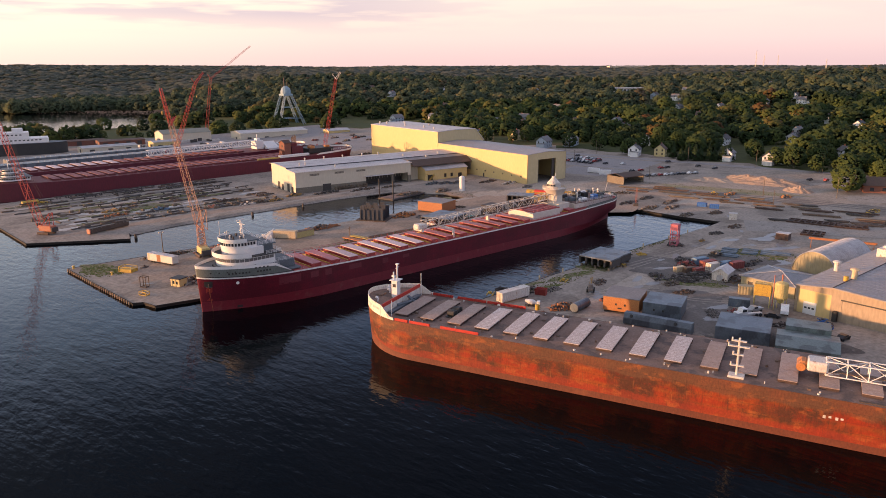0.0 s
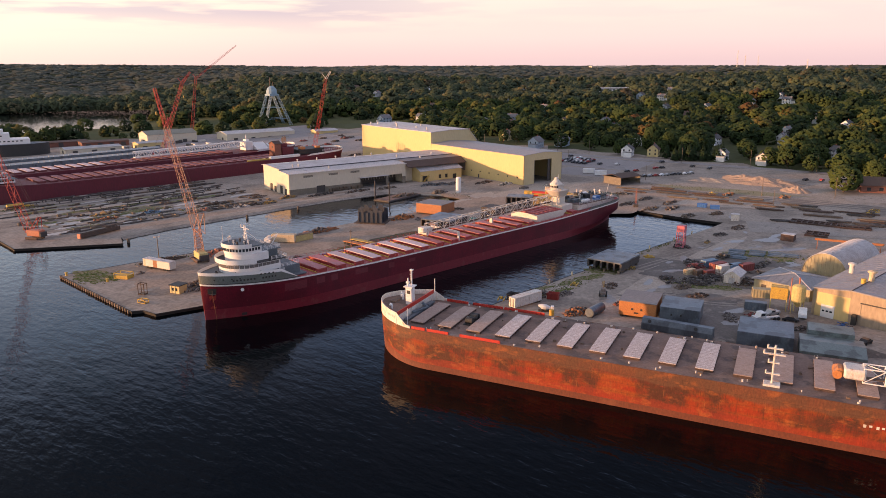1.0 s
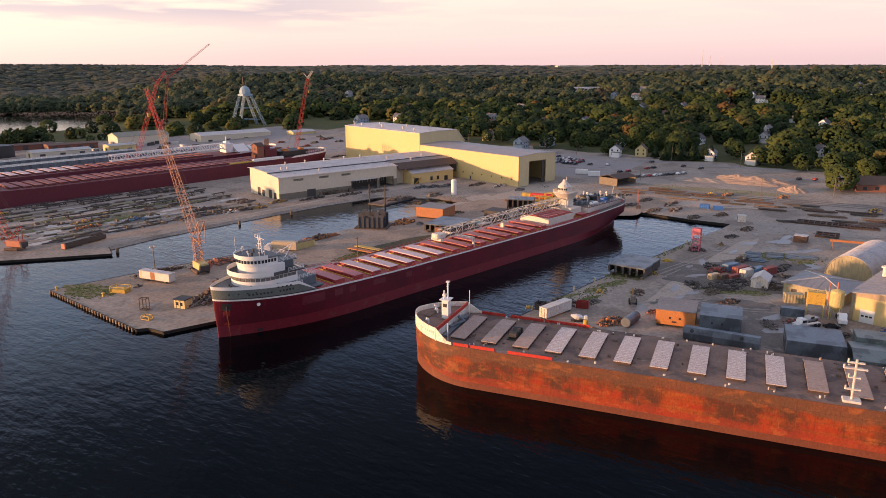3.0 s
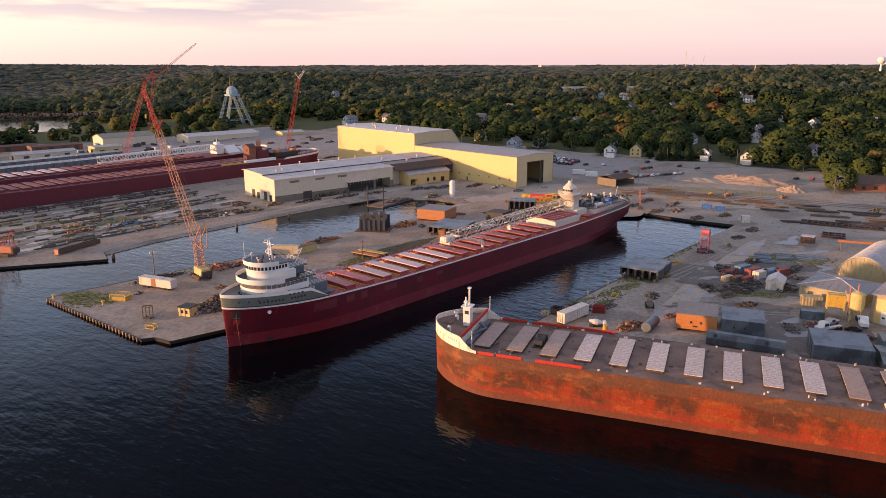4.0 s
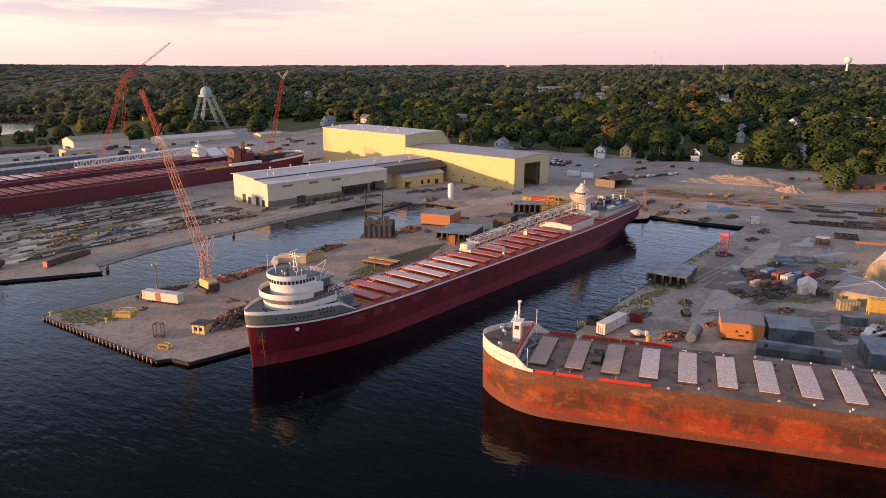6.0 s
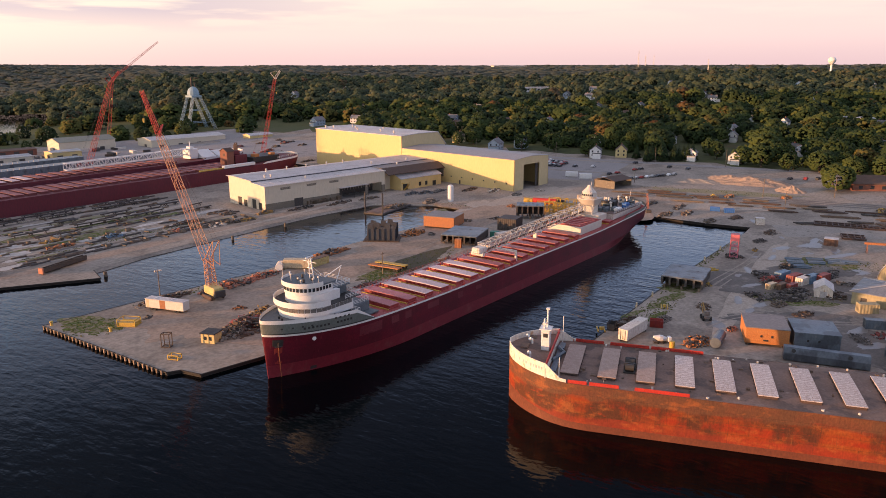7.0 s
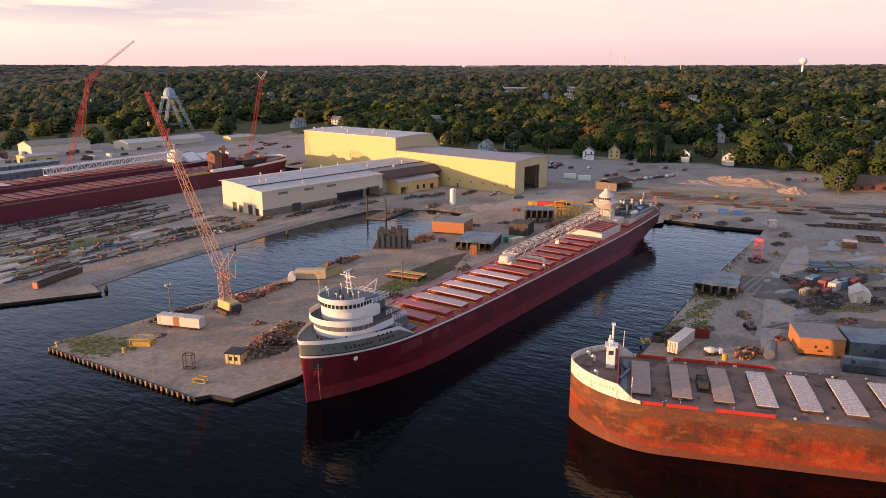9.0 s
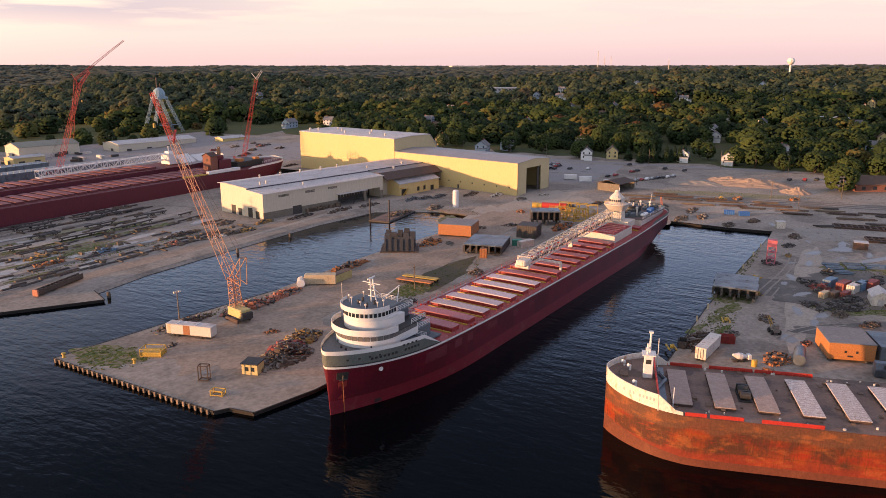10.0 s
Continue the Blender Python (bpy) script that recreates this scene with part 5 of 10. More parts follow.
for k in range(8):
    x = 3.2 + 0.62 * k + 0.5 * (k > 0) + 0.5 * (k > 2)
    y0, y1 = (11.9 * (1 - (1 - q / 17) ** 2.1) ** 0.62 for q in (x, x + 0.3))
    vs_ = [bm.verts.new(v) for v in ((x, -y0 - 0.04, 12.2), (x + 0.3, -y1 - 0.04, 12.2), (x + 0.3, -y1 - 0.04, 12.75), (x, -y0 - 0.04, 12.75), (x, -y0 + 0.1, 12.2), (x + 0.3, -y1 + 0.1, 12.2), (x + 0.3, -y1 + 0.1, 12.75), (x, -y0 + 0.1, 12.75))]
    for f in ((0, 1, 2, 3), (7, 6, 5, 4), (0, 4, 5, 1), (1, 5, 6, 2), (2, 6, 7, 3), (3, 7, 4, 0)):
        bm.faces.new([vs_[i] for i in f])
part("bow_marks", bm, "roof_grey", ship_b, "faded grey lettering bars on the bow")
bm = B()
box(bm, 192, 212, -9, 9, ZB, ZB + 6, bevel=0.3); box(bm, 194, 204, -10.5, 10.5, ZB + 6, ZB + 12, bevel=0.3)
part("after_house", bm, "offwhite", ship_b)


# ships C: two maroon lakers side by side in the north berth
def berth_ship(x0, length, y, half, z, n_hatch, label, boom, seed):
    sh = thing("lake_freighter", label, "ship", pose(x0, y, 0), group="freighters in the north berth")
    ent, run = (lambda zz: (30, 2.1, 0.75)), (lambda zz: (lerp(40, 14, zz / 8), 2.0, lerp(1.0, 0.55, zz / 8)))
    zd = lambda s: z + 2.0 * max(0, 1 - (length - s) / 45) ** 1.4 + 1.5 * max(0, 1 - s / 40)
    rows = hull_rows(length, half, stations(length, 32, 46), [lambda s: -1.5, lambda s: 2.2, lambda s: 6.0, lambda s: zd(s), lambda s: zd(s) + 1.2 * min(max((s - length + 40) / 3, 0), 1)], ent, run)
    bm = B(); skin(bm, rows, 0, 3); part("hull", bm, "maroon_c", sh, "weathered maroon plating", smooth=True)
    bm = B(); skin(bm, [r for r in rows if r[0][0] > length - 41], 3, 4); part("stern_bulwark", bm, "white", sh, "white bulwark at the stern", smooth=True)
    bm = B(); deck_sheet(bm, rows, 3, 0.0, 0.05); part("deck", bm, "deck_maroon", sh)
    for k in range(n_hatch):
        s = 30 + (length - 85) * (k + 0.5) / n_hatch
        hatch_cover(sh, s, 4.2, half * 0.7, zd(s), 0.1, "hatch_pink" if boom and k < n_hatch * 0.55 else "hatch_c", "deck_maroon", rise=0.9)
    if boom:
        bm = B(); truss(bm, (boom[0], 0, z + 4.2), (boom[1], 1.0, z + 5.2), 3.6, 3.6, 22, 0.34, rb=0.2); part("boom", bm, "white", sh, "white lattice unloading boom")
    return sh


c1 = berth_ship(94, 246, 458.6, 15.2, 10.0, 26, "long maroon freighter with hatch rows in the north berth", None, 1)
c2 = berth_ship(30, 290, 490.0, 12.5, 12.0, 30, "maroon freighter with white boom lying behind another", (167, 247), 2)
AFT = Matrix.Translation((-42, 0, 0))
bm = B(); box(bm, 219, 243, -14.4, -11.6, 10.3, 12.0, bevel=0.1); part("side_house", bm, "white", c1, "low white house along the deck edge", m=AFT)
bm = B(); box(bm, 201, 218.6, -14.3, -13.2, 10.3, 11.0, bevel=0.1); box(bm, 203, 217, -11.6, -10.6, 10.3, 11.0, bevel=0.1); part("yellow_locker", bm, "yellow", c1, "yellow beams along the deck edge", m=AFT)
bm = B(); box(bm, 227.5, 233.0, -6.5, 0.5, 10.5, 19.4, bevel=0.2); box(bm, 226.0, 227.5, -5.5, -1.5, 10.5, 14.0); extrude_profile(bm, [(-6.5, 19.4), (-3.0, 21.0), (0.5, 19.4)], 227.5, 233.0); fun_c = part("funnel", bm, "brick_red", c1, "red-brown gabled funnel housing", m=AFT)
bm = B(); extrude_profile(bm, [(-7.0, 19.4), (-3.0, 21.4), (1.0, 19.4), (1.0, 19.2), (-3.0, 21.1), (-7.0, 19.2)], 227.1, 233.4); box(bm, 227.4, 227.52, -4.4, -2.8, 16.4, 18.0); part("funnel_cap", bm, "rusty_dark", fun_c)
bm = B(); box(bm, 233.5, 243, -7.0, 6.5, 10.5, 16.6, bevel=0.3); box(bm, 234.0, 239, -5.0, 4.5, 16.6, 19.0, bevel=0.3); part("machinery_house", bm, "maroon_c", c1, "dark maroon machinery house", m=AFT)
bm = B()
for k in range(5):
    rod(bm, (236 + 1.7 * k, -3 + 1.3 * k, 18), (236 + 1.7 * k, -3 + 1.3 * k, 23.0 + 0.9 * (k % 2)), 0.3, 7)
part("vent_pipes", bm, "scrap", c1, m=AFT)["kind"] = "stuff"
bm = B(); box(bm, 247, 269, -8, 8, 10.5, 14.0, bevel=0.2); part("after_house", bm, "black", c1, "black after house", m=AFT)
bm = B(); box(bm, 249, 252.5, -7.6, -3, 14.0, 15.8, bevel=0.2); part("orange_locker", bm, "orange", c1, m=AFT)
bm = B(); box(bm, 262, 266, -7.6, -4.6, 14.0, 15.6, bevel=0.4); part("lifeboat", bm, "orange", c1, "orange lifeboat", m=AFT)
bm = B(); rail(bm, [(264, -12, 11.8), (282, -8, 12.2), (287, 0, 12.4)], 1.2, 2.0, 0.09, 2); part("after_rail", bm, "offwhite", c1, m=AFT)
bm = B(); box(bm, 247, 253, -4, 4, 12.5, 19.0, bevel=0.2); rod(bm, (250, 0, 19), (250, 0, 23.5), 0.3, 8); box(bm, 248.5, 251.5, -2, 2, 19, 20.4, bevel=0.2); part("white_tower", bm, "white", c2, "white after tower")
bm = B(); extrude_profile(bm, [(-8, 12.6), (-8, 13.2), (0, 17.6), (8, 13.2), (8, 12.6)], 254, 264); extrude_profile(bm, [(-8, 12.6), (-8, 13.0), (0, 16.4), (8, 13.0), (8, 12.6)], 266, 280); part("tent_cover", bm, "white", c2, "white sheeted covers on the deck")
for k, (s0, s1, hw, z0, z1) in enumerate(((6, 21, 6.5, 11.6, 13.6), (8, 18, 5.2, 13.7, 15.6), (8.6, 16, 4.4, 15.8, 17.8))):
    bm = B(); prism(bm, d_plan(s0, s1, hw, hw * 0.8, 12), z0, z1); ph = part("pilothouse", bm, "white", c1, "white tier of the pilothouse")
    windows_along(ph, [(s1 - 0.5, -hw - 0.04)] + d_plan(s0 - 0.04, s1, hw + 0.04, hw * 0.8, 12)[:-2], z1 - 1.2, z1 - 0.35, 1.2, 0.9)
    bm = B(); prism(bm, d_plan(s0 - 0.8, s1 + 1, hw + 0.8, hw * 0.8, 12), z1, z1 + 0.15); part("tier_deck", bm, "deck_grey", c1)
bm = B(); rod(bm, (12, 0, 18), (12, 0, 23), 0.2, 7); rod(bm, (12, -2, 21), (12, 2, 21), 0.1, 6); part("mast", bm, "white", c1)

# ---- sheds and halls ----
def slab_roof(bm, prof, x0, x1, t=0.25):
    """A roof sheet with thickness that follows a line in the y z plane."""
    extrude_profile(bm, list(prof) + [(y, z - t) for y, z in reversed(prof)], x0, x1)


def wall_with_openings(bm, length, z0, z1, openings, t=0.3, m=None):
    """An upright wall along x at y = 0..t with rectangular openings (x0, x1, zlow, zhigh)."""
    xs = sorted({0.0, length, *(v for o in openings for v in o[:2])})
    for a, b in zip(xs, xs[1:]):
        mid = (a + b) / 2
        spans = sorted((o[2], o[3]) for o in openings if o[0] <= mid <= o[1])
        z = z0
        for lo, hi in spans:
            if lo > z:
                box(bm, a, b, 0, t, z, lo, m)
            z = max(z, hi)
        if z < z1:
            box(bm, a, b, 0, t, z, z1, m)


def ribs(bm, x0, x1, y, z0, z1, step, d=0.07, m=None):
    n = int((x1 - x0) / step)
    for k in range(n + 1):
        x = x0 + (x1 - x0) * k / n
        box(bm, x - 0.06, x + 0.06, y - d, y, z0, z1, m)


SIDE = Matrix.Rotation(radians(90), 4, "Z")

# cream fabrication hall: a front roof, a step coloured dark, a higher rear roof and a slope coloured pale behind its
# ridge
hall = thing("fabrication_hall", "long cream metal hall with pale grey stepped roof and block base", "industrial building", pose(225.5, 355.8, 0, 0, 0, -9.0))
W, L, ZE, ZR = 34.5, 78.5, 13.9, 16.2
STEP = 12.0
bm = B()
wall_with_openings(bm, L, 6.0, ZE, [(46, 64, 6.0, 7.9), (66, 76, 6.0, 7.7)])
part("wall", bm, "siding_tan", hall)
bm = B(); box(bm, 0.3, L - 0.3, W - 0.3, W, 1.4, ZR - 0.8); part("back_wall", bm, "siding_tan", hall)
for x0, x1, z1 in ((0, 17, 5.0), (22.5, 46, 5.0), (64, 66, 7.7), (76, L, 6.0)):
    bm = B(); box(bm, x0, x1, -0.02, 0.28, 1.4, z1); part("block_base", bm, "block_brown", hall, "brown weathered block base")
    if z1 < 6:
        bm = B(); box(bm, x0, x1, 0.0, 0.3, z1, 6.0); part("lower_wall", bm, "siding_tan", hall)
bm = B(); box(bm, 17, 22.5, 0.0, 0.3, 5.8, 6.0); part("lintel", bm, "siding_tan", hall)
doorways = ((3.2, 6.4, 5.2), (8.6, 12.4, 6.2), (17.2, 20.4, 5.0), (22.2, 26.0, 6.0))
gable_cuts = [0.3] + [v for d_ in doorways for v in d_[:2]] + [W]
for k, (y0, y1) in enumerate(zip(gable_cuts, gable_cuts[1:])):
    bm = B(); box(bm, 0, 0.3, y0, y1, 1.4 if k % 2 == 0 else doorways[k // 2][2], ZE - 0.05); part("gable_panel", bm, "siding_tan", hall)
bm = B(); extrude_profile(bm, [(0, ZE - 0.05), (W, ZE - 0.05), (W, ZR - 0.55), (30, ZR - 0.1), (STEP, ZE + 1.4), (STEP, ZE + 0.75), (0, ZE + 0.05)], 0.0, 0.3); part("gable", bm, "siding_tan", hall, "cream gable end over dark doorways")
# Black panels in the gaps stand in for the dark of the doorways.
for y0, y1, z1 in doorways:
    bm = B(); box(bm, 0.14, 0.24, y0, y1, 1.4, z1); part("gable_door", bm, "black", hall, "black panel for an unlit doorway")
bm = B(); box(bm, L - 0.3, L, 0.3, W, 1.4, ZE); part("end_wall", bm, "siding_tan", hall)
bm = B(); slab_roof(bm, [(-0.5, ZE), (STEP, ZE + 0.85)], -0.4, L + 0.3); part("front_roof", bm, "roof_white", hall, "pale grey metal roof")
# Dark slate puts the shade of the step's unlit face into its colour.
bm = B(); box(bm, -0.3, 124.0, STEP, STEP + 0.3, ZE + 0.6, ZE + 1.55); part("roof_step", bm, "dark_slate", hall, "clerestory step between the roofs, coloured dark for its shade")
bm = B(); slab_roof(bm, [(STEP - 0.2, ZE + 1.55), (29.5, ZR + 0.05)], -0.4, L + 0.3); part("rear_roof", bm, "roof_grey", hall, "grey metal roof")
# Paler sheet than the rear roof puts the slope's sunlight into its colour.
bm = B(); slab_roof(bm, [(29.5, ZR + 0.1), (36.5, ZR - 0.5)], -0.4, L + 0.3); part("back_slope", bm, "roof_white", hall, "roof slope behind the ridge, coloured pale for its sunlight")
for k in range(16):
    bm = B(); x = 2.5 + 5 * k; rod(bm, (x, -0.45, ZE + 0.02), (x, STEP, ZE + 0.88), 0.05, 4); part("roof_seam", bm, "roof_white", hall)
for x in (20, 33, 46, 60, 72):
    bm = B(); lathe(bm, [(0.35, 0), (0.35, 1.3), (0.7, 1.4), (0.1, 1.9)], 10, (x, 29.8), ZR); part("roof_vent", bm, "offwhite", hall)
for x, y in ((28, 5.0), (10, 15.5), (14, 16)):
    bm = B(); lathe(bm, [(0.45, 0), (0.45, 1.0), (0.8, 1.1), (0.1, 1.6)], 10, (x, y), ZE + 0.6 if y < STEP else ZE + 1.7); part("roof_vent", bm, "offwhite", hall)
for x in (9, 25, 39.5):
    bm = B()
    for k in range(4):
        box(bm, x, x + 6.0, -0.1, 0.05, 11.2 + 0.3 * k, 11.38 + 0.3 * k)
    part("louvre", bm, "dark_steel", hall, "dark louvred vent strip")
bm = B(); box(bm, 17, 22.5, 0.1, 0.25, 1.4, 5.8); part("door", bm, "dark_steel", hall, "dark sliding door")
bm = B(); box(bm, 45, 64.6, -2.6, 0, 7.8, 8.05); part("canopy", bm, "roof_white", hall)
for x in (45.4, 54.5, 64.2):
    bm = B(); rod(bm, (x, -2.3, 1.5), (x, -2.3, 7.8), 0.12, 6); part("canopy_post", bm, "dark_steel", hall)
bm = B(); ribs(bm, 0.2, L - 0.2, 0.0, 6.0, ZE - 0.3, 1.9, 0.05); part("siding_rib", bm, "siding_tan", hall)
bm = B(); box(bm, -0.45, L + 0.35, -0.62, -0.5, ZE - 0.35, ZE + 0.02); part("gutter", bm, "offwhite", hall)
bm = B(); box(bm, 2, 76, 2, 33, 1.62, 1.7); part("slab", bm, "concrete", hall)
# Added dark sheet gives the openings a dim interior.
bm = B(); box(bm, 44, L - 1, 10, 10.3, 1.7, 9.5); part("inner_wall", bm, "dark_steel", hall, "dark sheet standing in for the dim interior")
rng = random.Random(21)
for k in range(22):
    x = rng.uniform(24, 44)
    bm = B(); box(bm, x, x + rng.uniform(1, 3), -1.6, -0.4, 1.6, rng.uniform(2.2, 4.0), bevel=0.04); tagged(part("pallet_stack", bm, "wood", None, m=hall.matrix_basis), "weathered timber pallets stacked against the hall wall", "pallets", "pallets by the hall")

# lower brown-roofed extension and yellow shed
ext = thing("hall_extension", "dark-roofed extension joining two shipyard halls", "industrial building", pose(225.5, 355.8, 0, 0, 0, -9.0))
bm = B(); box(bm, 78.9, 124, 5, W, 1.4, 13.0); part("wall", bm, "siding_tan", ext)
bm = B(); slab_roof(bm, [(3.6, ZE + 0.75), (STEP - 0.02, ZE + 1.2)], 78.9, 124.4); part("front_roof", bm, "roof_brownish", ext, "brown-grey metal roof")
bm = B(); slab_roof(bm, [(STEP + 0.32, ZE + 1.55), (29.5, ZR + 0.05)], 78.9, 124.4); part("rear_roof", bm, "roof_grey", ext)
# Same pale sheet carries the sunlight on this back slope.
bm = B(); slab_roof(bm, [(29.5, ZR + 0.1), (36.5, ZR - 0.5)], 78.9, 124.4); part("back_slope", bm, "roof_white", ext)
bm = B(); slab_roof(bm, [(-2.4, 11.4), (3.6, ZE + 0.72)], 79.0, 125.0, 0.3); part("front_slope", bm, "roof_brown", ext, "dark brown steep roof slope")
bm = B(); extrude_profile(bm, [(-2.0, 11.3), (3.6, ZE + 0.5), (STEP, ZE + 1.0), (29.5, ZR - 0.2), (W, ZR - 0.8), (W, 6), (-2.0, 6)], 124.0, 124.3); part("gable", bm, "block_brown", ext)
for x, y, z in ((96, 9, 15.0), (110, 16, 15.7), (84, 18, 15.8)):
    bm = B(); lathe(bm, [(0.5, 0), (0.5, 1.0), (0.9, 1.1), (0.1, 1.7)], 10, (x, y), z - 0.3); part("roof_vent", bm, "offwhite", ext)
ysh = thing("yellow_shed", "small yellow shed with grey gabled roof and outside stair", "shed", pose(229, 360, 0, 0, 0, -10.5))
bm = B()
wall_with_openings(bm, 32, 1.6, 8.6, [(1.6, 5.4, 1.6, 5.4), (14, 16, 3, 5.4), (19, 21, 3, 5.4), (25, 28, 1.6, 5)], m=Matrix.Translation((84, -7.0, 0)))
part("front_wall", bm, "siding_yellow", ysh)
bm = B()
box(bm, 115.7, 116, -6.7, 4.2, 1.6, 8.6); part("end_wall", bm, "siding_yellow", ysh)
bm = B(); box(bm, 84, 84.3, -6.7, 4.2, 1.6, 8.6)
extrude_profile(bm, [(-7, 8.6), (-1.4, 10.6), (4.2, 8.6)], 84, 84.3)
part("wall", bm, "siding_yellow", ysh)
bm = B(); slab_roof(bm, [(-7.6, 8.5), (-1.4, 10.9), (4.4, 8.6)], 83.6, 116.4); part("roof", bm, "roof_grey", ysh)
# A black sheet behind the openings stands in for the unlit interior.
bm = B(); box(bm, 86, 114, -6.5, -6.2, 1.7, 8); part("dark_inside", bm, "black", ysh)
bm = B()
for k in range(9):
    box(bm, 85.5 + k * 0.5, 86.1 + k * 0.5, -8.6, -7.2, 1.7 + k * 0.42, 1.9 + k * 0.42)
rod(bm, (85.4, -8.6, 2.6), (90, -8.6, 6.6), 0.06, 5); box(bm, 84.4, 85.6, -8.6, -7.2, 6.0, 6.2)
part("stair", bm, "yellow", ysh)

# yellow erection halls
big = thing("assembly_hall", "large yellow metal assembly hall with tall doorway", "industrial building", pose(342.8, 281.8, 0, 0, 0, -6.6))
GX, HB = 33.6, 20.2
bm = B()
wall_with_openings(bm, 90, 1.8, HB, [], t=0.4, m=Matrix.Translation((0.4, 0, 0)) @ SIDE)
wall_with_openings(bm, 90, 1.8, HB, [], t=0.4, m=Matrix.Translation((GX, 0, 0)) @ SIDE)
part("wall", bm, "siding_yellow", big)
bm = B()
wall_with_openings(bm, GX, 1.8, HB, [(9.0, 24.5, 1.8, 16.6)], t=0.4)
extrude_profile(bm, [(0.0, HB), (0.4, HB), (0.4, HB + 0.01), (0.0, HB + 0.01)], 0, 1)
extr = [(0, HB), (GX / 2, HB + 1.0), (GX, HB)]
vs0 = [bm.verts.new((x, 0.0, z)) for x, z in extr] ; vs1 = [bm.verts.new((x, 0.4, z)) for x, z in extr]
bm.faces.new(vs0); bm.faces.new(vs1[::-1])
part("front_wall", bm, "siding_yellow_shade", big, "yellow front, coloured paler for shade, with a huge open doorway")
bm = B(); extrude_profile(bm, [(0, 0), (1, 0)] and [(-0.5, HB), (GX / 2, HB + 1.1), (GX + 0.5, HB), (GX + 0.5, HB - 0.2), (GX / 2, HB + 0.9), (-0.5, HB - 0.2)], -90, 0.3, Matrix.Rotation(radians(-90), 4, "Z") @ Matrix.Diagonal((1, 1, 1, 1)))
part("roof", bm, "roof_hall", big)
bm = B(); box(bm, 1, GX - 1, 0.5, 88, 2.4, 2.6); part("slab", bm, "concrete", big)
bm = B(); box(bm, 22, 24.4, 1.0, 1.3, 2.6, 16.4); part("door", bm, "dark_steel", big, "dark folded door leaf")
bm = B(); box(bm, 9.1, 10.4, 1.0, 1.3, 2.6, 16.4); part("door", bm, "dark_steel", big, "dark folded door leaf")
bm = B(); ribs(bm, 0.3, 89.5, -0.0, 1.9, HB, 3.0, 0.06, SIDE @ Matrix.Scale(1, 4)); part("siding_rib", bm, "siding_yellow", big)
bm = B()
for k in range(10):
    y = 5 + 8.4 * k
    box(bm, -0.5, 0.0, y, y + 0.5, 6.0, 6.7)
for y in (40, 62):
    box(bm, -0.12, 0.0, y, y + 1.2, 2.0, 4.6)
part("wall_lamp", bm, "dark_steel", big)
tall = thing("tall_hall", "tall yellow metal hall with pale flat roof", "industrial building", pose(342.8, 281.8, 0, 0, 0, -6.6))
ZT = 27.9
bm = B(); wall_with_openings(bm, 87, 1.8, ZT, [], t=0.4, m=Matrix.Translation((0.4, 90.2, 0)) @ SIDE); box(bm, 0.4, 42, 176.6, 177, 1.8, 22); part("wall", bm, "siding_yellow", tall)
prof = [(0.4, 1.8), (42, 1.8), (42, 19.8), (34.5, ZT + 0.3), (16, ZT + 0.6), (0.4, ZT)]
bm = B()
a = [bm.verts.new((x, 90.2, z)) for x, z in prof]; b = [bm.verts.new((x, 90.6, z)) for x, z in prof]
bm.faces.new(a); bm.faces.new(b[::-1])
for k in range(len(prof)):
    j = (k + 1) % len(prof); bm.faces.new((a[k], a[j], b[j], b[k]))
part("gable", bm, "siding_yellow_shade", tall)
bm = B()
line = [(-0.4, ZT), (16, ZT + 0.8), (34.5, ZT + 0.5), (42.6, 19.8)]
for (xa, za), (xb, zb) in zip(line, line[1:]):
    v = [bm.verts.new(p) for p in ((xa, 89.8, za), (xb, 89.8, zb), (xb, 177.4, zb), (xa, 177.4, za), (xa, 89.8, za - 0.4), (xb, 89.8, zb - 0.4), (xb, 177.4, zb - 0.4), (xa, 177.4, za - 0.4))]
    for f in ((0, 1, 2, 3), (7, 6, 5, 4), (0, 4, 5, 1), (2, 6, 7, 3), (1, 5, 6, 2), (3, 7, 4, 0)):
        bm.faces.new([v[i] for i in f])
part("roof", bm, "roof_white", tall)
bm = B(); ribs(bm, 90.5, 177, 0.0, 1.9, ZT, 3.0, 0.06, SIDE @ Matrix.Scale(1, 4)); part("siding_rib", bm, "siding_yellow", tall)
for x, y in ((8, 105), (10, 120), (7, 140), (14, 150), (9, 168), (5, 172), (22, 130), (20, 160)):
    bm = B(); lathe(bm, [(0.5, 0), (0.5, 1.0), (1.0, 1.1), (0.2, 1.8)], 10, (x, y), ZT + 0.4); part("roof_vent", bm, "offwhite", tall)

# far sheds beyond the north berth
def plain_shed(x, y, ang, lx, ly, z1, ridge, wallm, roofm, label, z0=1.4, doors=2):
    sh = thing("storage_shed", label, "shed", pose(x, y, 0, 0, 0, ang))
    bm = B(); box(bm, 0, lx, 0, ly, z0, z1); extrude_profile(bm, [(0, z1), (ly / 2, ridge - 0.15), (ly, z1)], 0.0, lx); part("wall", bm, wallm, sh)
    bm = B(); slab_roof(bm, [(-0.5, z1 - 0.1), (ly / 2, ridge), (ly + 0.5, z1 - 0.1)], -0.5, lx + 0.5); part("roof", bm, roofm, sh)
    for k in range(doors):
        bm = B(); x0 = lx * (k + 0.5) / doors - 2; box(bm, x0, x0 + 4, -0.08, 0.02, z0, z0 + 4); part("door", bm, "dark_steel", sh)
    bm = B(); box(bm, -0.08, 0.02, ly * 0.35, ly * 0.35 + 4.0, z0, z0 + 4.2); part("side_door", bm, "dark_steel", sh)
    return sh


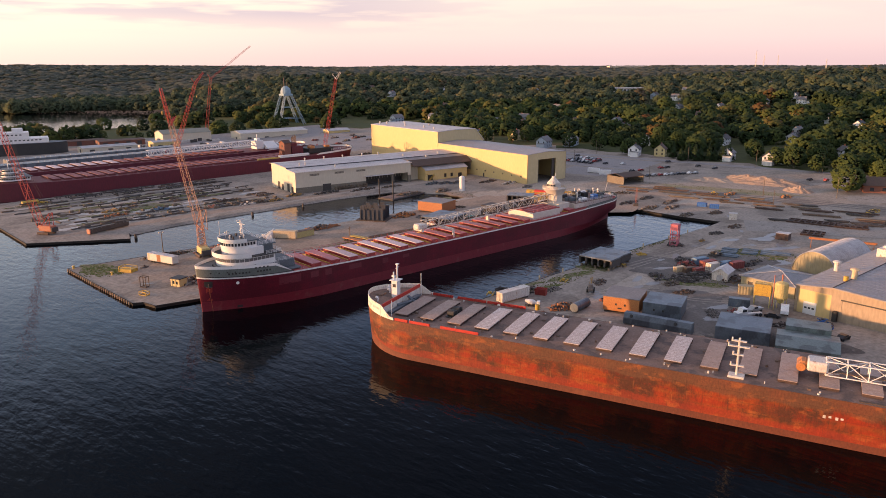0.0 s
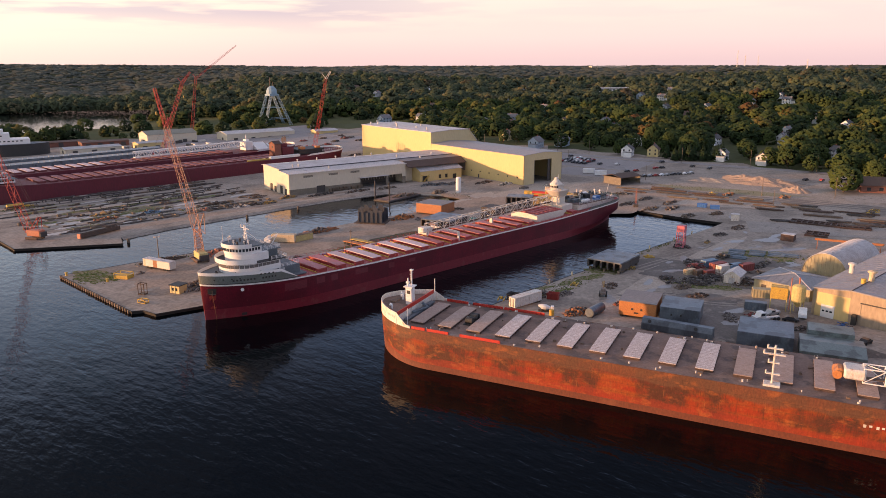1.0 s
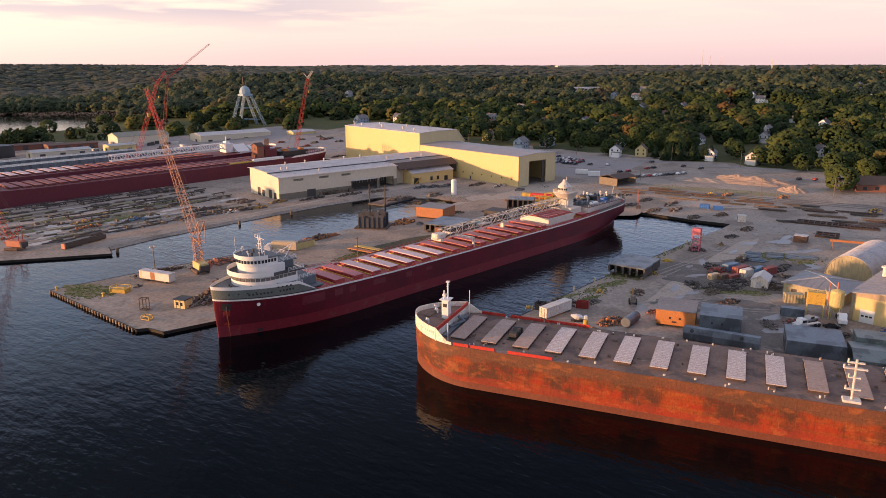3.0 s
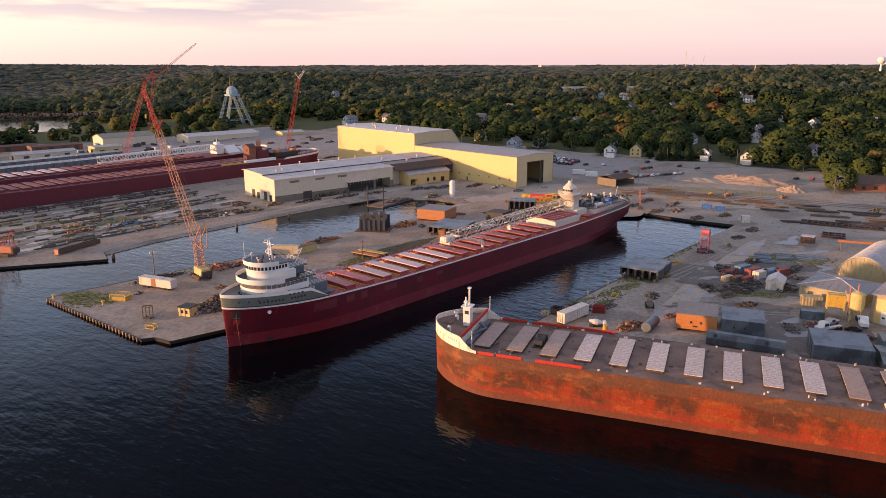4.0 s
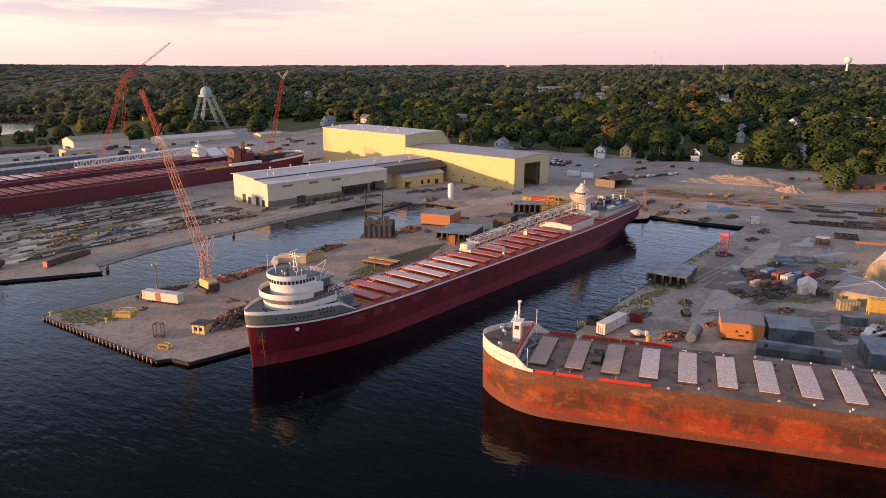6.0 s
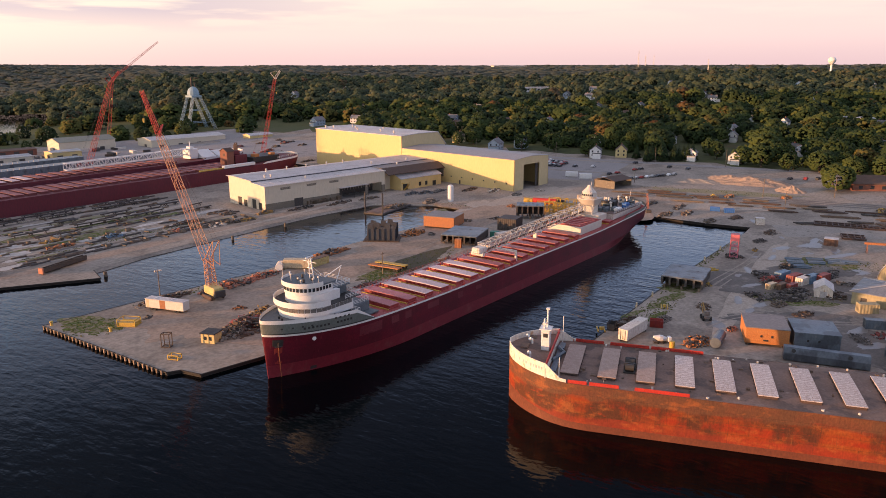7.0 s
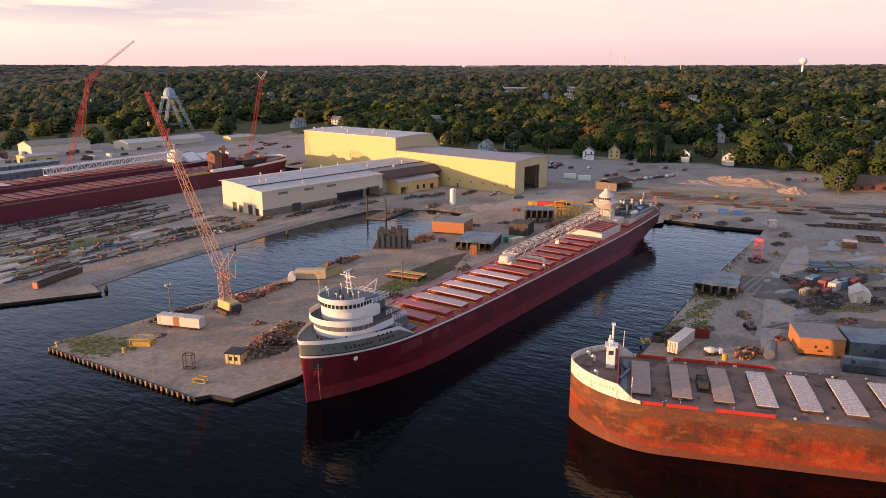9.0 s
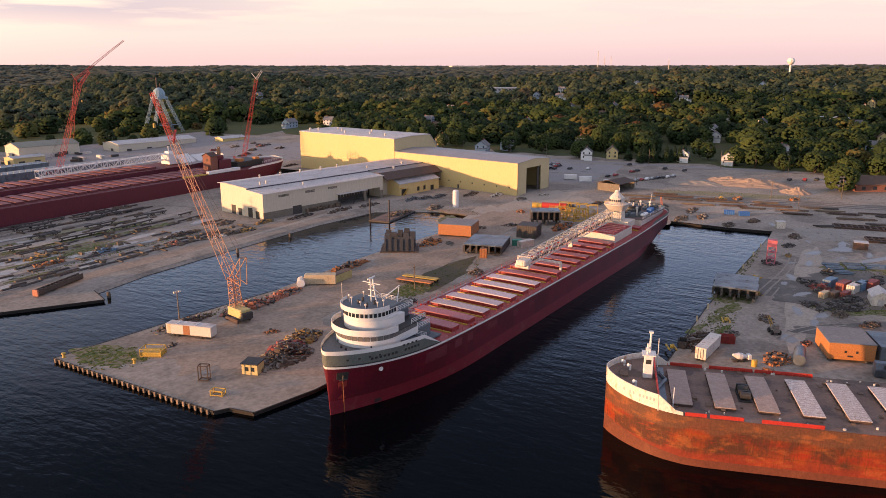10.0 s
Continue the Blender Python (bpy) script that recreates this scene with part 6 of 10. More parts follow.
plain_shed(287, 672, -6, 46, 24, 11, 14, "siding_tan", "roof_green", "tan gabled shed with olive roof", doors=2)
plain_shed(349, 640, -8, 70, 26, 9.5, 11.5, "siding_tan", "roof_white", "long low cream shed with pale roof", doors=4)
plain_shed(430, 610, -8, 24, 12, 9, 10.5, "siding_yellow", "roof_white", "yellow flat-roofed site building")
plain_shed(205, 640, -4, 44, 16, 7, 8.2, "siding_tan", "roof_grey", "low tan workshop with grey roof", doors=3)
plain_shed(262, 634, -4, 22, 14, 8.0, 9.0, "siding_yellow", "roof_grey", "low yellow workshop beside sheds")
plain_shed(236, 690, -6, 40, 14, 6.5, 7.5, "brick_red", "roof_brown", "long low red-brown store", doors=4)
plain_shed(190, 720, -6, 60, 12, 6, 7, "brick_red", "roof_brown", "dark red long store", doors=4)

# east yard buildings
def hipless_shed(x, y, ang, lx, ly, z1, ridge, label, wallm, roofm, openings=()):
    sh = thing("workshop", label, "shed", pose(x, y, 0, 0, 0, ang))
    bm = B()
    wall_with_openings(bm, lx, 1.6, z1, list(openings))
    box(bm, 0, lx, ly - 0.3, ly, 1.6, z1); box(bm, 0, 0.3, 0, ly, 1.6, z1); box(bm, lx - 0.3, lx, 0, ly, 1.6, z1)
    extrude_profile(bm, [(0, z1), (ly / 2, ridge - 0.2), (ly, z1)], 0.0, 0.3)
    extrude_profile(bm, [(0, z1), (ly / 2, ridge - 0.2), (ly, z1)], lx - 0.3, lx)
    part("wall", bm, wallm, sh)
    bm = B(); slab_roof(bm, [(-0.6, z1 - 0.1), (ly / 2, ridge), (ly + 0.6, z1 - 0.1)], -0.6, lx + 0.6); part("roof", bm, roofm, sh)
    bm = B()
    n = int(lx / 2.4)
    for k in range(n + 1):
        x0 = -0.5 + (lx + 1.0) * k / n
        for s_, (ya, za), (yb, zb) in ((0, (-0.6, z1 - 0.1), (ly / 2, ridge)), (1, (ly / 2, ridge), (ly + 0.6, z1 - 0.1))):
            rod(bm, (x0, ya, za + 0.05), (x0, yb, zb + 0.05), 0.06, 4)
    part("roof_seam", bm, roofm, sh)
    return sh


# dull yellow workshop under a low pyramid roof
ws = thing("workshop", "dull yellow workshop with low grey hipped roof", "shed", pose(231.6, 98.4, 0, 0, 0, -95))
bm = B(); wall_with_openings(bm, 18, 1.6, 5.6, [(2.5, 4.2, 1.6, 4.0)]); box(bm, 0, 18, 17.7, 18, 1.6, 5.6); box(bm, 0, 0.3, 0.3, 17.7, 1.6, 5.6); box(bm, 17.7, 18, 0.3, 17.7, 1.6, 5.6); part("wall", bm, "siding_dull", ws)
bm = B(); box(bm, 2.5, 4.2, 0.12, 0.22, 1.6, 4.0); part("door", bm, "dark_steel", ws)
bm = B()
rim = [(-0.6, -0.6), (18.6, -0.6), (18.6, 18.6), (-0.6, 18.6)]
lo, hi = [bm.verts.new((x, y, 5.45)) for x, y in rim], [bm.verts.new((x, y, 5.65)) for x, y in rim]
apex = bm.verts.new((9, 9, 7.3))
bm.faces.new(lo[::-1])
for k in range(4):
    bm.faces.new((lo[k], lo[(k + 1) % 4], hi[(k + 1) % 4], hi[k]))
    bm.faces.new((hi[k], hi[(k + 1) % 4], apex))
wr = part("roof", bm, "roof_blue", ws, "blue-grey metal roof")
for x, y in rim:
    bm = B(); rod(bm, (x, y, 5.68), (9, 9, 7.33), 0.14, 4); part("hip_cap", bm, "roof_white", wr)
for k in range(1, 9):
    for a, b in (((-0.6 + 2.13 * k, -0.6), (9, 9)), ((-0.6, -0.6 + 2.13 * k), (9, 9))):
        t = 1 - abs(k - 4.5) / 4.5
        bm = B(); rod(bm, (a[0], a[1], 5.68), (a[0] + (0 if a[1] < 0 else 9.6 * t), a[1] + (9.6 * t if a[1] < 0 else 0), 5.68 + 1.65 * t), 0.05, 4); part("roof_seam", bm, "roof_blue", wr)

# broad repair hall: low ridge running back from the front
main = thing("repair_hall", "large peach-yellow repair hall with broad grey roof", "industrial building", pose(218.9, 76.3, 0, 0, 0, -93.5))
FL, FD, FE = 92.0, 66.0, 9.9
bm = B()
wall_with_openings(bm, FL, 1.6, FE, [(0.8, 10.2, 1.6, 8.9), (13.2, 40, 1.6, 7.9), (46, 58, 1.6, 7.6)])
part("front_wall", bm, "siding_peach_shade", main)
bm = B(); box(bm, 0, 0.3, 0.3, FD, 1.6, FE); box(bm, FL - 0.3, FL, 0.3, FD, 1.6, FE); box(bm, 0.3, FL - 0.3, FD - 0.3, FD, 1.6, FE); part("side_wall", bm, "siding_dull", main)
bm = B()
line = [(-0.6, FE), (10.5, 11.3), (36, 10.2), (64, 11.3), (FL + 0.6, FE)]
extrude_profile(bm, [(-x, z + 0.05) for x, z in line] + [(-x, z - 0.2) for x, z in reversed(line)], -0.7, FD + 0.6, m=SIDE)
mr_ = part("roof", bm, "roof_hall", main, "brown-grey metal roof")
for y0 in (0.0, FD - 0.3):
    bm = B()
    lo_ = [(0, FE - 0.02), (FL, FE - 0.02)]
    ring_ = [(x, z - 0.18) for x, z in reversed(line[1:-1])]
    a_ = [bm.verts.new((x, y0, z)) for x, z in lo_ + ring_]
    b_ = [bm.verts.new((x, y0 + 0.3, z)) for x, z in lo_ + ring_]
    bm.faces.new(a_); bm.faces.new(b_[::-1])
    for k in range(len(a_)):
        bm.faces.new((a_[k], a_[(k + 1) % len(a_)], b_[(k + 1) % len(a_)], b_[k]))
    part("gable", bm, "siding_peach_shade", main)
bm = B(); rod(bm, (10.5, -0.6, 11.4), (10.5, FD, 11.4), 0.16, 5); part("ridge_cap", bm, "dark_steel", mr_)
for k in range(22):
    y = -0.4 + 3.1 * k
    bm = B(); rod(bm, (-0.5, y, FE + 0.1), (10.5, y, 11.38), 0.035, 4); part("roof_seam", bm, "roof_brownish", mr_)
    bm = B(); rod(bm, (10.5, y, 11.38), (36, y, 10.28), 0.035, 4); part("roof_seam", bm, "roof_brownish", mr_)
bm = B(); box(bm, 0.8, 10.2, 0.12, 0.25, 1.6, 8.9); part("panel_wall", bm, "siding_yellow", main, "yellow panelled bay")
bm = B(); box(bm, 2.6, 6.3, -0.02, 0.1, 1.6, 5.4); rd = part("roller_door", bm, "white", main, "white sectional door with dark panes")
for k in range(3):
    bm = B(); box(bm, 3.0 + 1.05 * k, 3.7 + 1.05 * k, -0.08, 0.0, 3.3, 3.8); part("pane", bm, "glass", rd)
bm = B(); box(bm, 13.2, 40, 0.1, 0.25, 1.6, 7.9); part("sliding_door", bm, "siding_peach_shade", main, "wide peach sliding door")
bm = B(); box(bm, 12.9, 40.3, -0.12, 0.0, 7.9, 8.25); part("door_track", bm, "dark_steel", main)
bm = B(); box(bm, 11.4, 12.6, -1.4, -0.1, 1.6, 4.6); part("dark_box", bm, "black", main)
for x, y, r, h, mt in ((2.6, 21.5, 0.75, 2.6, "offwhite"), (10.8, 13.5, 0.8, 3.4, "offcream"), (9.9, 9.8, 0.7, 2.0, "yellow")):
    bm = B(); lathe(bm, [(r, 0), (r, h), (r * 1.7, h + 0.1), (r * 1.6, h + 0.5), (r * 0.4, h + 0.8)] if mt != "yellow" else [(r, 0), (r, h), (r * 0.9, h + 0.1)], 12, (x, y), 10.6); part("roof_vent", bm, mt, main)
bm = B(); box(bm, 4.0, 8.2, 50, 56, 10.4, 13.4, bevel=0.15); box(bm, 5.2, 7.0, 52, 54, 13.4, 14.2, bevel=0.1); part("roof_unit", bm, "offwhite", main, "white roof ventilation unit")
# quonset hut
q = thing("quonset_hut", "ribbed grey arched metal hut", "shed", pose(265.0, 94.7, 0, 0, 0, -4))
R = 7.7
bm = B()
n = 18
arc = [(R + R * math.cos(math.pi * (1 - k / n)) - 2 * R, 1.6 + 8.0 * math.sin(math.pi * k / n)) for k in range(n + 1)]
slab_roof(bm, arc, 0, 32, 0.2)
part("shell", bm, "roof_grey", q)
for j in range(24):
    x = 32 * j / 23
    bm = B()
    for (ya, za), (yb, zb) in zip(arc, arc[1:]):
        rod(bm, (x, ya, za), (x, yb, zb), 0.1, 3, caps=False)
    part("shell_rib", bm, "roof_grey", q)
bm = B(); extrude_profile(bm, arc, 0.3, 0.5); part("end_wall", bm, "siding_dull", q, "tan ribbed end wall")
bm = B()
for k in range(1, 18):
    y, zt = arc[k]
    box(bm, 0.2, 0.3, y - 0.08, y + 0.08, 1.6, zt - 0.2)
part("end_rib", bm, "siding_dull", q)

# ---- cranes ----
def lattice_crane(x, y, foot, tip, w, paint, body, label, jib=None, heading=0.0, mast_to=None, z=1.6, jib_paint=None, top_from=None):
    """A crawler crane: tracks, house, lattice boom and stays."""
    cr = thing("crawler_crane", label, "crane", pose(x, y, z, 0, 0, heading), group="shipyard cranes")
    inv = cr.matrix_basis.inverted()
    tip, foot = inv @ Vector(tip), Vector(foot)
    for sy in (-1, 1):
        bm = B()
        box(bm, -3.2, 3.2, sy * 2.0 - 0.4, sy * 2.0 + 0.4, 0.0, 1.1, bevel=0.3)
        part("track", bm, "rusty_dark", cr)
    bm = B(); box(bm, -4.2, 2.6, -1.7, 1.7, 1.4, 4.0, bevel=0.25); box(bm, 0.9, 2.7, -2.4, -1.5, 1.4, 3.8, bevel=0.2); hs = part("machine_house", bm, body, cr)
    bm = B(); box(bm, 1.6, 2.72, -2.43, -1.6, 2.5, 3.6); part("cab_window", bm, "glass", hs)
    bm = B(); box(bm, -5.0, -4.0, -1.8, 1.8, 1.2, 3.2, bevel=0.15); part("counterweight", bm, "dark_steel", cr)
    if mast_to:
        mast_to = Vector(mast_to)
        bm = B(); truss(bm, (0.4, 0, 3.6), mast_to, 2.6, 2.0, 8, 0.15, up=(0, 1, 0)); part("tower", bm, paint, cr)
        foot = mast_to
    d = (tip - foot).normalized()
    n = int((tip - foot).length / (w * 0.95))
    side = (0, 0, 1) if abs(d.z) < 0.9 else (0, 1, 0)
    if top_from:
        knee = foot.lerp(tip, top_from)
        bm = B(); truss(bm, foot, knee, w, w * 0.62, int(n * 0.75 * top_from), 0.10, up=side, rb=0.055); part("boom", bm, paint, cr)
        bm = B(); truss(bm, knee, tip, w * 0.5, w * 0.34, int(n * (1 - top_from) * 1.4), 0.09, up=side, rb=0.055); part("tip_section", bm, "crane_dark", cr, "red upper boom section")
        fork = Vector((d.y, -d.x, 0)).normalized()
        for e_ in (2.0, 3.4):
            bm = B(); rod(bm, knee, knee + Vector((d.x, d.y, 0)) * e_ * 2 + Vector((0, 0, 3.2)) + fork * e_, 0.22, 6); part("jib_strut", bm, "crane_dark", cr)
    else:
        bm = B(); truss(bm, foot, tip, w, w * 0.62, int(n * 0.75), 0.10, up=side, rb=0.055); part("boom", bm, paint, cr)
    back = Vector((-d.x, -d.y, 0)).normalized()
    apex = foot + back * 5.5 + Vector((0, 0, 6.5))
    bm = B()
    for s_ in (-1, 1):
        off = back.cross(Vector((0, 0, 1))) * s_ * 1.1
        rod(bm, foot + off, apex + off, 0.16, 6); rod(bm, foot + back * 5.0 + off - Vector((0, 0, 1.5)), apex + off, 0.14, 6); rod(bm, foot + off, foot + back * 5.0 + off - Vector((0, 0, 1.5)), 0.12, 6)
    rod(bm, apex - back.cross(Vector((0, 0, 1))) * 1.1, apex + back.cross(Vector((0, 0, 1))) * 1.1, 0.16, 6)
    part("gantry", bm, paint, cr)
    bm = B()
    for s_ in (-1, 1):
        off = back.cross(Vector((0, 0, 1))) * s_ * 0.7
        rod(bm, apex + off, tip + off * 0.3, 0.035, 4, caps=False)
    rod(bm, tip, tip + Vector((0.4, 0, -9)), 0.03, 4)
    part("stay_wire", bm, "dark_steel", cr)
    if jib is not None:
        jib = inv @ Vector(jib)
        bm = B(); truss(bm, tip, jib, w * 0.6, w * 0.35, int((jib - tip).length / 1.6), 0.1, up=(0, 0, 1), rb=0.06); part("jib", bm, jib_paint or paint, cr)
        strut = tip + back * 3 + Vector((0, 0, 4))
        bm = B(); rod(bm, tip, strut, 0.18, 6); rod(bm, strut, jib, 0.035, 4); part("jib_strut", bm, jib_paint or paint, cr)
    bm = B(); box(bm, tip.x + 0.1, tip.x + 0.7, tip.y - 0.3, tip.y + 0.3, tip.z - 10.4, tip.z - 9.0, bevel=0.1); part("hook_block", bm, "yellow", cr)
    return cr


lattice_crane(122.3, 262.5, (1.5, 0, 3.2), (126.3, 296.6, 64.6), 2.6, "crane_tan", "yellow_pale", "orange-red lattice crane with yellow house on the pier", heading=80, mast_to=(1.4, 0, 12.5), top_from=0.72)
lattice_crane(91.0, 347.5, (2.0, 0, 3.0), (80, 366, 60), 2.4, "crane_dark", "crane_red", "deep red crawler crane on the north quay", heading=120)
lattice_crane(338.0, 490.0, (1.0, 0, 3.0), (345.0, 477.5, 62.5), 2.6, "crane_dark", "crane_dark", "deep red crane behind berthed freighters", jib=(347.5, 474.5, 68.0), heading=-60, jib_paint="offwhite")
lattice_crane(237.0, 543.5, (1.5, 0, 3.0), (261.3, 544.4, 59.6), 2.8, "crane_dark", "crane_dark", "deep red leaning crane beyond the berth", jib=(268.0, 543.0, 68.0), heading=0)
lattice_crane(333.0, 681.0, (1.0, 0, 3.0), (338.0, 670.0, 60.5), 2.8, "crane_dark", "crane_dark", "tall red crane with long luffing jib", jib=(373.1, 653.0, 90.8), heading=-30)

# pale blue gantry legs standing in the distance
gan = thing("gantry_crane", "pale blue four-legged lattice gantry tower", "crane", pose(447, 712, 3.5, 0, 0, -6), group="shipyard cranes")
tops = [(-3.5, 5), (-3.5, -5), (3.5, 5), (3.5, -5)]
feet = [(-15, 9), (-15, -9), (19, 9), (19, -9)]
for (tx, ty), (fx, fy) in zip(tops, feet):
    bm = B(); truss(bm, (fx, fy, 0), (tx, ty, 38), 2.4, 1.8, 9, 0.2, up=(0, 1, 0), rb=0.11); part("leg", bm, "crane_blue", gan)
bm = B(); box(bm, -5.5, 5.5, -6.2, 6.2, 36.5, 38.5, bevel=0.3); lathe(bm, [(5.6, 0), (5.8, 1.6), (5.4, 4.0), (4.2, 6.4), (2.2, 8.0), (0.4, 8.6)], 12, (0, 0), 38.5); part("head", bm, "crane_blue", gan, "pale blue rounded head")
for z_ in (12, 24):
    t_ = z_ / 38
    for sy in (-1, 1):
        bm = B(); rod(bm, (-15 + 11.5 * t_, sy * (9 - 4 * t_), z_), (19 - 15.5 * t_, sy * (9 - 4 * t_), z_), 0.3, 4); part("brace", bm, "crane_blue", gan)
bm = B(); rod(bm, (-1.5, 0, 47), (-1.5, 0, 56), 0.5, 6); rod(bm, (2, 0, 47), (2, 0, 51), 0.4, 6); part("top_mast", bm, "scrap", gan)


# ---- yard vehicles, boxes and stacks ----
def container(x, y, ang, lx, ly, h, material, label, z=None, legs=0.0, roof=None, name="shipping_container", cat="container", plain=False):
    z = ground_z(x, y) if z is None else z
    c = thing(name, label, cat, pose(x, y, z, 0, 0, ang))
    bm = B()
    outline = []
    for (ax, ay), (bx, by), (ox, oy) in (((0, 0), (lx, 0), (0, 0.06)), ((lx, 0), (lx, ly), (-0.06, 0)), ((lx, ly), (0, ly), (0, -0.06)), ((0, ly), (0, 0), (0.06, 0))):
        n = max(2, int(math.hypot(bx - ax, by - ay) / 0.9))
        for k in range(n):
            for f, d_ in ((k / n, 0), ((k + 0.4) / n, 0), ((k + 0.55) / n, 1), ((k + 0.9) / n, 1)):
                outline.append((ax + (bx - ax) * f + ox * d_, ay + (by - ay) * f + oy * d_))
    if plain:
        box(bm, 0, lx, 0, ly, legs, legs + h, bevel=0.08)
    else:
        prism(bm, outline, legs, legs + h)
    part("body", bm, material, c)
    bm = B()
    for yy in (ly * 0.25, ly * 0.5, ly * 0.75):
        rod(bm, (-0.05, yy, legs + 0.2), (-0.05, yy, legs + h - 0.2), 0.04, 4)
    part("door_bar", bm, "dark_steel", c)
    if roof:
        bm = B(); box(bm, -0.1, lx + 0.1, -0.1, ly + 0.1, legs + h, legs + h + 0.12); part("roof", bm, roof, c)
    if legs:
        bm = B()
        for xx in (0.6, lx - 0.6):
            for yy in (0.3, ly - 0.3):
                rod(bm, (xx, yy, 0), (xx, yy, legs), 0.15, 6)
        part("leg", bm, "dark_steel", c)
    return c


def vehicle(x, y, ang, kind, paint, label, z=None):
    z = ground_z(x, y) if z is None else z
    v = thing("car" if kind == "car" else "truck", label, "car" if kind == "car" else "truck", pose(x, y, z + 0.04, 0, 0, ang))
    bm = B()
    if kind == "car":
        extrude_profile(bm, [(-2.2, 0.35), (-2.25, 0.8), (-1.3, 0.95), (-0.7, 1.45), (0.9, 1.48), (1.6, 1.0), (2.25, 0.9), (2.25, 0.35)], -0.9, 0.9)
    elif kind == "pickup":
        extrude_profile(bm, [(-2.8, 0.45), (-2.8, 1.1), (-0.6, 1.1), (-0.5, 1.8), (0.9, 1.82), (1.5, 1.15), (2.7, 1.05), (2.7, 0.45)], -0.95, 0.95)
    else:
        extrude_profile(bm, [(1.6, 0.6), (1.6, 2.9), (3.2, 2.9), (3.6, 1.8), (4.8, 1.6), (4.8, 0.6)], -1.1, 1.1); box(bm, -0.5, 0.5, -3.8, 1.6, 0.7, 1.1)
    part("body", bm, paint, v)
    bm = B()
    if kind == "car":
        box(bm, -0.92, 0.92, -0.75, 0.9, 1.02, 1.36)
    elif kind == "pickup":
        box(bm, -0.97, 0.97, -0.4, 1.0, 1.2, 1.68)
    else:
        box(bm, -1.12, 1.12, 1.9, 3.3, 1.9, 2.6)
    part("window", bm, "glass", v)
    xs = (-1.4, 1.4) if kind == "car" else (-1.7, 1.75) if kind == "pickup" else (-3.0, -1.7, 3.8)
    for yy in xs:
        for sx in (-1, 1):
            bm = B(); r = 0.36 if kind != "lorry" else 0.52; rod(bm, (sx * 0.72, yy, r), (sx * 0.98, yy, r), r, 12); part("wheel", bm, "tyre", v)
    return v


def heap(name, x, y, rx, ry, h, n, label, seed, material="scrap", cat="scrap heap", big=1.0, z=None, ang=0.0):
    """A disorderly heap of bars, plates and drums: one heap."""
    r_ = random.Random(seed)
    z = ground_z(x, y) if z is None else z
    t = thing(name, label, cat, pose(x, y, z, 0, 0, ang), kind="stuff")
    for mt, share in ((material, 0.55), ("dark_steel", 0.25), ("scrap2", 0.2)):
        bm = B()
        for k in range(int(n * share * 1.5)):
            a, q = r_.uniform(0, 6.28), math.sqrt(r_.random())
            cx, cy = math.cos(a) * q * rx, math.sin(a) * q * ry
            cz = h * (1 - q) * r_.uniform(0.3, 1.0)
            e = Euler((r_.uniform(-0.3, 0.3), r_.uniform(-0.3, 0.3), r_.uniform(0, 3.14)))
            m = Matrix.Translation((cx, cy, cz)) @ e.to_matrix().to_4x4()
            if r_.random() < 0.45:
                l = r_.uniform(0.5, 1.9) * big
                box(bm, -l, l, -0.15 * big, 0.15 * big, -0.05, 0.25 * big, m)
            elif r_.random() < 0.6:
                l = r_.uniform(0.25, 0.95) * big
                box(bm, -l, l, -l * 0.6, l * 0.6, -0.1, r_.uniform(0.1, 0.9) * big, m)
            else:
                rod(bm, m @ Vector((-0.6 * big, 0, 0.2)), m @ Vector((0.6 * big, 0, 0.2)), 0.24 * big, 8)
        part("pieces", bm, mt, t)
    return t


def beam_stack(x, y, ang, n, length, material, label, seed):
    """Long beams laid side by side on two sleepers."""
    r_ = random.Random(seed)
    t = thing("beam_stack", label, "steel beams", pose(x, y, ground_z(x, y), 0, 0, ang))
    for xx in (-length * 0.3, length * 0.3):
        bm = B(); box(bm, xx - 0.15, xx + 0.15, -0.3, n * 0.55, -0.1, 0.25); part("sleeper", bm, "wood", t)
    for k in range(n):
        l_, o_ = length * r_.uniform(0.7, 1.0) / 2, r_.uniform(-1.0, 1.0)
        bm = B(); box(bm, o_ - l_, o_ + l_, 0.55 * k, 0.55 * k + 0.36, 0.25, 0.62 + r_.uniform(0, 0.2)); part("beam", bm, material, t)
    return t


def blob_points(r_, rx, ry, n=72, rough=0.7):
    rough *= min(1.0, 0.35 + ry / rx)
    ph = [r_.uniform(0, 6.28) for _ in range(6)]
    out = []
    for k in range(n):
        a = 2 * math.pi * k / n
        f = 1 + rough * sum(math.sin((1, 2, 3, 5, 8, 13)[j] * a + ph[j]) / (j + 1.6) for j in range(6)) * 0.6
        out.append((math.cos(a) * rx * f, math.sin(a) * ry * f))
    return out


laid = []


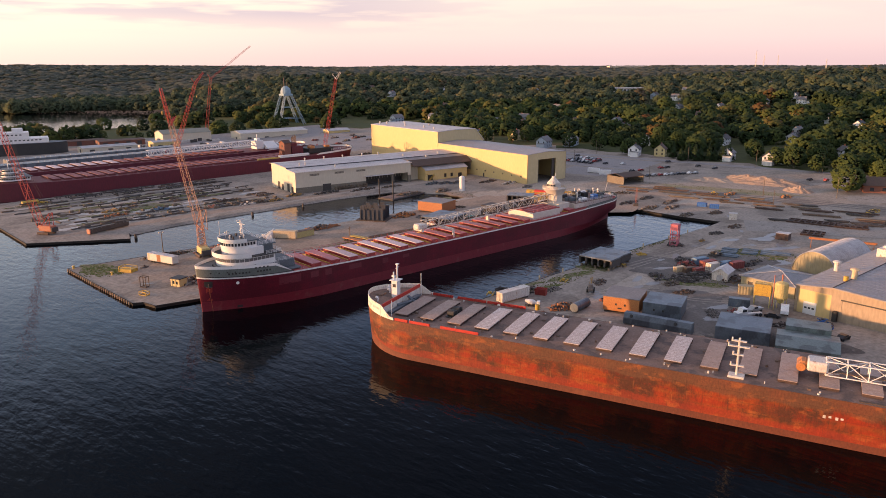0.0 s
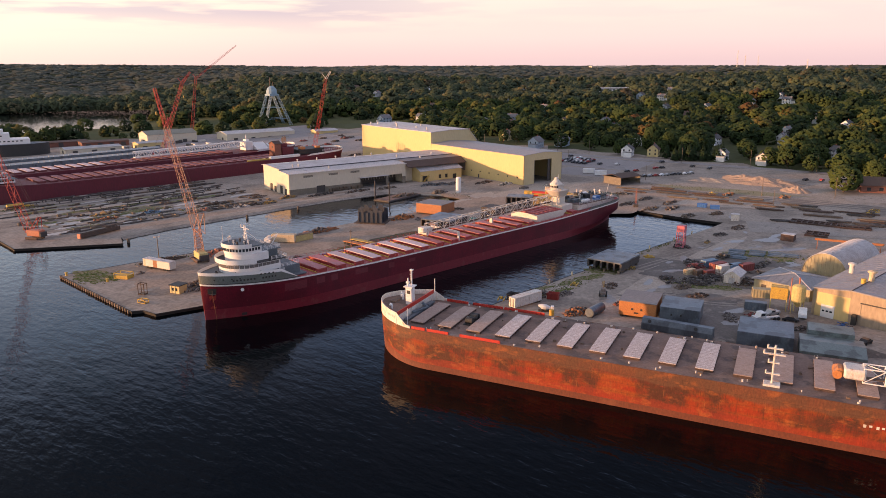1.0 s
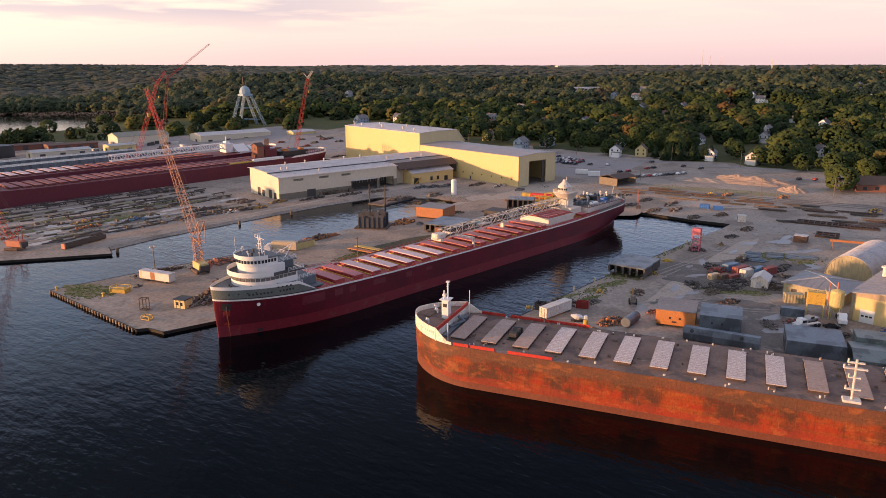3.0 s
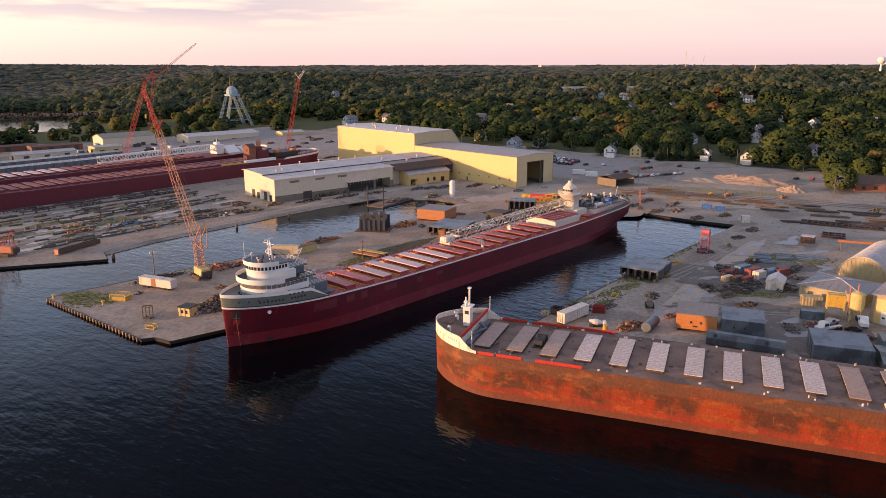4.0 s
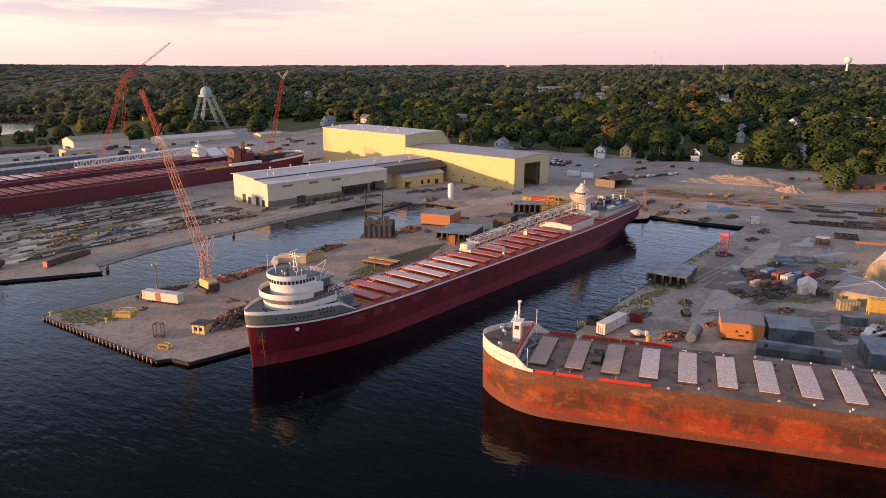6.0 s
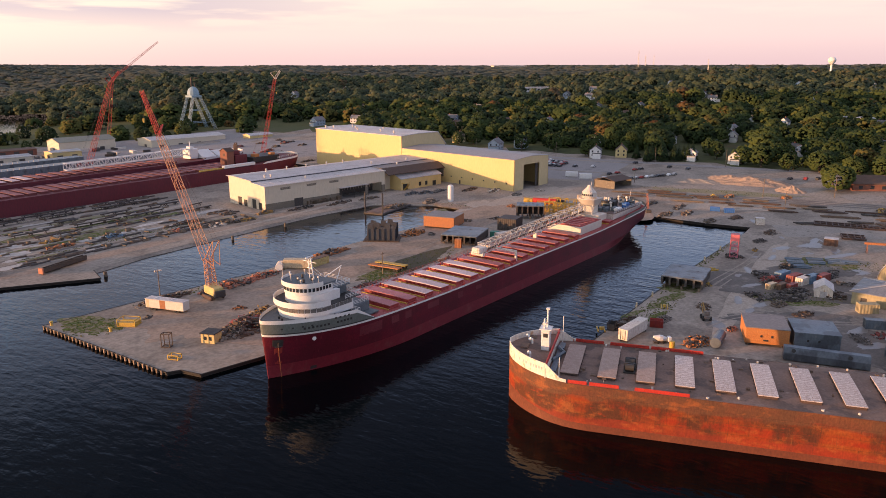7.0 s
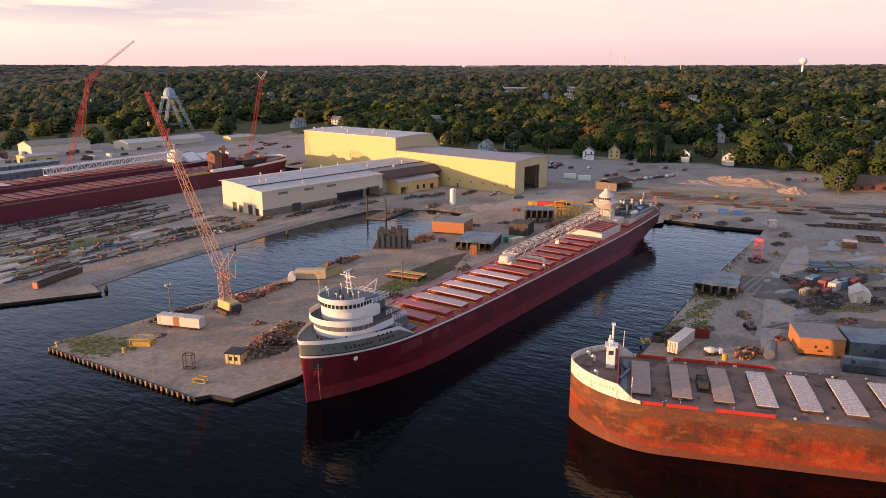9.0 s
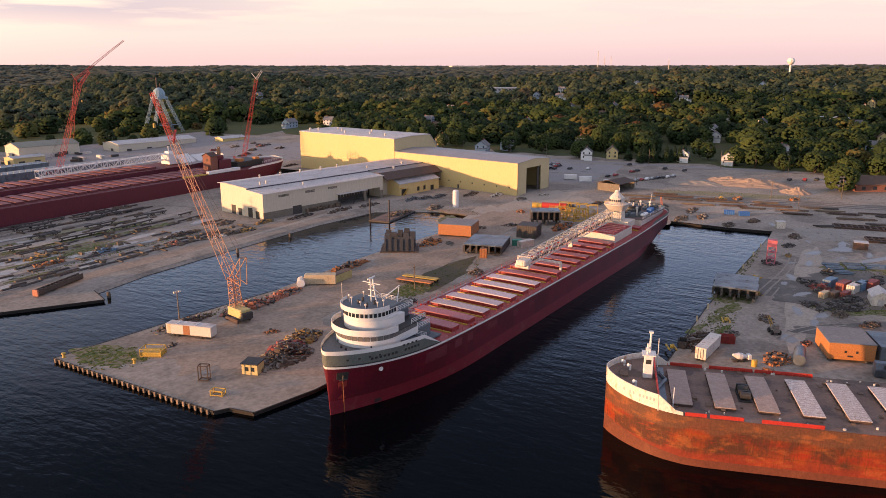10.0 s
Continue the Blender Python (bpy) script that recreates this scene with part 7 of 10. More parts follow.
def patch(name, x, y, rx, ry, ang, material, label, seed, lift=0.05, cat="ground patch"):
    """A thin irregular patch lying on the ground."""
    laid.append(name)
    lift = 0.4 * lift + 0.0016 * (len(laid) % 40)
    r_ = random.Random(seed)
    bm = B()
    pts = blob_points(r_, rx, ry)
    ca, sa = math.cos(radians(ang)), math.sin(radians(ang))
    rings = []
    for f in (1.0, 0.66, 0.33):
        ring_ = []
        for px, py in pts:
            wx, wy = x + (px * ca - py * sa) * f, y + (px * sa + py * ca) * f
            ring_.append(bm.verts.new((wx, wy, ground_z(wx, wy) + lift)))
        rings.append(ring_)
    c = bm.verts.new((x, y, ground_z(x, y) + lift))
    n = len(pts)
    for a, b in zip(rings, rings[1:]):
        for k in range(n):
            bm.faces.new((a[k], a[(k + 1) % n], b[(k + 1) % n], b[k]))
    for k in range(n):
        bm.faces.new((rings[-1][k], rings[-1][(k + 1) % n], c))
    return tagged(part(name, bm, material, None), label, cat, kind="structure")


def strip(name, pts, w, material, label, lift=0.04, cat="road"):
    """A long band laid on the ground along a line."""
    laid.append(name)
    lift = 0.4 * lift + 0.0016 * (len(laid) % 40)
    bm = B()
    line = []
    for (x0, y0), (x1, y1) in zip(pts, pts[1:]):
        n = max(1, int(math.hypot(x1 - x0, y1 - y0) / 8))
        line += [(x0 + (x1 - x0) * k / n, y0 + (y1 - y0) * k / n) for k in range(n)]
    line.append(pts[-1])
    prev = None
    for k, (x, y) in enumerate(line):
        q, p = line[min(k + 1, len(line) - 1)], line[max(k - 1, 0)]
        dx, dy = q[0] - p[0], q[1] - p[1]
        L_ = math.hypot(dx, dy)
        nx, ny = -dy / L_ * w / 2, dx / L_ * w / 2
        cur = [bm.verts.new((x + nx, y + ny, ground_z(x + nx, y + ny) + lift)), bm.verts.new((x - nx, y - ny, ground_z(x - nx, y - ny) + lift))]
        if prev:
            bm.faces.new((prev[0], prev[1], cur[1], cur[0]))
        prev = cur
    return tagged(part(name, bm, material, None), label, cat, kind="structure")


# grass, mud and paving
patch("grass", 86, 268, 7, 9, 20, "grass", "patch of rough grass on the pier corner", 1)
patch("grass", 190, 236, 26, 6.5, 2, "dark_earth", "dark weedy ground beside the pier road", 2, 0.04)
patch("grass", 172, 236, 10, 5, 10, "grass", "weedy patch beside the ship", 3, 0.06)
for k, (x, y, rx, ry) in enumerate(((207, 145, 6, 2.6), (195, 146.5, 5, 1.8), (184, 149, 6, 1.2), (186, 142.5, 5, 1.4), (216, 146, 5, 6))):
    patch("grass", x, y, rx, ry, -12, "grass", "thin rough grass along the slip quay", 300 + k)
patch("grass", 228, 112, 13, 6, -60, "grass", "green grass round the scrap yard", 5)
patch("grass", 275, 111, 15, 9, -60, "grass", "green grass among steel plates", 6)
patch("grass", 268, 282, 12, 4, 20, "grass", "rough grass by the basin head", 7)
patch("grass", 140, 372, 22, 4, 4, "grass", "weeds between rail tracks", 8)
patch("grass", 160, 395, 30, 3, 3, "grass", "weeds between keel blocks", 9)
patch("grass", 400, 190, 6, 40, 10, "dry_grass", "dry grass beside rails", 10)
rr = random.Random(13)
for k, (x, y, rx, ry) in enumerate(((214, 121, 5, 2.2), (214.3, 127.2, 6, 2), (190, 128, 5.5, 4.2), (272, 100, 6, 4), (293, 131, 7, 2.5), (303, 122, 8, 5), (234, 127.5, 6, 2), (292, 130, 5, 2), (252.7, 133.7, 6, 2), (293, 109.4, 12, 3), (312, 122, 10, 2.4), (120, 381, 8, 2.5), (165, 352, 9, 1.6), (188, 371, 10, 2), (137, 356, 7, 1.6), (325, 132, 8, 2), (196, 88, 8, 3), (206, 93, 7, 2.5), (92, 241, 2.5, 1.2), (336, 150, 7, 2.4))):
    patch("puddle", x, y, rx * 0.65, ry * 0.65, rr.uniform(-40, 40), "puddle", "shallow puddle on the yard", 40 + k, 0.07, "puddle")
for k in range(14):
    x, y = rr.uniform(232, 330), rr.uniform(108, 140)
    patch("puddle", x, y, rr.uniform(0.8, 2.4), rr.uniform(0.4, 1.0), rr.uniform(-50, 30), "puddle", "small puddle on the yard", 90 + k, 0.07, "puddle")
for k, (x, y, rx, ry, a) in enumerate(((172, 258, 70, 5, -2), (232, 252, 30, 7, -3), (300, 270, 30, 16, 20), (330, 235, 22, 10, 0), (240, 128, 60, 5, 4), (280, 340, 50, 6, -8), (200, 340, 60, 3.5, 2), (360, 190, 40, 10, -80), (110, 245, 18, 16, 0), (150, 400, 60, 6, 2), (350, 260, 22, 18, 0))):
    patch("track_ground", x, y, rx, ry, a, "pale_dirt", "pale worn gravel track", 140 + k, 0.03)
for k, (x, y, rx, ry, a) in enumerate(((108, 246, 24, 20, 0), (152, 252, 40, 13, -4), (216, 256, 46, 12, -3), (282, 262, 36, 14, 0), (170, 341, 80, 4.5, 2), (340, 215, 30, 24, 0))):
    patch("earth_ground", x, y, rx, ry, a, "warm_dirt", "brown packed earth of the working yard", 280 + k, 0.02)
patch("oily_ground", 196, 76, 19, 24, 0, "wet_dirt", "dark oily ground in front of the workshop", 170, 0.045)
patch("oily_ground", 240, 116, 27, 15, -60, "wet_dirt", "dark trodden ground in the scrap yard", 171, 0.045)
patch("damp_ground", 205, 112, 16, 8, -60, "wet_dirt", "dark damp ground with wheel tracks", 172, 0.042)
patch("damp_ground", 262, 118, 18, 7, -50, "wet_dirt", "dark damp ground with wheel tracks", 173, 0.042)
patch("damp_ground", 186, 66, 10, 9, -50, "wet_dirt", "dark damp ground with wheel tracks", 174, 0.042)
for k, (x, y, l, a) in enumerate(((196, 122, 30, -30), (214, 136, 46, 6), (250, 138, 60, 2), (210, 104, 26, -65), (222, 252, 60, -2), (140, 250, 50, -6), (270, 262, 50, 5), (300, 136, 50, -12), (110, 240, 26, 40), (320, 250, 50, -40))):
    ca, sa = math.cos(radians(a)), math.sin(radians(a))
    for off in (-1.1, 1.1):
        strip("wheel_track", [(x + (u - 0.5) * l * ca - (off + 3 * math.sin(3 * u + k)) * sa, y + (u - 0.5) * l * sa + (off + 3 * math.sin(3 * u + k)) * ca) for u in (0, 0.17, 0.33, 0.5, 0.67, 0.83, 1)], 0.55, "rut", "faint wheel track pressed in gravel", 0.05, "wheel track")
for k, (x, y, rx, ry, mt) in enumerate(((118, 356, 9, 2.2, "grass"), (150, 378, 14, 2.4, "grass"), (178, 398, 12, 2, "grass"), (128, 396, 10, 2.4, "grass"), (190, 386, 10, 1.8, "grass"), (110, 410, 10, 2.4, "grass"), (200, 358, 8, 1.8, "dry_grass"), (160, 412, 16, 2, "dry_grass"))):
    patch("grass", x, y, rx, ry, 3, mt, "weedy green strip between rails" if y > 300 else "dry weeds along the pier edge", 230 + k, 0.065)
for k, (x, y, rx, ry) in enumerate(((128, 352, 5, 1.2), (148, 364, 7, 1.4), (170, 366, 5, 1.3), (112, 374, 5, 1.4), (184, 356, 6, 1.2), (142, 388, 6, 1.2), (205, 376, 5, 1.2), (120, 402, 5, 1.2), (166, 384, 5, 1.0), (300, 112, 5, 1.6), (276, 130, 4, 1.3), (206, 122, 3, 1.2))):
    patch("puddle", x, y, rx, ry, 4, "puddle", "pale shallow puddle reflecting sky", 260 + k, 0.08, "puddle")
# Pale base colour of these patches also carries glints off wet concrete.
for k, (x, y, rx, ry) in enumerate(((159.6, 369.6, 8, 2.2), (172.5, 375.9, 7, 2.4), (143.6, 369, 7, 1.6), (120.7, 381.8, 6, 3.2), (113.5, 369.2, 6, 2.4), (101.6, 351.6, 5, 2.6), (134, 352, 6, 1.5), (108, 360, 5, 1.6), (210, 379, 8, 2.2), (186, 366, 8, 1.6), (128, 362, 6, 1.5))):
    patch("concrete_slab", x, y, rx, ry, 4, "pale_slab", "concrete between the keel blocks, coloured pale for wet glints", 320 + k, 0.085, "pavement")
for k, (x, y, rx, ry) in enumerate(((136.4, 370, 9, 2.4), (154.9, 384.2, 12, 2.6), (176, 387, 12, 2.2), (192, 388, 7, 2), (121.2, 392.7, 9, 2.4), (150, 374.5, 10, 1.6), (104, 378, 7, 2.4))):
    patch("grass", x, y, rx, ry, 3, "grass", "green weeds between the keel blocks", 340 + k, 0.095)
strip("road", [(470, 350), (478, 300), (492, 200), (502, 120), (520, 20)], 9, "lot", "grey street beyond the shipyard", 0.12)
strip("parking", [(440, 350), (446, 305), (452, 262)], 44, "lot", "grey parking area", 0.1, "parking")
strip("parking", [(405, 300), (412, 262)], 30, "lot", "grey parking area", 0.09, "parking")
strip("road", [(470, 346), (450, 430), (430, 560), (440, 660)], 12, "lot", "grey road behind the halls", 0.11)
for k, (off, mt) in enumerate(((0, "dark_steel"), (4.5, "scrap"), (9, "dark_steel"))):
    strip("rail_track", [(372 + off, 222), (384 + off, 170), (396 + off, 110), (404 + off, 40)], 1.6, "ties", "dark rail track set in gravel", 0.07, "rail track")
for k, y in enumerate((346.5, 353, 361, 369, 381, 390, 402, 414, 424, 433)):
    strip("rail_track", [(88 + 3 * (k % 3), y), (215 - 4 * (k % 2), y + 4)], 1.3 + 0.6 * (k % 3), "ties" if k % 3 else "concrete", "slipway track of ties and concrete", 0.06, "rail track")
strip("pavement", [(324, 138), (352, 84)], 22, "concrete", "concrete slab", 0.08, "pavement")

# pier things
trl = thing("trailer", "white rust-stained office trailer on the pier", "trailer", pose(103.3, 269.5, 1.6, 0, 0, -73))
bm = B(); box(bm, 0, 13.6, 0, 2.9, 0.7, 3.4, bevel=0.12); part("body", bm, "white_warm", trl)
bm = B(); box(bm, -0.05, 13.65, -0.05, 2.95, 3.4, 3.52, bevel=0.04); part("roof", bm, "roof_white", trl)
for x0, x1, mt_ in ((5.2, 7.2, "orange_rust"), (0.4, 1.4, "offcream")):
    bm = B(); box(bm, x0, x1, -0.02, 0.06, 0.8, 3.35); part("rust_panel", bm, mt_, trl, "rust-stained side panel")
for x0 in (3.0, 8.6):
    bm = B(); box(bm, x0, x0 + 0.25, 0.0, 2.9, 3.5, 3.62); part("roof_strap", bm, "white", trl)
for x0 in (2.0, 3.2, 10.4, 11.6):
    for y0 in (0.3, 2.6):
        bm = B(); rod(bm, (x0, y0 - 0.18, 0.45), (x0, y0 + 0.18, 0.45), 0.45, 12); part("wheel", bm, "tyre", trl)


def frame_box(x, y, ang, lx, ly, h, material, label, name="skid_rack", solid=0.55, r=0.13):
    f = thing(name, label, "steel frame", pose(x, y, ground_z(x, y), 0, 0, ang))
    bm = B()
    for xx in (0, lx):
        for yy in (0, ly):
            rod(bm, (xx, yy, 0), (xx, yy, h), r, 4)
    for zz in (0.15, h):
        for a_, b_ in (((0, 0), (lx, 0)), ((lx, 0), (lx, ly)), ((lx, ly), (0, ly)), ((0, ly), (0, 0))):
            rod(bm, (*a_, zz), (*b_, zz), r, 4)
    part("frame", bm, material, f)
    if solid:
        bm = B(); box(bm, 0.1, lx - 0.1, 0.1, ly - 0.1, 0.2, h * solid, bevel=0.05); part("panel", bm, material, f)
    return f


frame_box(90.0, 262.6, -60, 5.2, 3.4, 2.0, "yellow", "yellow steel skid frame on the pier", solid=0.6)
frame_box(84.2, 230.5, -70, 2.8, 1.6, 1.2, "yellow", "small yellow steel frame on the pier", solid=0)
frame_box(88.0, 238.8, -60, 2.2, 1.6, 3.6, "scrap", "rusty upright rack on the pier", solid=0)
shk = thing("hut", "small cream hut with dark roof on the pier", "hut", pose(96.0, 233.2, 1.6, 0, 0, -70))
bm = B(); box(bm, 0, 4.0, 0, 3.6, 0, 2.6, bevel=0.04); part("wall", bm, "siding_yellow", shk)
bm = B(); box(bm, -0.2, 4.2, -0.3, 4.0, 2.6, 2.85); part("roof", bm, "black", shk)
for k in (0.9, 2.4):
    bm = B(); box(bm, k, k + 0.8, -0.06, 0.02, 0.9, 1.9); part("window", bm, "glass", shk)
heap("scrap_heap", 112, 234, 6, 4, 3.6, 70, "red and grey machinery parts heap", 51, "red_dull", big=1.1)
heap("scrap_heap", 108, 231.5, 9, 5, 4.4, 170, "tangled rusty machinery heap on the pier", 1, big=0.9)
heap("scrap_heap", 120, 236.5, 7, 4, 3.8, 100, "rusty and yellow machinery parts heap", 2, "yellow_rust", big=0.8)
heap("scrap_heap", 133, 268, 12, 3.6, 2.0, 110, "orange and grey scrap along the pier edge", 3, "crane_red", big=0.9)
heap("scrap_heap", 112, 273, 10, 2.2, 1.4, 60, "rusty chain and posts along the pier edge", 4, big=0.8)
lamp = thing("lamp_post", "tall timber lamp post with floodlights", "lamp post", pose(111.7, 274.6, 1.6))
bm = B(); rod(bm, (0, 0, 0), (0, 0, 9.6), 0.2, 8, 0.13); part("pole", bm, "wood", lamp)
bm = B(); box(bm, -0.9, 0.9, -0.12, 0.12, 9.3, 9.5); box(bm, -1.1, -0.5, -0.3, 0.3, 9.0, 9.5, bevel=0.05); box(bm, 0.5, 1.1, -0.3, 0.3, 9.0, 9.5, bevel=0.05); part("floodlight", bm, "offwhite", lamp)
for k in range(30):
    y = 225.5 + 1.86 * k
    bm = B() if k == 0 else None
    if k == 0:
        box(bm, -0.22, 0.22, -0.30, 0.30, -1.6, 1.74, bevel=0.05); fend = part("fender_post", bm, "wood_pale", None, m=Matrix.Translation((79.0 - 0.017 * (y - 225), y, 0))); tagged(fend, "rusty timber fender post on the pier face", "fender post", "pier fender posts")
    else:
        tagged(again(fend, Matrix.Translation((79.0 - 0.017 * (y - 225), y, 0))), "rusty timber fender post on the pier face", "fender post", "pier fender posts")
for x, y in ((79.8, 278.6), (86.8, 260.5)):
    bl = thing("bollard", "yellow steel mooring bollard on the pier", "bollard", pose(x, y, 1.6), group="pier bollards")
    bm = B(); lathe(bm, [(0.45, 0), (0.35, 0.3), (0.35, 0.9), (0.55, 1.0), (0.5, 1.25), (0.05, 1.3)], 12); part("post", bm, "yellow", bl)
container(157.4, 269.0, -55, 10.2, 3.0, 3.2, "offcream", "cream steel tank box on the pier", legs=0.3, name="steel_tank", cat="tank", plain=True)
container(163.6, 261.6, 2, 10.0, 2.6, 2.7, "yellow_pale", "pale yellow shipping container on the pier", roof="scrap")
dr = thing("steel_drum", "white ribbed steel drum on its side", "drum", pose(156.6, 269.8, 1.6, 0, 0, 40))
bm = B(); rod(bm, (-2.0, 0, 1.3), (2.0, 0, 1.3), 1.3, 16); part("shell", bm, "white", dr)
bm = B()
for k in range(5):
    rod(bm, (-1.8 + 0.9 * k, 0, 1.3), (-1.65 + 0.9 * k, 0, 1.3), 1.4, 16)
part("rib", bm, "offwhite", dr)
heap("scrap_heap", 184, 271, 9, 2.6, 1.6, 80, "stacked orange and rusty beams by the basin", 6, "orange_rust", big=1.0)
heap("scrap_heap", 146, 268, 9, 2.8, 1.6, 70, "grey pipes and red plates by the basin", 7, "crane_red", big=0.9)
# flatbed trailers
for x, y, a, mt, lab in ((176.5, 245.5, -84, "orange_rust", "orange flatbed trailer loaded with beams"), (180.6, 246.0, -84, "yellow", "yellow flatbed trailer on the pier")):
    fb = thing("flatbed_trailer", lab, "trailer", pose(x, y, 1.6, 0, 0, a))
    bm = B(); box(bm, 0, 13, 0, 2.5, 1.0, 1.35, bevel=0.04); part("bed", bm, mt, fb)
    for xx in (1.2, 2.4, 11, 12.2):
        for yy in (0.2, 2.3):
            bm = B(); rod(bm, (xx, yy - 0.18, 0.5), (xx, yy + 0.18, 0.5), 0.5, 12); part("wheel", bm, "tyre", fb)
pole = thing("utility_pole", "timber pole beside the flatbed trailers", "pole", pose(173.4, 236, 1.6))
bm = B(); rod(bm, (0, 0, 0), (0, 0, 8), 0.2, 8, 0.14); box(bm, -0.9, 0.9, -0.1, 0.1, 7.2, 7.4); part("shaft", bm, "wood", pole)
# dark steel formwork blocks
fw = thing("steel_formwork", "tall dark ribbed steel block sections", "steel section", pose(213.0, 262.4, 1.6, 0, 0, 32))
fw.scale = (1.0, 1.42, 1.0)
for k in range(4):
    hts = [6.2 + 1.3 * math.sin(2.1 * k + 1.7 * j) for j in range(5)]
    comb = [(0, 0.4)]
    for j in range(5):
        comb += [(1.7 * j, hts[j]), (1.7 * j + 1.45, hts[j] + 0.2), (1.7 * j + 1.5, hts[j] - 1.4)]
    bm = B(); extrude_profile(bm, comb + [(8.5, 0.4)], 0.5 + 2.8 * k, 0.85 + 2.8 * k); sc_ = part("section", bm, "dark_slate", fw)
    for j in range(6):
        bm = B(); box(bm, 0.15 + 2.8 * k, 0.5 + 2.8 * k, 0.2 + 1.55 * j, 0.45 + 1.55 * j, 0.4, 5.2); part("rib", bm, "dark_slate", sc_)
bm = B(); box(bm, -1, 13, -1, 9.5, 0, 0.4); part("base", bm, "scrap", fw)
heap("scrap_heap", 228, 265, 7, 3, 2.8, 80, "orange steel stands and frames", 8, "orange", big=0.9)
ob = container(241.5, 269.5, -76, 14.5, 13.0, 4.6, "orange_rust", "orange primed steel block section on the pier", legs=0.6, roof="roof_brownish", name="steel_section", cat="steel section", plain=True)
# grey block on trestles
def trestle_block(x, y, ang, lx, ly, h, z0, label):
    t = thing("steel_block", label, "steel section", pose(x, y, 1.6, 0, 0, ang))
    bm = B(); box(bm, 0, lx, 0, ly, z0 + h - 0.5, z0 + h, bevel=0.05); part("deck_plate", bm, "steel_blue", t, "blue-grey steel deck plate")
    bm = B()
    n = max(3, int(lx / 2.2))
    for k in range(n + 1):
        xx = 0.2 + (lx - 0.4) * k / n
        box(bm, xx - 0.12, xx + 0.12, 0.2, ly - 0.2, z0, z0 + h - 0.5)
        box(bm, xx - 0.35, xx + 0.35, 0.1, 0.3, z0, z0 + h - 0.5)
    box(bm, 0.3, lx - 0.3, ly * 0.5, ly * 0.5 + 0.2, z0, z0 + h - 0.5)
    part("web_frame", bm, "dark_steel", t)
    for xx in (1, lx / 2, lx - 1):
        for yy in (0.6, ly / 2, ly - 0.6):
            bm = B(); box(bm, xx - 0.4, xx + 0.4, yy - 0.4, yy + 0.4, 0, z0); part("trestle", bm, "wood", t)
    for k in range(6):
        bm = B(); xx, yy = lx * (k + 0.5) / 6, ly * (0.3 + 0.4 * (k % 2)); box(bm, xx - 0.5, xx + 0.5, yy - 0.4, yy + 0.4, z0 + h, z0 + h + 0.08); part("hatch", bm, "steel_blue", t)
    return t


trestle_block(214.6, 151.6, -84, 13.0, 7.8, 3.0, 1.1, "blue-grey steel block on timber trestles by the slip")
trestle_block(222.7, 152.8, -84, 13.0, 8.6, 2.9, 1.1, "second blue-grey steel block on trestles by the slip")
trestle_block(221.5, 245.5, -74, 15.0, 18.0, 3.2, 0.6, "dark steel deck block on the pier")
trestle_block(281, 244.5, -60, 13, 9, 5.0, 1.5, "dark steel platform with yellow stands")
container(256.5, 240.0, -80, 8.5, 9, 5.2, "dark_steel", "dark ribbed steel box section", name="steel_section", cat="steel section")
container(242.3, 235.0, -70, 3.6, 2.5, 2.4, "teal", "small green steel container")
container(240.6, 230.0, -20, 7, 2.5, 2.5, "offwhite", "white steel container beside the ship")
container(218.6, 236.8, -70, 2.6, 2.2, 3.6, "orange_rust", "small orange steel cabin on the pier", name="cabin", cat="cabin")
tnk = thing("storage_tank", "red and yellow horizontal tank on the pier", "tank", pose(318.5, 256, ground_z(318.5, 256), 0, 0, -74))
bm = B(); rod(bm, (0, 0, 1.8), (12, 0, 1.8), 1.5, 16); part("shell", bm, "red", tnk)
bm = B(); rod(bm, (-5, 0.4, 1.6), (-0.3, 0.4, 1.6), 1.4, 14); part("yellow_end", bm, "yellow", tnk)
for k in range(16):
    x, y = 298 + (k % 4) * 6.2, 245 - (k // 4) * 4.6 + (k % 2)
    frame_box(x, y, -70 + 5 * (k % 3), 5.6, 2.8, 3.4 + 1.0 * (k % 2), "yellow", r=0.2, label="yellow steel stand among pier gear", solid=0)
heap("scrap_heap", 285, 231, 10, 3.5, 2.0, 90, "mixed orange steel gear beside the ship", 9, "orange_rust", big=0.9)
heap("scrap_heap", 262, 222, 14, 3.0, 1.6, 90, "rusty steel gear beside the ship", 10, big=0.9)
# flat work barge at the basin head
bg = thing("work_barge", "flat dark work barge with two spud poles", "barge", pose(254.5, 304.5, 0, 0, 0, 9))
bm = B(); box(bm, 0, 30, 0, 11, -0.8, 1.3, bevel=0.12); part("hull", bm, "dark_steel", bg)
bm = B(); box(bm, 1.0, 29, 1, 10, 1.3, 1.42); part("deck", bm, "rust_deck", bg)
for xx, yy in ((0.8, 10.4), (1.2, 0.6)):
    bm = B(); rod(bm, (xx, yy, -1), (xx, yy, 11.5), 0.35, 8); part("spud_pole", bm, "dark_steel", bg)
heap("scrap_heap", 272, 311, 9, 3, 1.2, 60, "planks and gear on the barge", 12, "wood", z=1.42)
slo = thing("silo", "white upright cylindrical tank", "silo", pose(300.5, 296, 1.7))
bm = B(); lathe(bm, [(1.55, 0), (1.55, 8.0), (1.4, 8.4), (0.6, 8.8), (0.05, 8.9)], 24); part("shell", bm, "white", slo, smooth=False)
heap("scrap_heap", 292, 303, 5, 3, 3.0, 50, "brown shrubs and gear by the tank", 14, "scrap2")
patch("earth_bank", 290, 285, 4, 14, 0, "sand", "orange earth bank at the basin head", 200, 0.15)

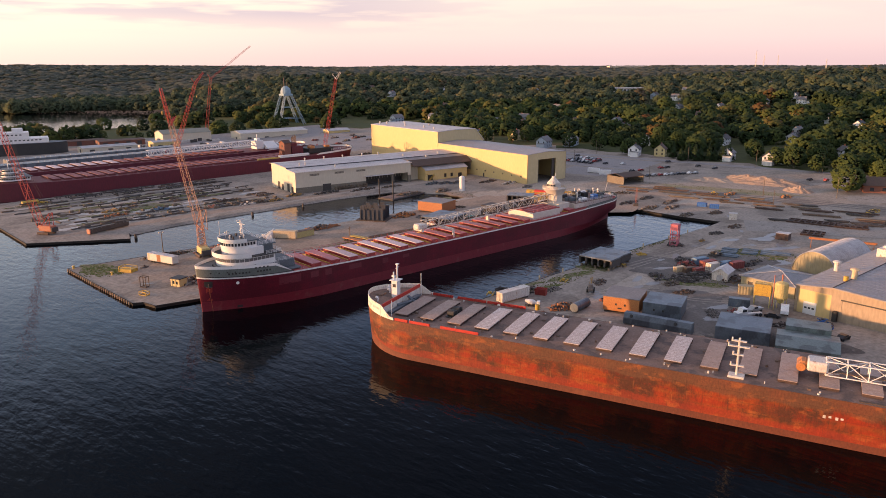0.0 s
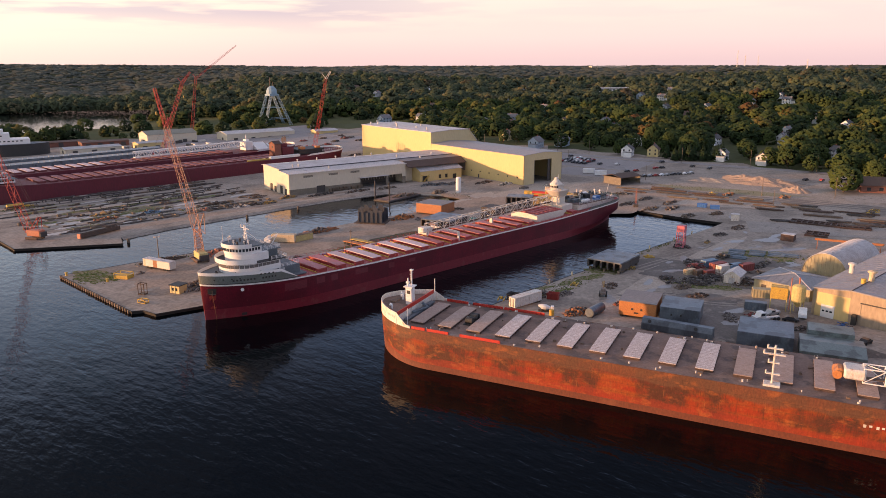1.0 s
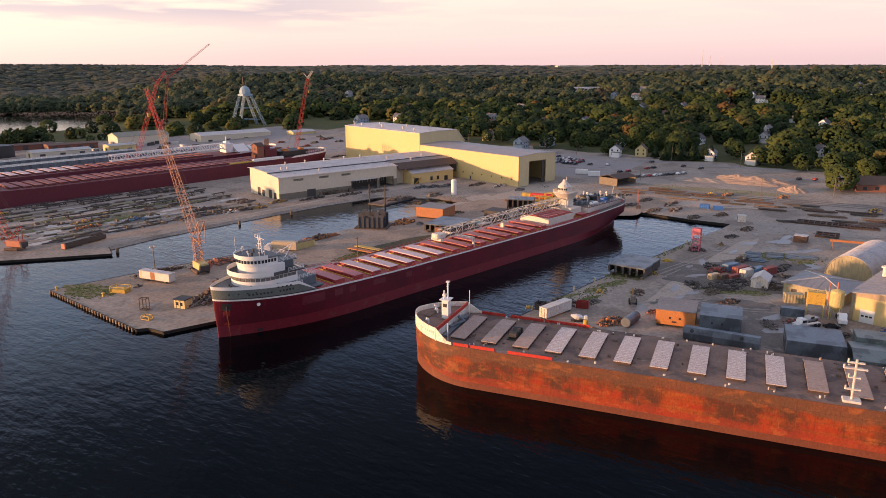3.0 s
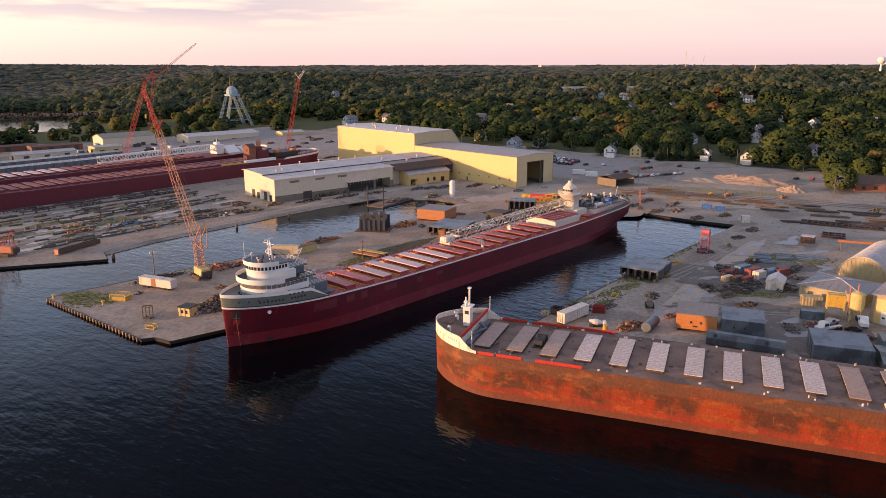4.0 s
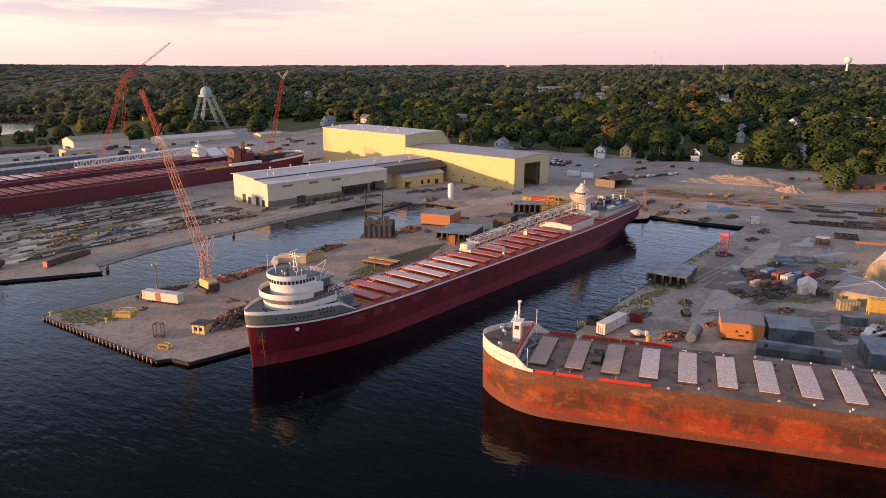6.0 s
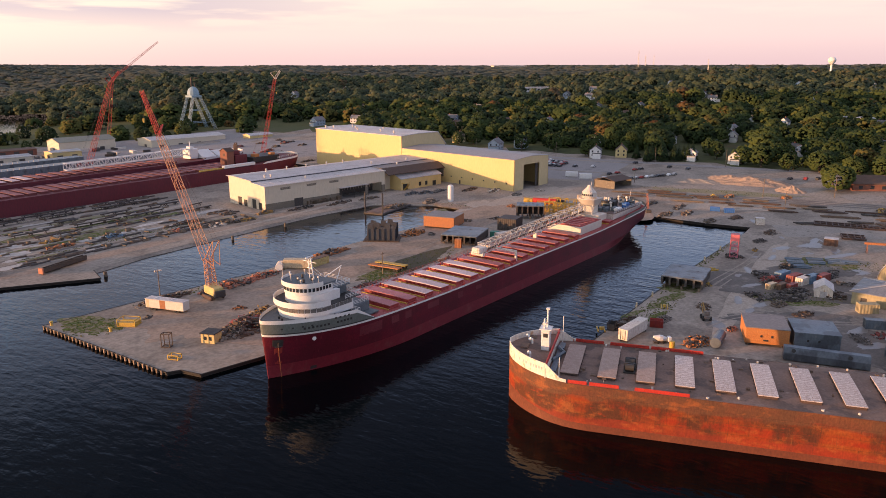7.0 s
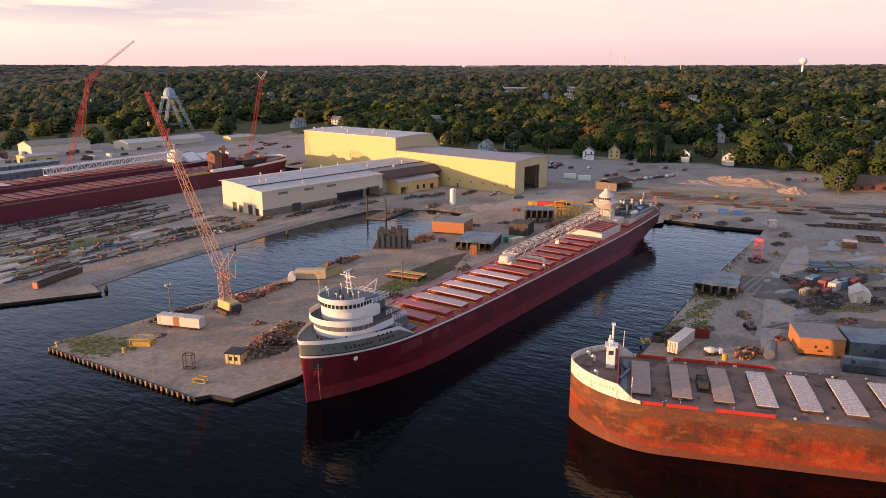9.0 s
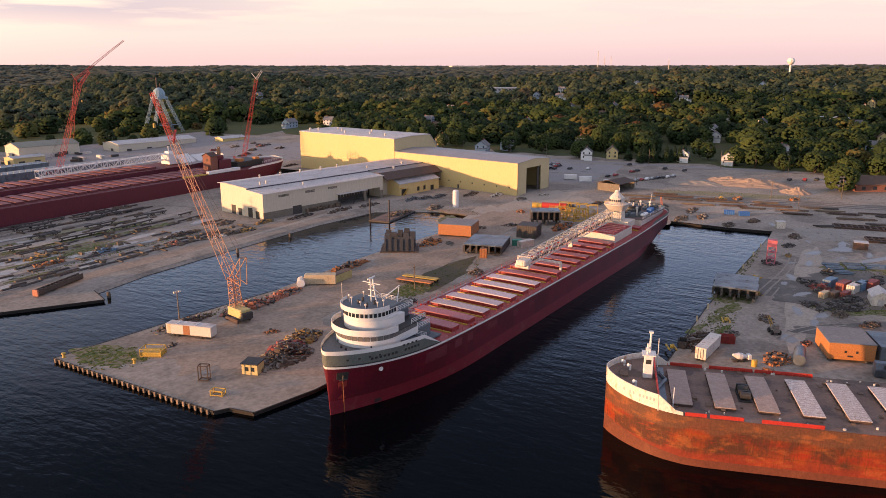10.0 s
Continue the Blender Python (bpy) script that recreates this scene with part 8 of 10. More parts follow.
# east yard, beside ship B
SB = -70.5
sec = thing("steel_section", "orange primed hull block beside a grey one", "steel section", pose(177.4, 116.2, 1.6, 0, 0, SB))
bm = B(); box(bm, 0, 10.6, 0, 11.5, 0.7, 4.9, bevel=0.06); part("block", bm, "orange", sec)
bm = B(); box(bm, -0.15, 10.7, -0.15, 11.6, 4.9, 5.1); part("top_plate", bm, "roof_brownish", sec)
# Black plates on the face stand in for dark openings.
bm = B()
for xx in (3.6, 6.2):
    box(bm, xx, xx + 0.5, -0.1, 0.02, 2.5, 3.1)
box(bm, 4.4, 5.6, -0.1, 0.02, 1.5, 1.9)
part("opening", bm, "black", sec)
bm = B(); box(bm, 0.3, 1.2, 0.5, 1.4, 0, 0.7); box(bm, 9, 10, 0.5, 1.4, 0, 0.7); box(bm, 9, 10, 9.5, 10.5, 0, 0.7); part("support", bm, "wood", sec)
sec2 = thing("steel_section", "blue-grey hull block beside an orange one", "steel section", pose(181.3, 105.2, 1.6, 0, 0, SB))
bm = B(); box(bm, 0, 10.8, 0, 11.2, 0.4, 4.6, bevel=0.06); part("block", bm, "steel_blue", sec2)
bm = B(); box(bm, -0.1, 10.9, -0.1, 11.3, 4.6, 4.75); part("top_plate", bm, "steel_blue", sec2)
# Openings' dark again as black plates on the block.
bm = B(); box(bm, 3, 3.5, -0.1, 0.02, 2.4, 3.0); box(bm, 5.6, 6.1, -0.1, 0.02, 2.4, 3.0); part("opening", bm, "black", sec2)
tb = thing("boom_section", "long dark blue-grey steel box girder", "steel girder", pose(173.6, 106.2, 1.6, 0, 0, SB - 6))
bm = B(); extrude_profile(bm, [(-1.4, 0.3), (-1.4, 2.0), (-0.6, 3.4), (1.2, 3.4), (1.6, 2.0), (1.6, 0.3)], 0, 19); part("girder", bm, "steel_blue", tb)
# Black discs on the girder stand in for dark round holes.
bm = B()
for xx in (2.2, 14.6):
    rod(bm, (xx, -0.95, 2.6), (xx + 0.02, -1.25, 2.75), 0.5, 10)
part("port", bm, "black", tb)
g3 = container(178.0, 81.4, SB, 13.5, 13, 4.4, "steel_blue", "blue-grey steel workshop block on the yard", name="steel_section", cat="steel section", plain=True)
g4 = thing("steel_section", "wide low green-grey steel cover plates", "steel section", pose(180.5, 66.5, 1.6, 0, 0, SB))
bm = B(); extrude_profile(bm, [(0, 0.2), (0, 2.4), (6, 3.4), (13, 2.6), (13, 0.2)], 0, 15); box(bm, 2, 13, 13.2, 20, 0.2, 3.8); part("cover_plate", bm, "steel_green", g4)
vn = container(160.6, 141.6, -5, 12.0, 2.6, 2.9, "offwhite", "white box trailer by the slip quay", legs=0.6, roof="offwhite", name="box_trailer", cat="trailer")
mx = thing("mixer_drum", "white cement mixer drum on a trailer", "mixer", pose(166.0, 134.6, 1.6, 0, 0, 128))
bm = B(); rod(bm, (-2.4, 0, 1.5), (-0.6, 0, 1.8), 0.6, 14, 1.15); rod(bm, (-0.6, 0, 1.8), (0.6, 0, 2.0), 1.15, 14, 1.15); rod(bm, (0.6, 0, 2.0), (2.6, 0, 2.5), 1.15, 14, 0.4); box(bm, -3.9, -2.6, -1.0, 1.0, 0.7, 2.4, bevel=0.15); part("drum", bm, "white", mx)
mx.scale = (0.72, 0.72, 0.72)
bm = B(); box(bm, -3.9, 2.6, -0.8, 0.8, 0.4, 0.75); part("chassis", bm, "dark_steel", mx)
for xx in (-1, 1):
    bm = B(); rod(bm, (xx, -0.95, 0.4), (xx, 0.95, 0.4), 0.4, 12); part("wheel", bm, "tyre", mx)
for x, y, a_, l_, mt_, lab_ in ((167.0, 147.6, 10, 3.4, "dark_steel", "small dark steel skip beside the white trailer"), (175.6, 141.0, -70, 3.6, "rust_stain", "rust-brown open steel skip on the yard")):
    skp = thing("steel_skip", lab_, "skip", pose(x, y, 1.6, 0, 0, a_))
    bm = B(); extrude_profile(bm, [(0.3, 0), (2.1, 0), (2.4, 2.1), (2.3, 2.1), (2.0, 0.15), (0.4, 0.15), (0.1, 2.1), (0, 2.1)], 0, l_); part("body", bm, mt_, skp)
    for x_ in (0.0, l_ - 0.1):
        bm = B(); box(bm, x_, x_ + 0.1, 0.3, 2.1, 0.1, 1.9); part("end_plate", bm, mt_, skp)
    for x_ in (l_ * 0.33, l_ * 0.66):
        bm = B(); box(bm, x_ - 0.06, x_ + 0.06, 2.3, 2.45, 0.3, 2.0); part("stiffener", bm, mt_, skp)
for x, y, a_ in ((194.8, 143.5, 20), (244.8, 143.6, -40), (165.8, 151.2, 30)):
    fit = thing("lifting_frame", "low yellow steel lifting frame on the quay", "lifting frame", pose(x, y, 1.66, 0, 0, a_))
    for y_ in (-0.9, 0.9):
        bm = B(); box(bm, -1.9, 1.9, y_ - 0.18, y_ + 0.18, 0, 0.45, bevel=0.04); part("beam", bm, "yellow", fit)
    bm = B(); rod(bm, (-0.5, 0, 0.3), (-0.5, 0, 1.1), 0.5, 12); part("reel", bm, "yellow", fit)
yd = thing("steel_drum", "yellow steel drum on the yard", "drum", pose(164.6, 131.0, 1.6))
bm = B(); lathe(bm, [(0.7, 0), (0.7, 1.6), (0.6, 1.7)], 14); part("shell", bm, "yellow", yd)
cyl = thing("steel_tank", "blue-grey horizontal half cylinder tank", "tank", pose(170.5, 121.8, 1.6, 0, 0, 5))
bm = B(); rod(bm, (0, 0, 1.4), (7.5, 0, 1.4), 1.4, 18); part("shell", bm, "steel_blue", cyl)
heap("scrap_heap", 172, 127, 5, 3, 1.8, 80, "orange machinery and rusty scrap", 15, "orange_rust", big=0.7)
heap("scrap_heap", 174, 146, 7, 3.5, 2.4, 90, "heap of dark rusty steel plates", 16, "scrap", big=1.0)
ld = thing("loader", "small weathered yellow loader with raised arm", "loader", pose(191.3, 130.2, 1.6, 0, 0, 30))
bm = B(); box(bm, -1.6, 1.6, -0.9, 0.9, 0.6, 1.6, bevel=0.15); box(bm, -1.2, 0.2, -0.7, 0.7, 1.6, 2.7, bevel=0.1); part("body", bm, "scrap2", ld)
bm = B(); rod(bm, (0.8, 0, 1.6), (4.4, 0, 3.6), 0.22, 6); rod(bm, (0.8, 0.6, 1.4), (4.2, 0.5, 3.4), 0.12, 6); part("arm", bm, "yellow_rust", ld)
for xx in (-1.0, 1.1):
    for yy in (-1, 1):
        bm = B(); rod(bm, (xx, yy - 0.25, 0.65), (xx, yy + 0.25, 0.65), 0.65, 12); part("wheel", bm, "tyre", ld)
# pink scaffold tower
tw = thing("stair_tower", "faded pink-red steel stair tower on the quay", "stair tower", pose(267.4, 142.2, 1.6, 0, 0, 10))
bm = B()
for xx in (-1.4, 1.4):
    for yy in (-1.4, 1.4):
        rod(bm, (xx, yy, 0), (xx, yy, 9), 0.2, 4)
for k in range(5):
    box(bm, -1.5, 1.5, -1.5, 1.5, 0.1 + 2.2 * k, 0.3 + 2.2 * k)
    if k < 4:
        rod(bm, (-1.4, -1.4, 0.3 + 2.2 * k), (1.4, -1.4, 2.3 + 2.2 * k), 0.1, 4); rod(bm, (-1.4, 1.4, 0.3 + 2.2 * k), (-1.4, -1.4, 2.3 + 2.2 * k), 0.1, 4)
box(bm, -1.5, 1.5, -1.45, -1.35, 6.6, 9.0); box(bm, -1.45, -1.35, -1.5, 1.5, 6.6, 9); box(bm, -1.5, 1.5, -1.45, -1.35, 0.2, 2.0)
part("frame", bm, "pink", tw)
heap("scrap_heap", 268, 142, 4, 3, 0.5, 24, "dark plates round the stair tower", 17, "dark_steel")
for x, y, a in ((232, 148.6, 10), (238, 148.0, -14)):
    heap("yellow_gear", x, y, 3.6, 1.0, 0.8, 16, "yellow lifting gear on the quay", int(x), "yellow", "lifting gear", ang=a)
for x, y in ((240, 149.6), (256, 149.6), (276, 149.4), (292, 149.3), (203, 150.2), (190, 150.4)):
    bl = thing("bollard", "short pale mooring post on the slip quay", "bollard", pose(x, y, 1.6), group="slip quay posts")
    bm = B(); rod(bm, (0, 0, 0), (0, 0, 1.6), 0.28, 8); part("post", bm, "offcream", bl)
# coloured containers in the scrap yard
for k, (x, y, mt, lab) in enumerate(((244.8, 121.0, "blue_pale", "pale blue shipping container"), (243.2, 117.0, "red_dull", "dull red shipping container"), (241.8, 113.9, "offwhite", "white shipping container"), (245.8, 112.0, "blue_pale", "faded blue shipping container"), (248.8, 109.2, "red_dull", "faded red shipping container"))):
    container(x, y, -18, 6.1, 2.5, 2.6, mt, lab + " in the scrap yard")
for k in range(3):
    container(231.5 + k * 1.6, 121.5 - 2.8 * k, -18, 4.2, 1.8, 1.9, ("offcream", "scrap", "red_dull")[k], "small rusty steel skip", name="skip", cat="skip")
heap("scrap_heap", 242, 123.5, 5, 3, 2.4, 70, "dark red steel heap behind containers", 18, "red_dull")
heap("scrap_heap", 231, 114, 9, 4, 2.0, 150, "dense dark scrap heap in the yard", 19, "dark_steel", big=0.8)
heap("scrap_heap", 225, 118, 6, 2.5, 1.2, 70, "dark scrap metal on the yard", 20, "dark_steel", big=0.7)
heap("scrap_heap", 237, 104, 6, 3.5, 1.4, 60, "brown scrap timber", 21, "scrap", big=0.7)
wsd = thing("shed", "small white gabled shed in the scrap yard", "shed", pose(233.0, 103.6, 1.6, 0, 0, 10))
bm = B(); box(bm, 0, 8, 0, 5.2, 0, 2.8); extrude_profile(bm, [(0, 2.8), (2.6, 4.3), (5.2, 2.8)], 0, 8); part("wall", bm, "offwhite", wsd)
bm = B(); slab_roof(bm, [(-0.3, 2.7), (2.6, 4.5), (5.5, 2.7)], -0.3, 8.3, 0.15); part("roof", bm, "roof_white", wsd)
bm = B(); box(bm, -0.06, 0.02, 1.6, 3.6, 0, 2.1); part("door", bm, "roof_grey", wsd)
pl0 = None
for row_, (cx, cy, n_) in enumerate(((271.5, 121.5, 5), (275.5, 115.0, 5), (279.5, 109.0, 4), (266.5, 118.0, 3), (282.5, 104.5, 3))):
    for k in range(n_):
        m = pose(cx + 1.75 * k - 0.2 * row_, cy + 0.55 * k + rr.uniform(-0.4, 0.4), 1.68 + 0.12 * (k % 2), 0, 0, -72 + rr.uniform(-4, 4))
        if pl0 is None:
            bm = B(); box(bm, -2.9, 2.9, -0.62, 0.62, 0, 0.34, bevel=0.05)
            pl0 = part("steel_plate", bm, "plate_blue", None, m=m)
        o = pl0 if row_ == 0 and k == 0 else again(pl0, m)
        tagged(o, "blue-grey steel plate lying on the grass", "steel plate", "steel plates on the grass")
# dark steel frames lying on the concrete
for x, y, a_, lx, ly in ((343, 127, -80, 22, 8), (322, 113, -78, 9, 9), (346, 106, -72, 12, 7)):
    df = thing("beam_grillage", "dark rusty steel hatch frame lying flat", "steel beams", pose(x, y, ground_z(x, y) + 0.1, 0, 0, a_), group="flat steel frames")
    for k in range(int(lx / 2.4) + 1):
        bm = B(); box(bm, 2.4 * k, 2.4 * k + 0.5, 0, ly, 0.25, 0.7); part("cross_beam", bm, "rusty_dark", df)
    for yy in (0, ly / 2, ly - 0.6):
        bm = B(); box(bm, 0, lx, yy, yy + 0.6, 0, 0.75); part("long_beam", bm, "rusty_dark", df)
heap("scrap_heap", 264, 123, 3, 2, 2.0, 40, "black machinery parts", 23, "black")
heap("scrap_heap", 262, 108, 8, 2, 0.8, 50, "dark spare parts on the ground", 24, "black", big=0.6)
# yellow silo tanks on legs and containers by the workshop
for x, y, r, z0, z1, lab, mt in ((216.4, 79.5, 1.9, 4.2, 10.4, "cream upright silo on steel legs", "yellow_pale"),):
    st = thing("silo", lab, "silo", pose(x, y, 1.6))
    bm = B(); lathe(bm, [(0.3, z0 - 2.2), (r, z0 - 0.2), (r, z1 - 2.2), (r * 0.9, z1 - 1.8), (0.3, z1 - 1.3)], 18); part("shell", bm, mt, st)
    for a in range(4):
        bm = B(); rod(bm, (math.cos(a * 1.57 + 0.8) * r, math.sin(a * 1.57 + 0.8) * r, 0), (math.cos(a * 1.57 + 0.8) * r, math.sin(a * 1.57 + 0.8) * r, z0), 0.14, 6); part("leg", bm, mt, st)
    bm = B(); rod(bm, (0.4, 0.2, z1 - 1.5), (0.4, 0.2, z1 + 0.6), 0.22, 8); rod(bm, (-0.9, 2.0, 1), (-0.9, 2.0, z1 + 0.4), 0.14, 6); part("pipe", bm, "crane_red", st)
hp = thing("hopper", "yellow square hopper on steel legs", "hopper", pose(216.5, 85.0, 1.6, 0, 0, -72))
bm = B(); box(bm, -2.4, 2.4, -1.6, 1.6, 3.6, 7.2, bevel=0.06); part("bin", bm, "yellow", hp)
bm = B()
for xx in (-2.2, 2.2):
    for yy in (-1.4, 1.4):
        rod(bm, (xx, yy, 0), (xx, yy, 3.6), 0.16, 6)
rail(bm, [(-2.3, -1.5, 7.2), (2.3, -1.5, 7.2), (2.3, 1.5, 7.2)], 1.0, 1.2, 0.05)
part("leg", bm, "yellow_pale", hp)
container(209.0, 92.0, -68, 6.1, 2.5, 2.6, "steel_blue", "grey shipping container by the workshop")
container(222.6, 95.0, -60, 5.5, 2.8, 2.8, "siding_dull", "dull cream tank box by the workshop")
vehicle(204.2, 83.2, 60, "lorry", "car_white", "white lorry cab with flat chassis")
vehicle(209.6, 84.2, 70, "pickup", "car_silver", "silver pickup by the silos")
vehicle(208.3, 78.3, 20, "car", "car_dark", "dark car parked by the silos")
vehicle(216.0, 77.8, 110, "lorry", "car_white", "white truck under the silo")
vehicle(203.9, 57.6, 80, "car", "car_dark", "dark car outside the repair hall")
heap("machinery", 209.5, 64.5, 3, 2.4, 3.6, 40, "blue machinery outside the repair hall", 25, "blue", "machinery", big=0.7)
heap("machinery", 206, 69.5, 3, 1.6, 1.0, 24, "yellow parts outside the repair hall", 26, "yellow", "machinery", big=0.6)
heap("scrap_heap", 205, 88, 3, 1.6, 0.8, 26, "red and brown scrap by a grey container", 27, "red_dull", big=0.6)
# brick hut, bins and far stacks
bh = container(307.4, 117.6, -85, 5.0, 4.2, 2.7, "rusty_dark", "small red-brown hut with white end", roof="roof_white", name="hut", cat="hut")
for x, y, a in ((349.3, 174.6, -75), (348.8, 167.4, -62)):
    container(x, y, a, 4.6, 2.8, 1.9, "blue", "blue steel waste skip", name="skip", cat="skip")
container(330.3, 148.6, -65, 3.6, 3, 3.0, "offwhite", "small white site cabin by the slip", roof="roof_white", name="cabin", cat="cabin")
for k in range(34):
    y = rr.uniform(84, 136)
    x = 330 + (136 - y) * 0.35 + rr.uniform(-5, 12)
    if k < 8:
        beam_stack(x + 14, y, -66 + rr.uniform(-6, 6), 5, 11, "dark_steel", "dark steel beams stacked on a slab", 300 + k)
for k in range(22):
    x, y = 366 + 6.0 * (k % 4) + rr.uniform(-2, 2), 92 + 6.3 * k + rr.uniform(-3, 3)
    beam_stack(x, y, -77 + rr.uniform(-3, 3), 3 + k % 3, rr.uniform(12, 24), ("rusty_dark", "wood", "dark_steel", "rusty_dark", "scrap")[k % 5], ("dark rusty beams beside the rails", "weathered timbers beside the rails", "dark steel beams beside the rails", "dark rusty beams beside the rails", "rust-brown beams beside the rails")[k % 5], 330 + k)
for k, (x, y, rx, mt) in enumerate(((391, 176, 5, "orange"), (386, 184, 3, "yellow"), (401.5, 150, 3.5, "orange"), (334, 205, 8, "scrap"), (330, 190, 8, "wood"), (338, 182, 6, "scrap"), (352, 205, 7, "dark_steel"), (340, 160, 5, "scrap"), (327, 168, 5, "wood"), (392, 105, 8, "yellow"), (350, 190, 7, "scrap"))):
    heap("scrap_heap", x, y, rx, 2.2, 1.2, 40, "steel parts lying on the east yard", 360 + k, mt, big=0.9)
cra = thing("small_crane", "small orange derrick by the slip head", "crane", pose(331, 199, 1.9, 0, 0, 30))
bm = B(); truss(bm, (0, 0, 0.5), (5.5, 0, 8.5), 0.9, 0.5, 7, 0.1, up=(0, 1, 0)); part("boom", bm, "crane_red", cra)
bm = B(); box(bm, -2, 1, -1.2, 1.2, 0, 1.6, bevel=0.1); part("house", bm, "dark_steel", cra)
gbeam = thing("gantry_beam", "long orange steel beam on trestles", "steel beam", pose(303.5, 103, 1.7, 0, 0, -72))
bm = B(); box(bm, 0, 24, -0.5, 0.5, 3.4, 4.2); part("beam", bm, "orange_rust", gbeam)
bm = B()
for xx in (1, 12, 23):
    rod(bm, (xx, -1, 0), (xx, 0, 3.4), 0.15, 4); rod(bm, (xx, 1, 0), (xx, 0, 3.4), 0.15, 4)
part("trestle", bm, "orange_rust", gbeam)

# north yard: pale concrete ways and weeds between the tracks
nw = random.Random(71)
for k in range(26):
    x, y, l_ = nw.uniform(95, 200), nw.choice((350, 357, 365, 373, 377, 386, 394, 398, 408, 418)) + nw.uniform(-1, 1), nw.uniform(8, 30)
    strip("pavement", [(x, y), (x + l_, y + l_ * 0.03)], nw.uniform(1.2, 3.4), ("pale_slab", "concrete", "grass", "wet_dirt")[k % 4], ("pale concrete way between keel blocks", "weathered concrete way between keel blocks", "green weedy strip between keel blocks", "dark damp strip between keel blocks")[k % 4], 0.05, "slipway")

# north yard: keel blocks, trestles, timber
kb = []
for k, (l, w, h) in enumerate(((3.2, 0.9, 0.45), (5.5, 0.8, 0.5), (8.0, 1.0, 0.4), (2.0, 1.3, 0.9))):
    bm = B()
    comb = [(-w / 2, 0)]
    for j in range(3):
        y0, y1, hh = -w / 2 + j * w / 3, -w / 2 + (j + 0.8) * w / 3, h * (0.8 + 0.12 * j)
        comb += [(y0, hh), (y1, hh), (y1, hh * 0.7), (y1 + w / 16, hh * 0.7)]
    comb += [(w / 2, 0)]
    extrude_profile(bm, comb, -l / 2, l / 2)
    bm.verts.index_update()
    me_ = bpy.data.meshes.new("keel_block"); bmesh.ops.recalc_face_normals(bm, faces=bm.faces); bm.to_mesh(me_); bm.free()
    me_.materials.append(M[("wood", "scrap", "dark_steel", "wood")[k]])
    kb.append(me_)
nk = random.Random(8)
for k in range(290):
    row_ = nk.choice((347, 349, 353, 361, 369, 381, 384, 390, 402, 405, 414, 424, 433, 436))
    x = nk.uniform(92, 216)
    y = row_ + nk.uniform(-1.3, 1.3) + (x - 90) * 0.03
    if x < 118 and y < 326 or math.hypot(x - 91, y - 347.5) < 8:
        continue
    o = new("keel_block", kb[nk.randrange(4)])
    o.matrix_basis = pose(x, y, 1.66, 0, 0, 2 + nk.uniform(-7, 7) + (90 if nk.random() < 0.18 else 0))
    tagged(o, "weathered timber and steel keel blocks in rows", "keel blocks", "keel blocks of the north yard")
tre = thing("steel_trestle", "dark steel A-frame trestle on the north yard", "trestle", group="trestles of the north yard")
bm = B()
for xx in (-3, 3):
    rod(bm, (xx, -0.8, 0), (xx, 0, 1.1), 0.16, 4); rod(bm, (xx, 0.8, 0), (xx, 0, 1.1), 0.16, 4)
box(bm, -4.5, 4.5, -0.4, 0.4, 1.0, 1.45)
part("frame", bm, "dark_steel", tre)
first = True
for k in range(64):
    x, y = nk.uniform(100, 214), nk.choice((426, 431, 437, 409, 396, 386)) + nk.uniform(-1, 1)
    m = pose(x, y, 1.62, 0, 0, 3 + nk.uniform(-10, 10))
    if first:
        tre.matrix_basis, first = m, False
    else:
        copy_thing(tre, m)
rb = thing("steel_girder", "rusty steel girder with an orange end on the quay", "steel girder", pose(104, 332.5, 1.6, 0, 0, 18))
bm = B(); box(bm, 0, 20, -0.9, 0.9, 0.4, 0.7); box(bm, 0, 20, -0.9, -0.7, 0.4, 2.2); box(bm, 0, 20, 0.7, 0.9, 0.4, 2.2)
for k in range(10):
    box(bm, 2 * k, 2 * k + 0.2, -0.9, 0.9, 0.4, 2.1)
part("girder", bm, "scrap", rb)
bm = B(); box(bm, -0.6, 0.0, -1, 1, 0.3, 2.4, bevel=0.05); part("end_plate", bm, "crane_red", rb)
for k, (x, y, rx, mt) in enumerate(((185, 364, 7, "scrap"), (198, 347, 6, "wood"), (206, 346, 5, "yellow_rust"), (190, 347.5, 5, "offwhite"), (211, 366, 5, "scrap"), (240, 346, 9, "dark_steel"), (262, 340, 9, "scrap"), (280, 336, 8, "wood"), (222, 352, 6, "yellow_rust"), (150, 366, 6, "blue_pale"), (133, 378, 8, "yellow_rust"), (128, 366, 6, "orange_rust"), (112, 428, 4, "yellow"), (172, 352, 4, "crane_red"), (320, 318, 8, "steel_blue"), (306, 326, 7, "steel_blue"), (334, 306, 8, "scrap"), (338, 292, 6, "offwhite"), (312, 322, 6, "steel_blue"), (378, 446, 9, "scrap"), (366, 470, 7, "dark_steel"))):
    heap("scrap_heap", x, y, rx, 2.0, 1.5, 46, "steel and timber parts on the north yard", 400 + k, mt, big=0.9)
for x, y in ((117, 318), (178.5, 326), (209, 327)):
    dp = thing("dolphin_pile", "old timber mooring pile in the basin", "pile", pose(x, y - 3, 0))
    bm = B(); rod(bm, (0, 0, -2), (0, 0, 2.6), 0.5, 8); rod(bm, (0.8, 0.3, -2), (0.3, 0.1, 2.4), 0.4, 8); part("timber_pile", bm, "wood", dp)
yt = thing("storage_tank", "yellow horizontal cylinder tank near the berth", "tank", pose(103, 429, 1.6, 0, 0, 4))
bm = B(); rod(bm, (0, 0, 1.2), (8, 0, 1.2), 1.1, 14); part("shell", bm, "yellow", yt)

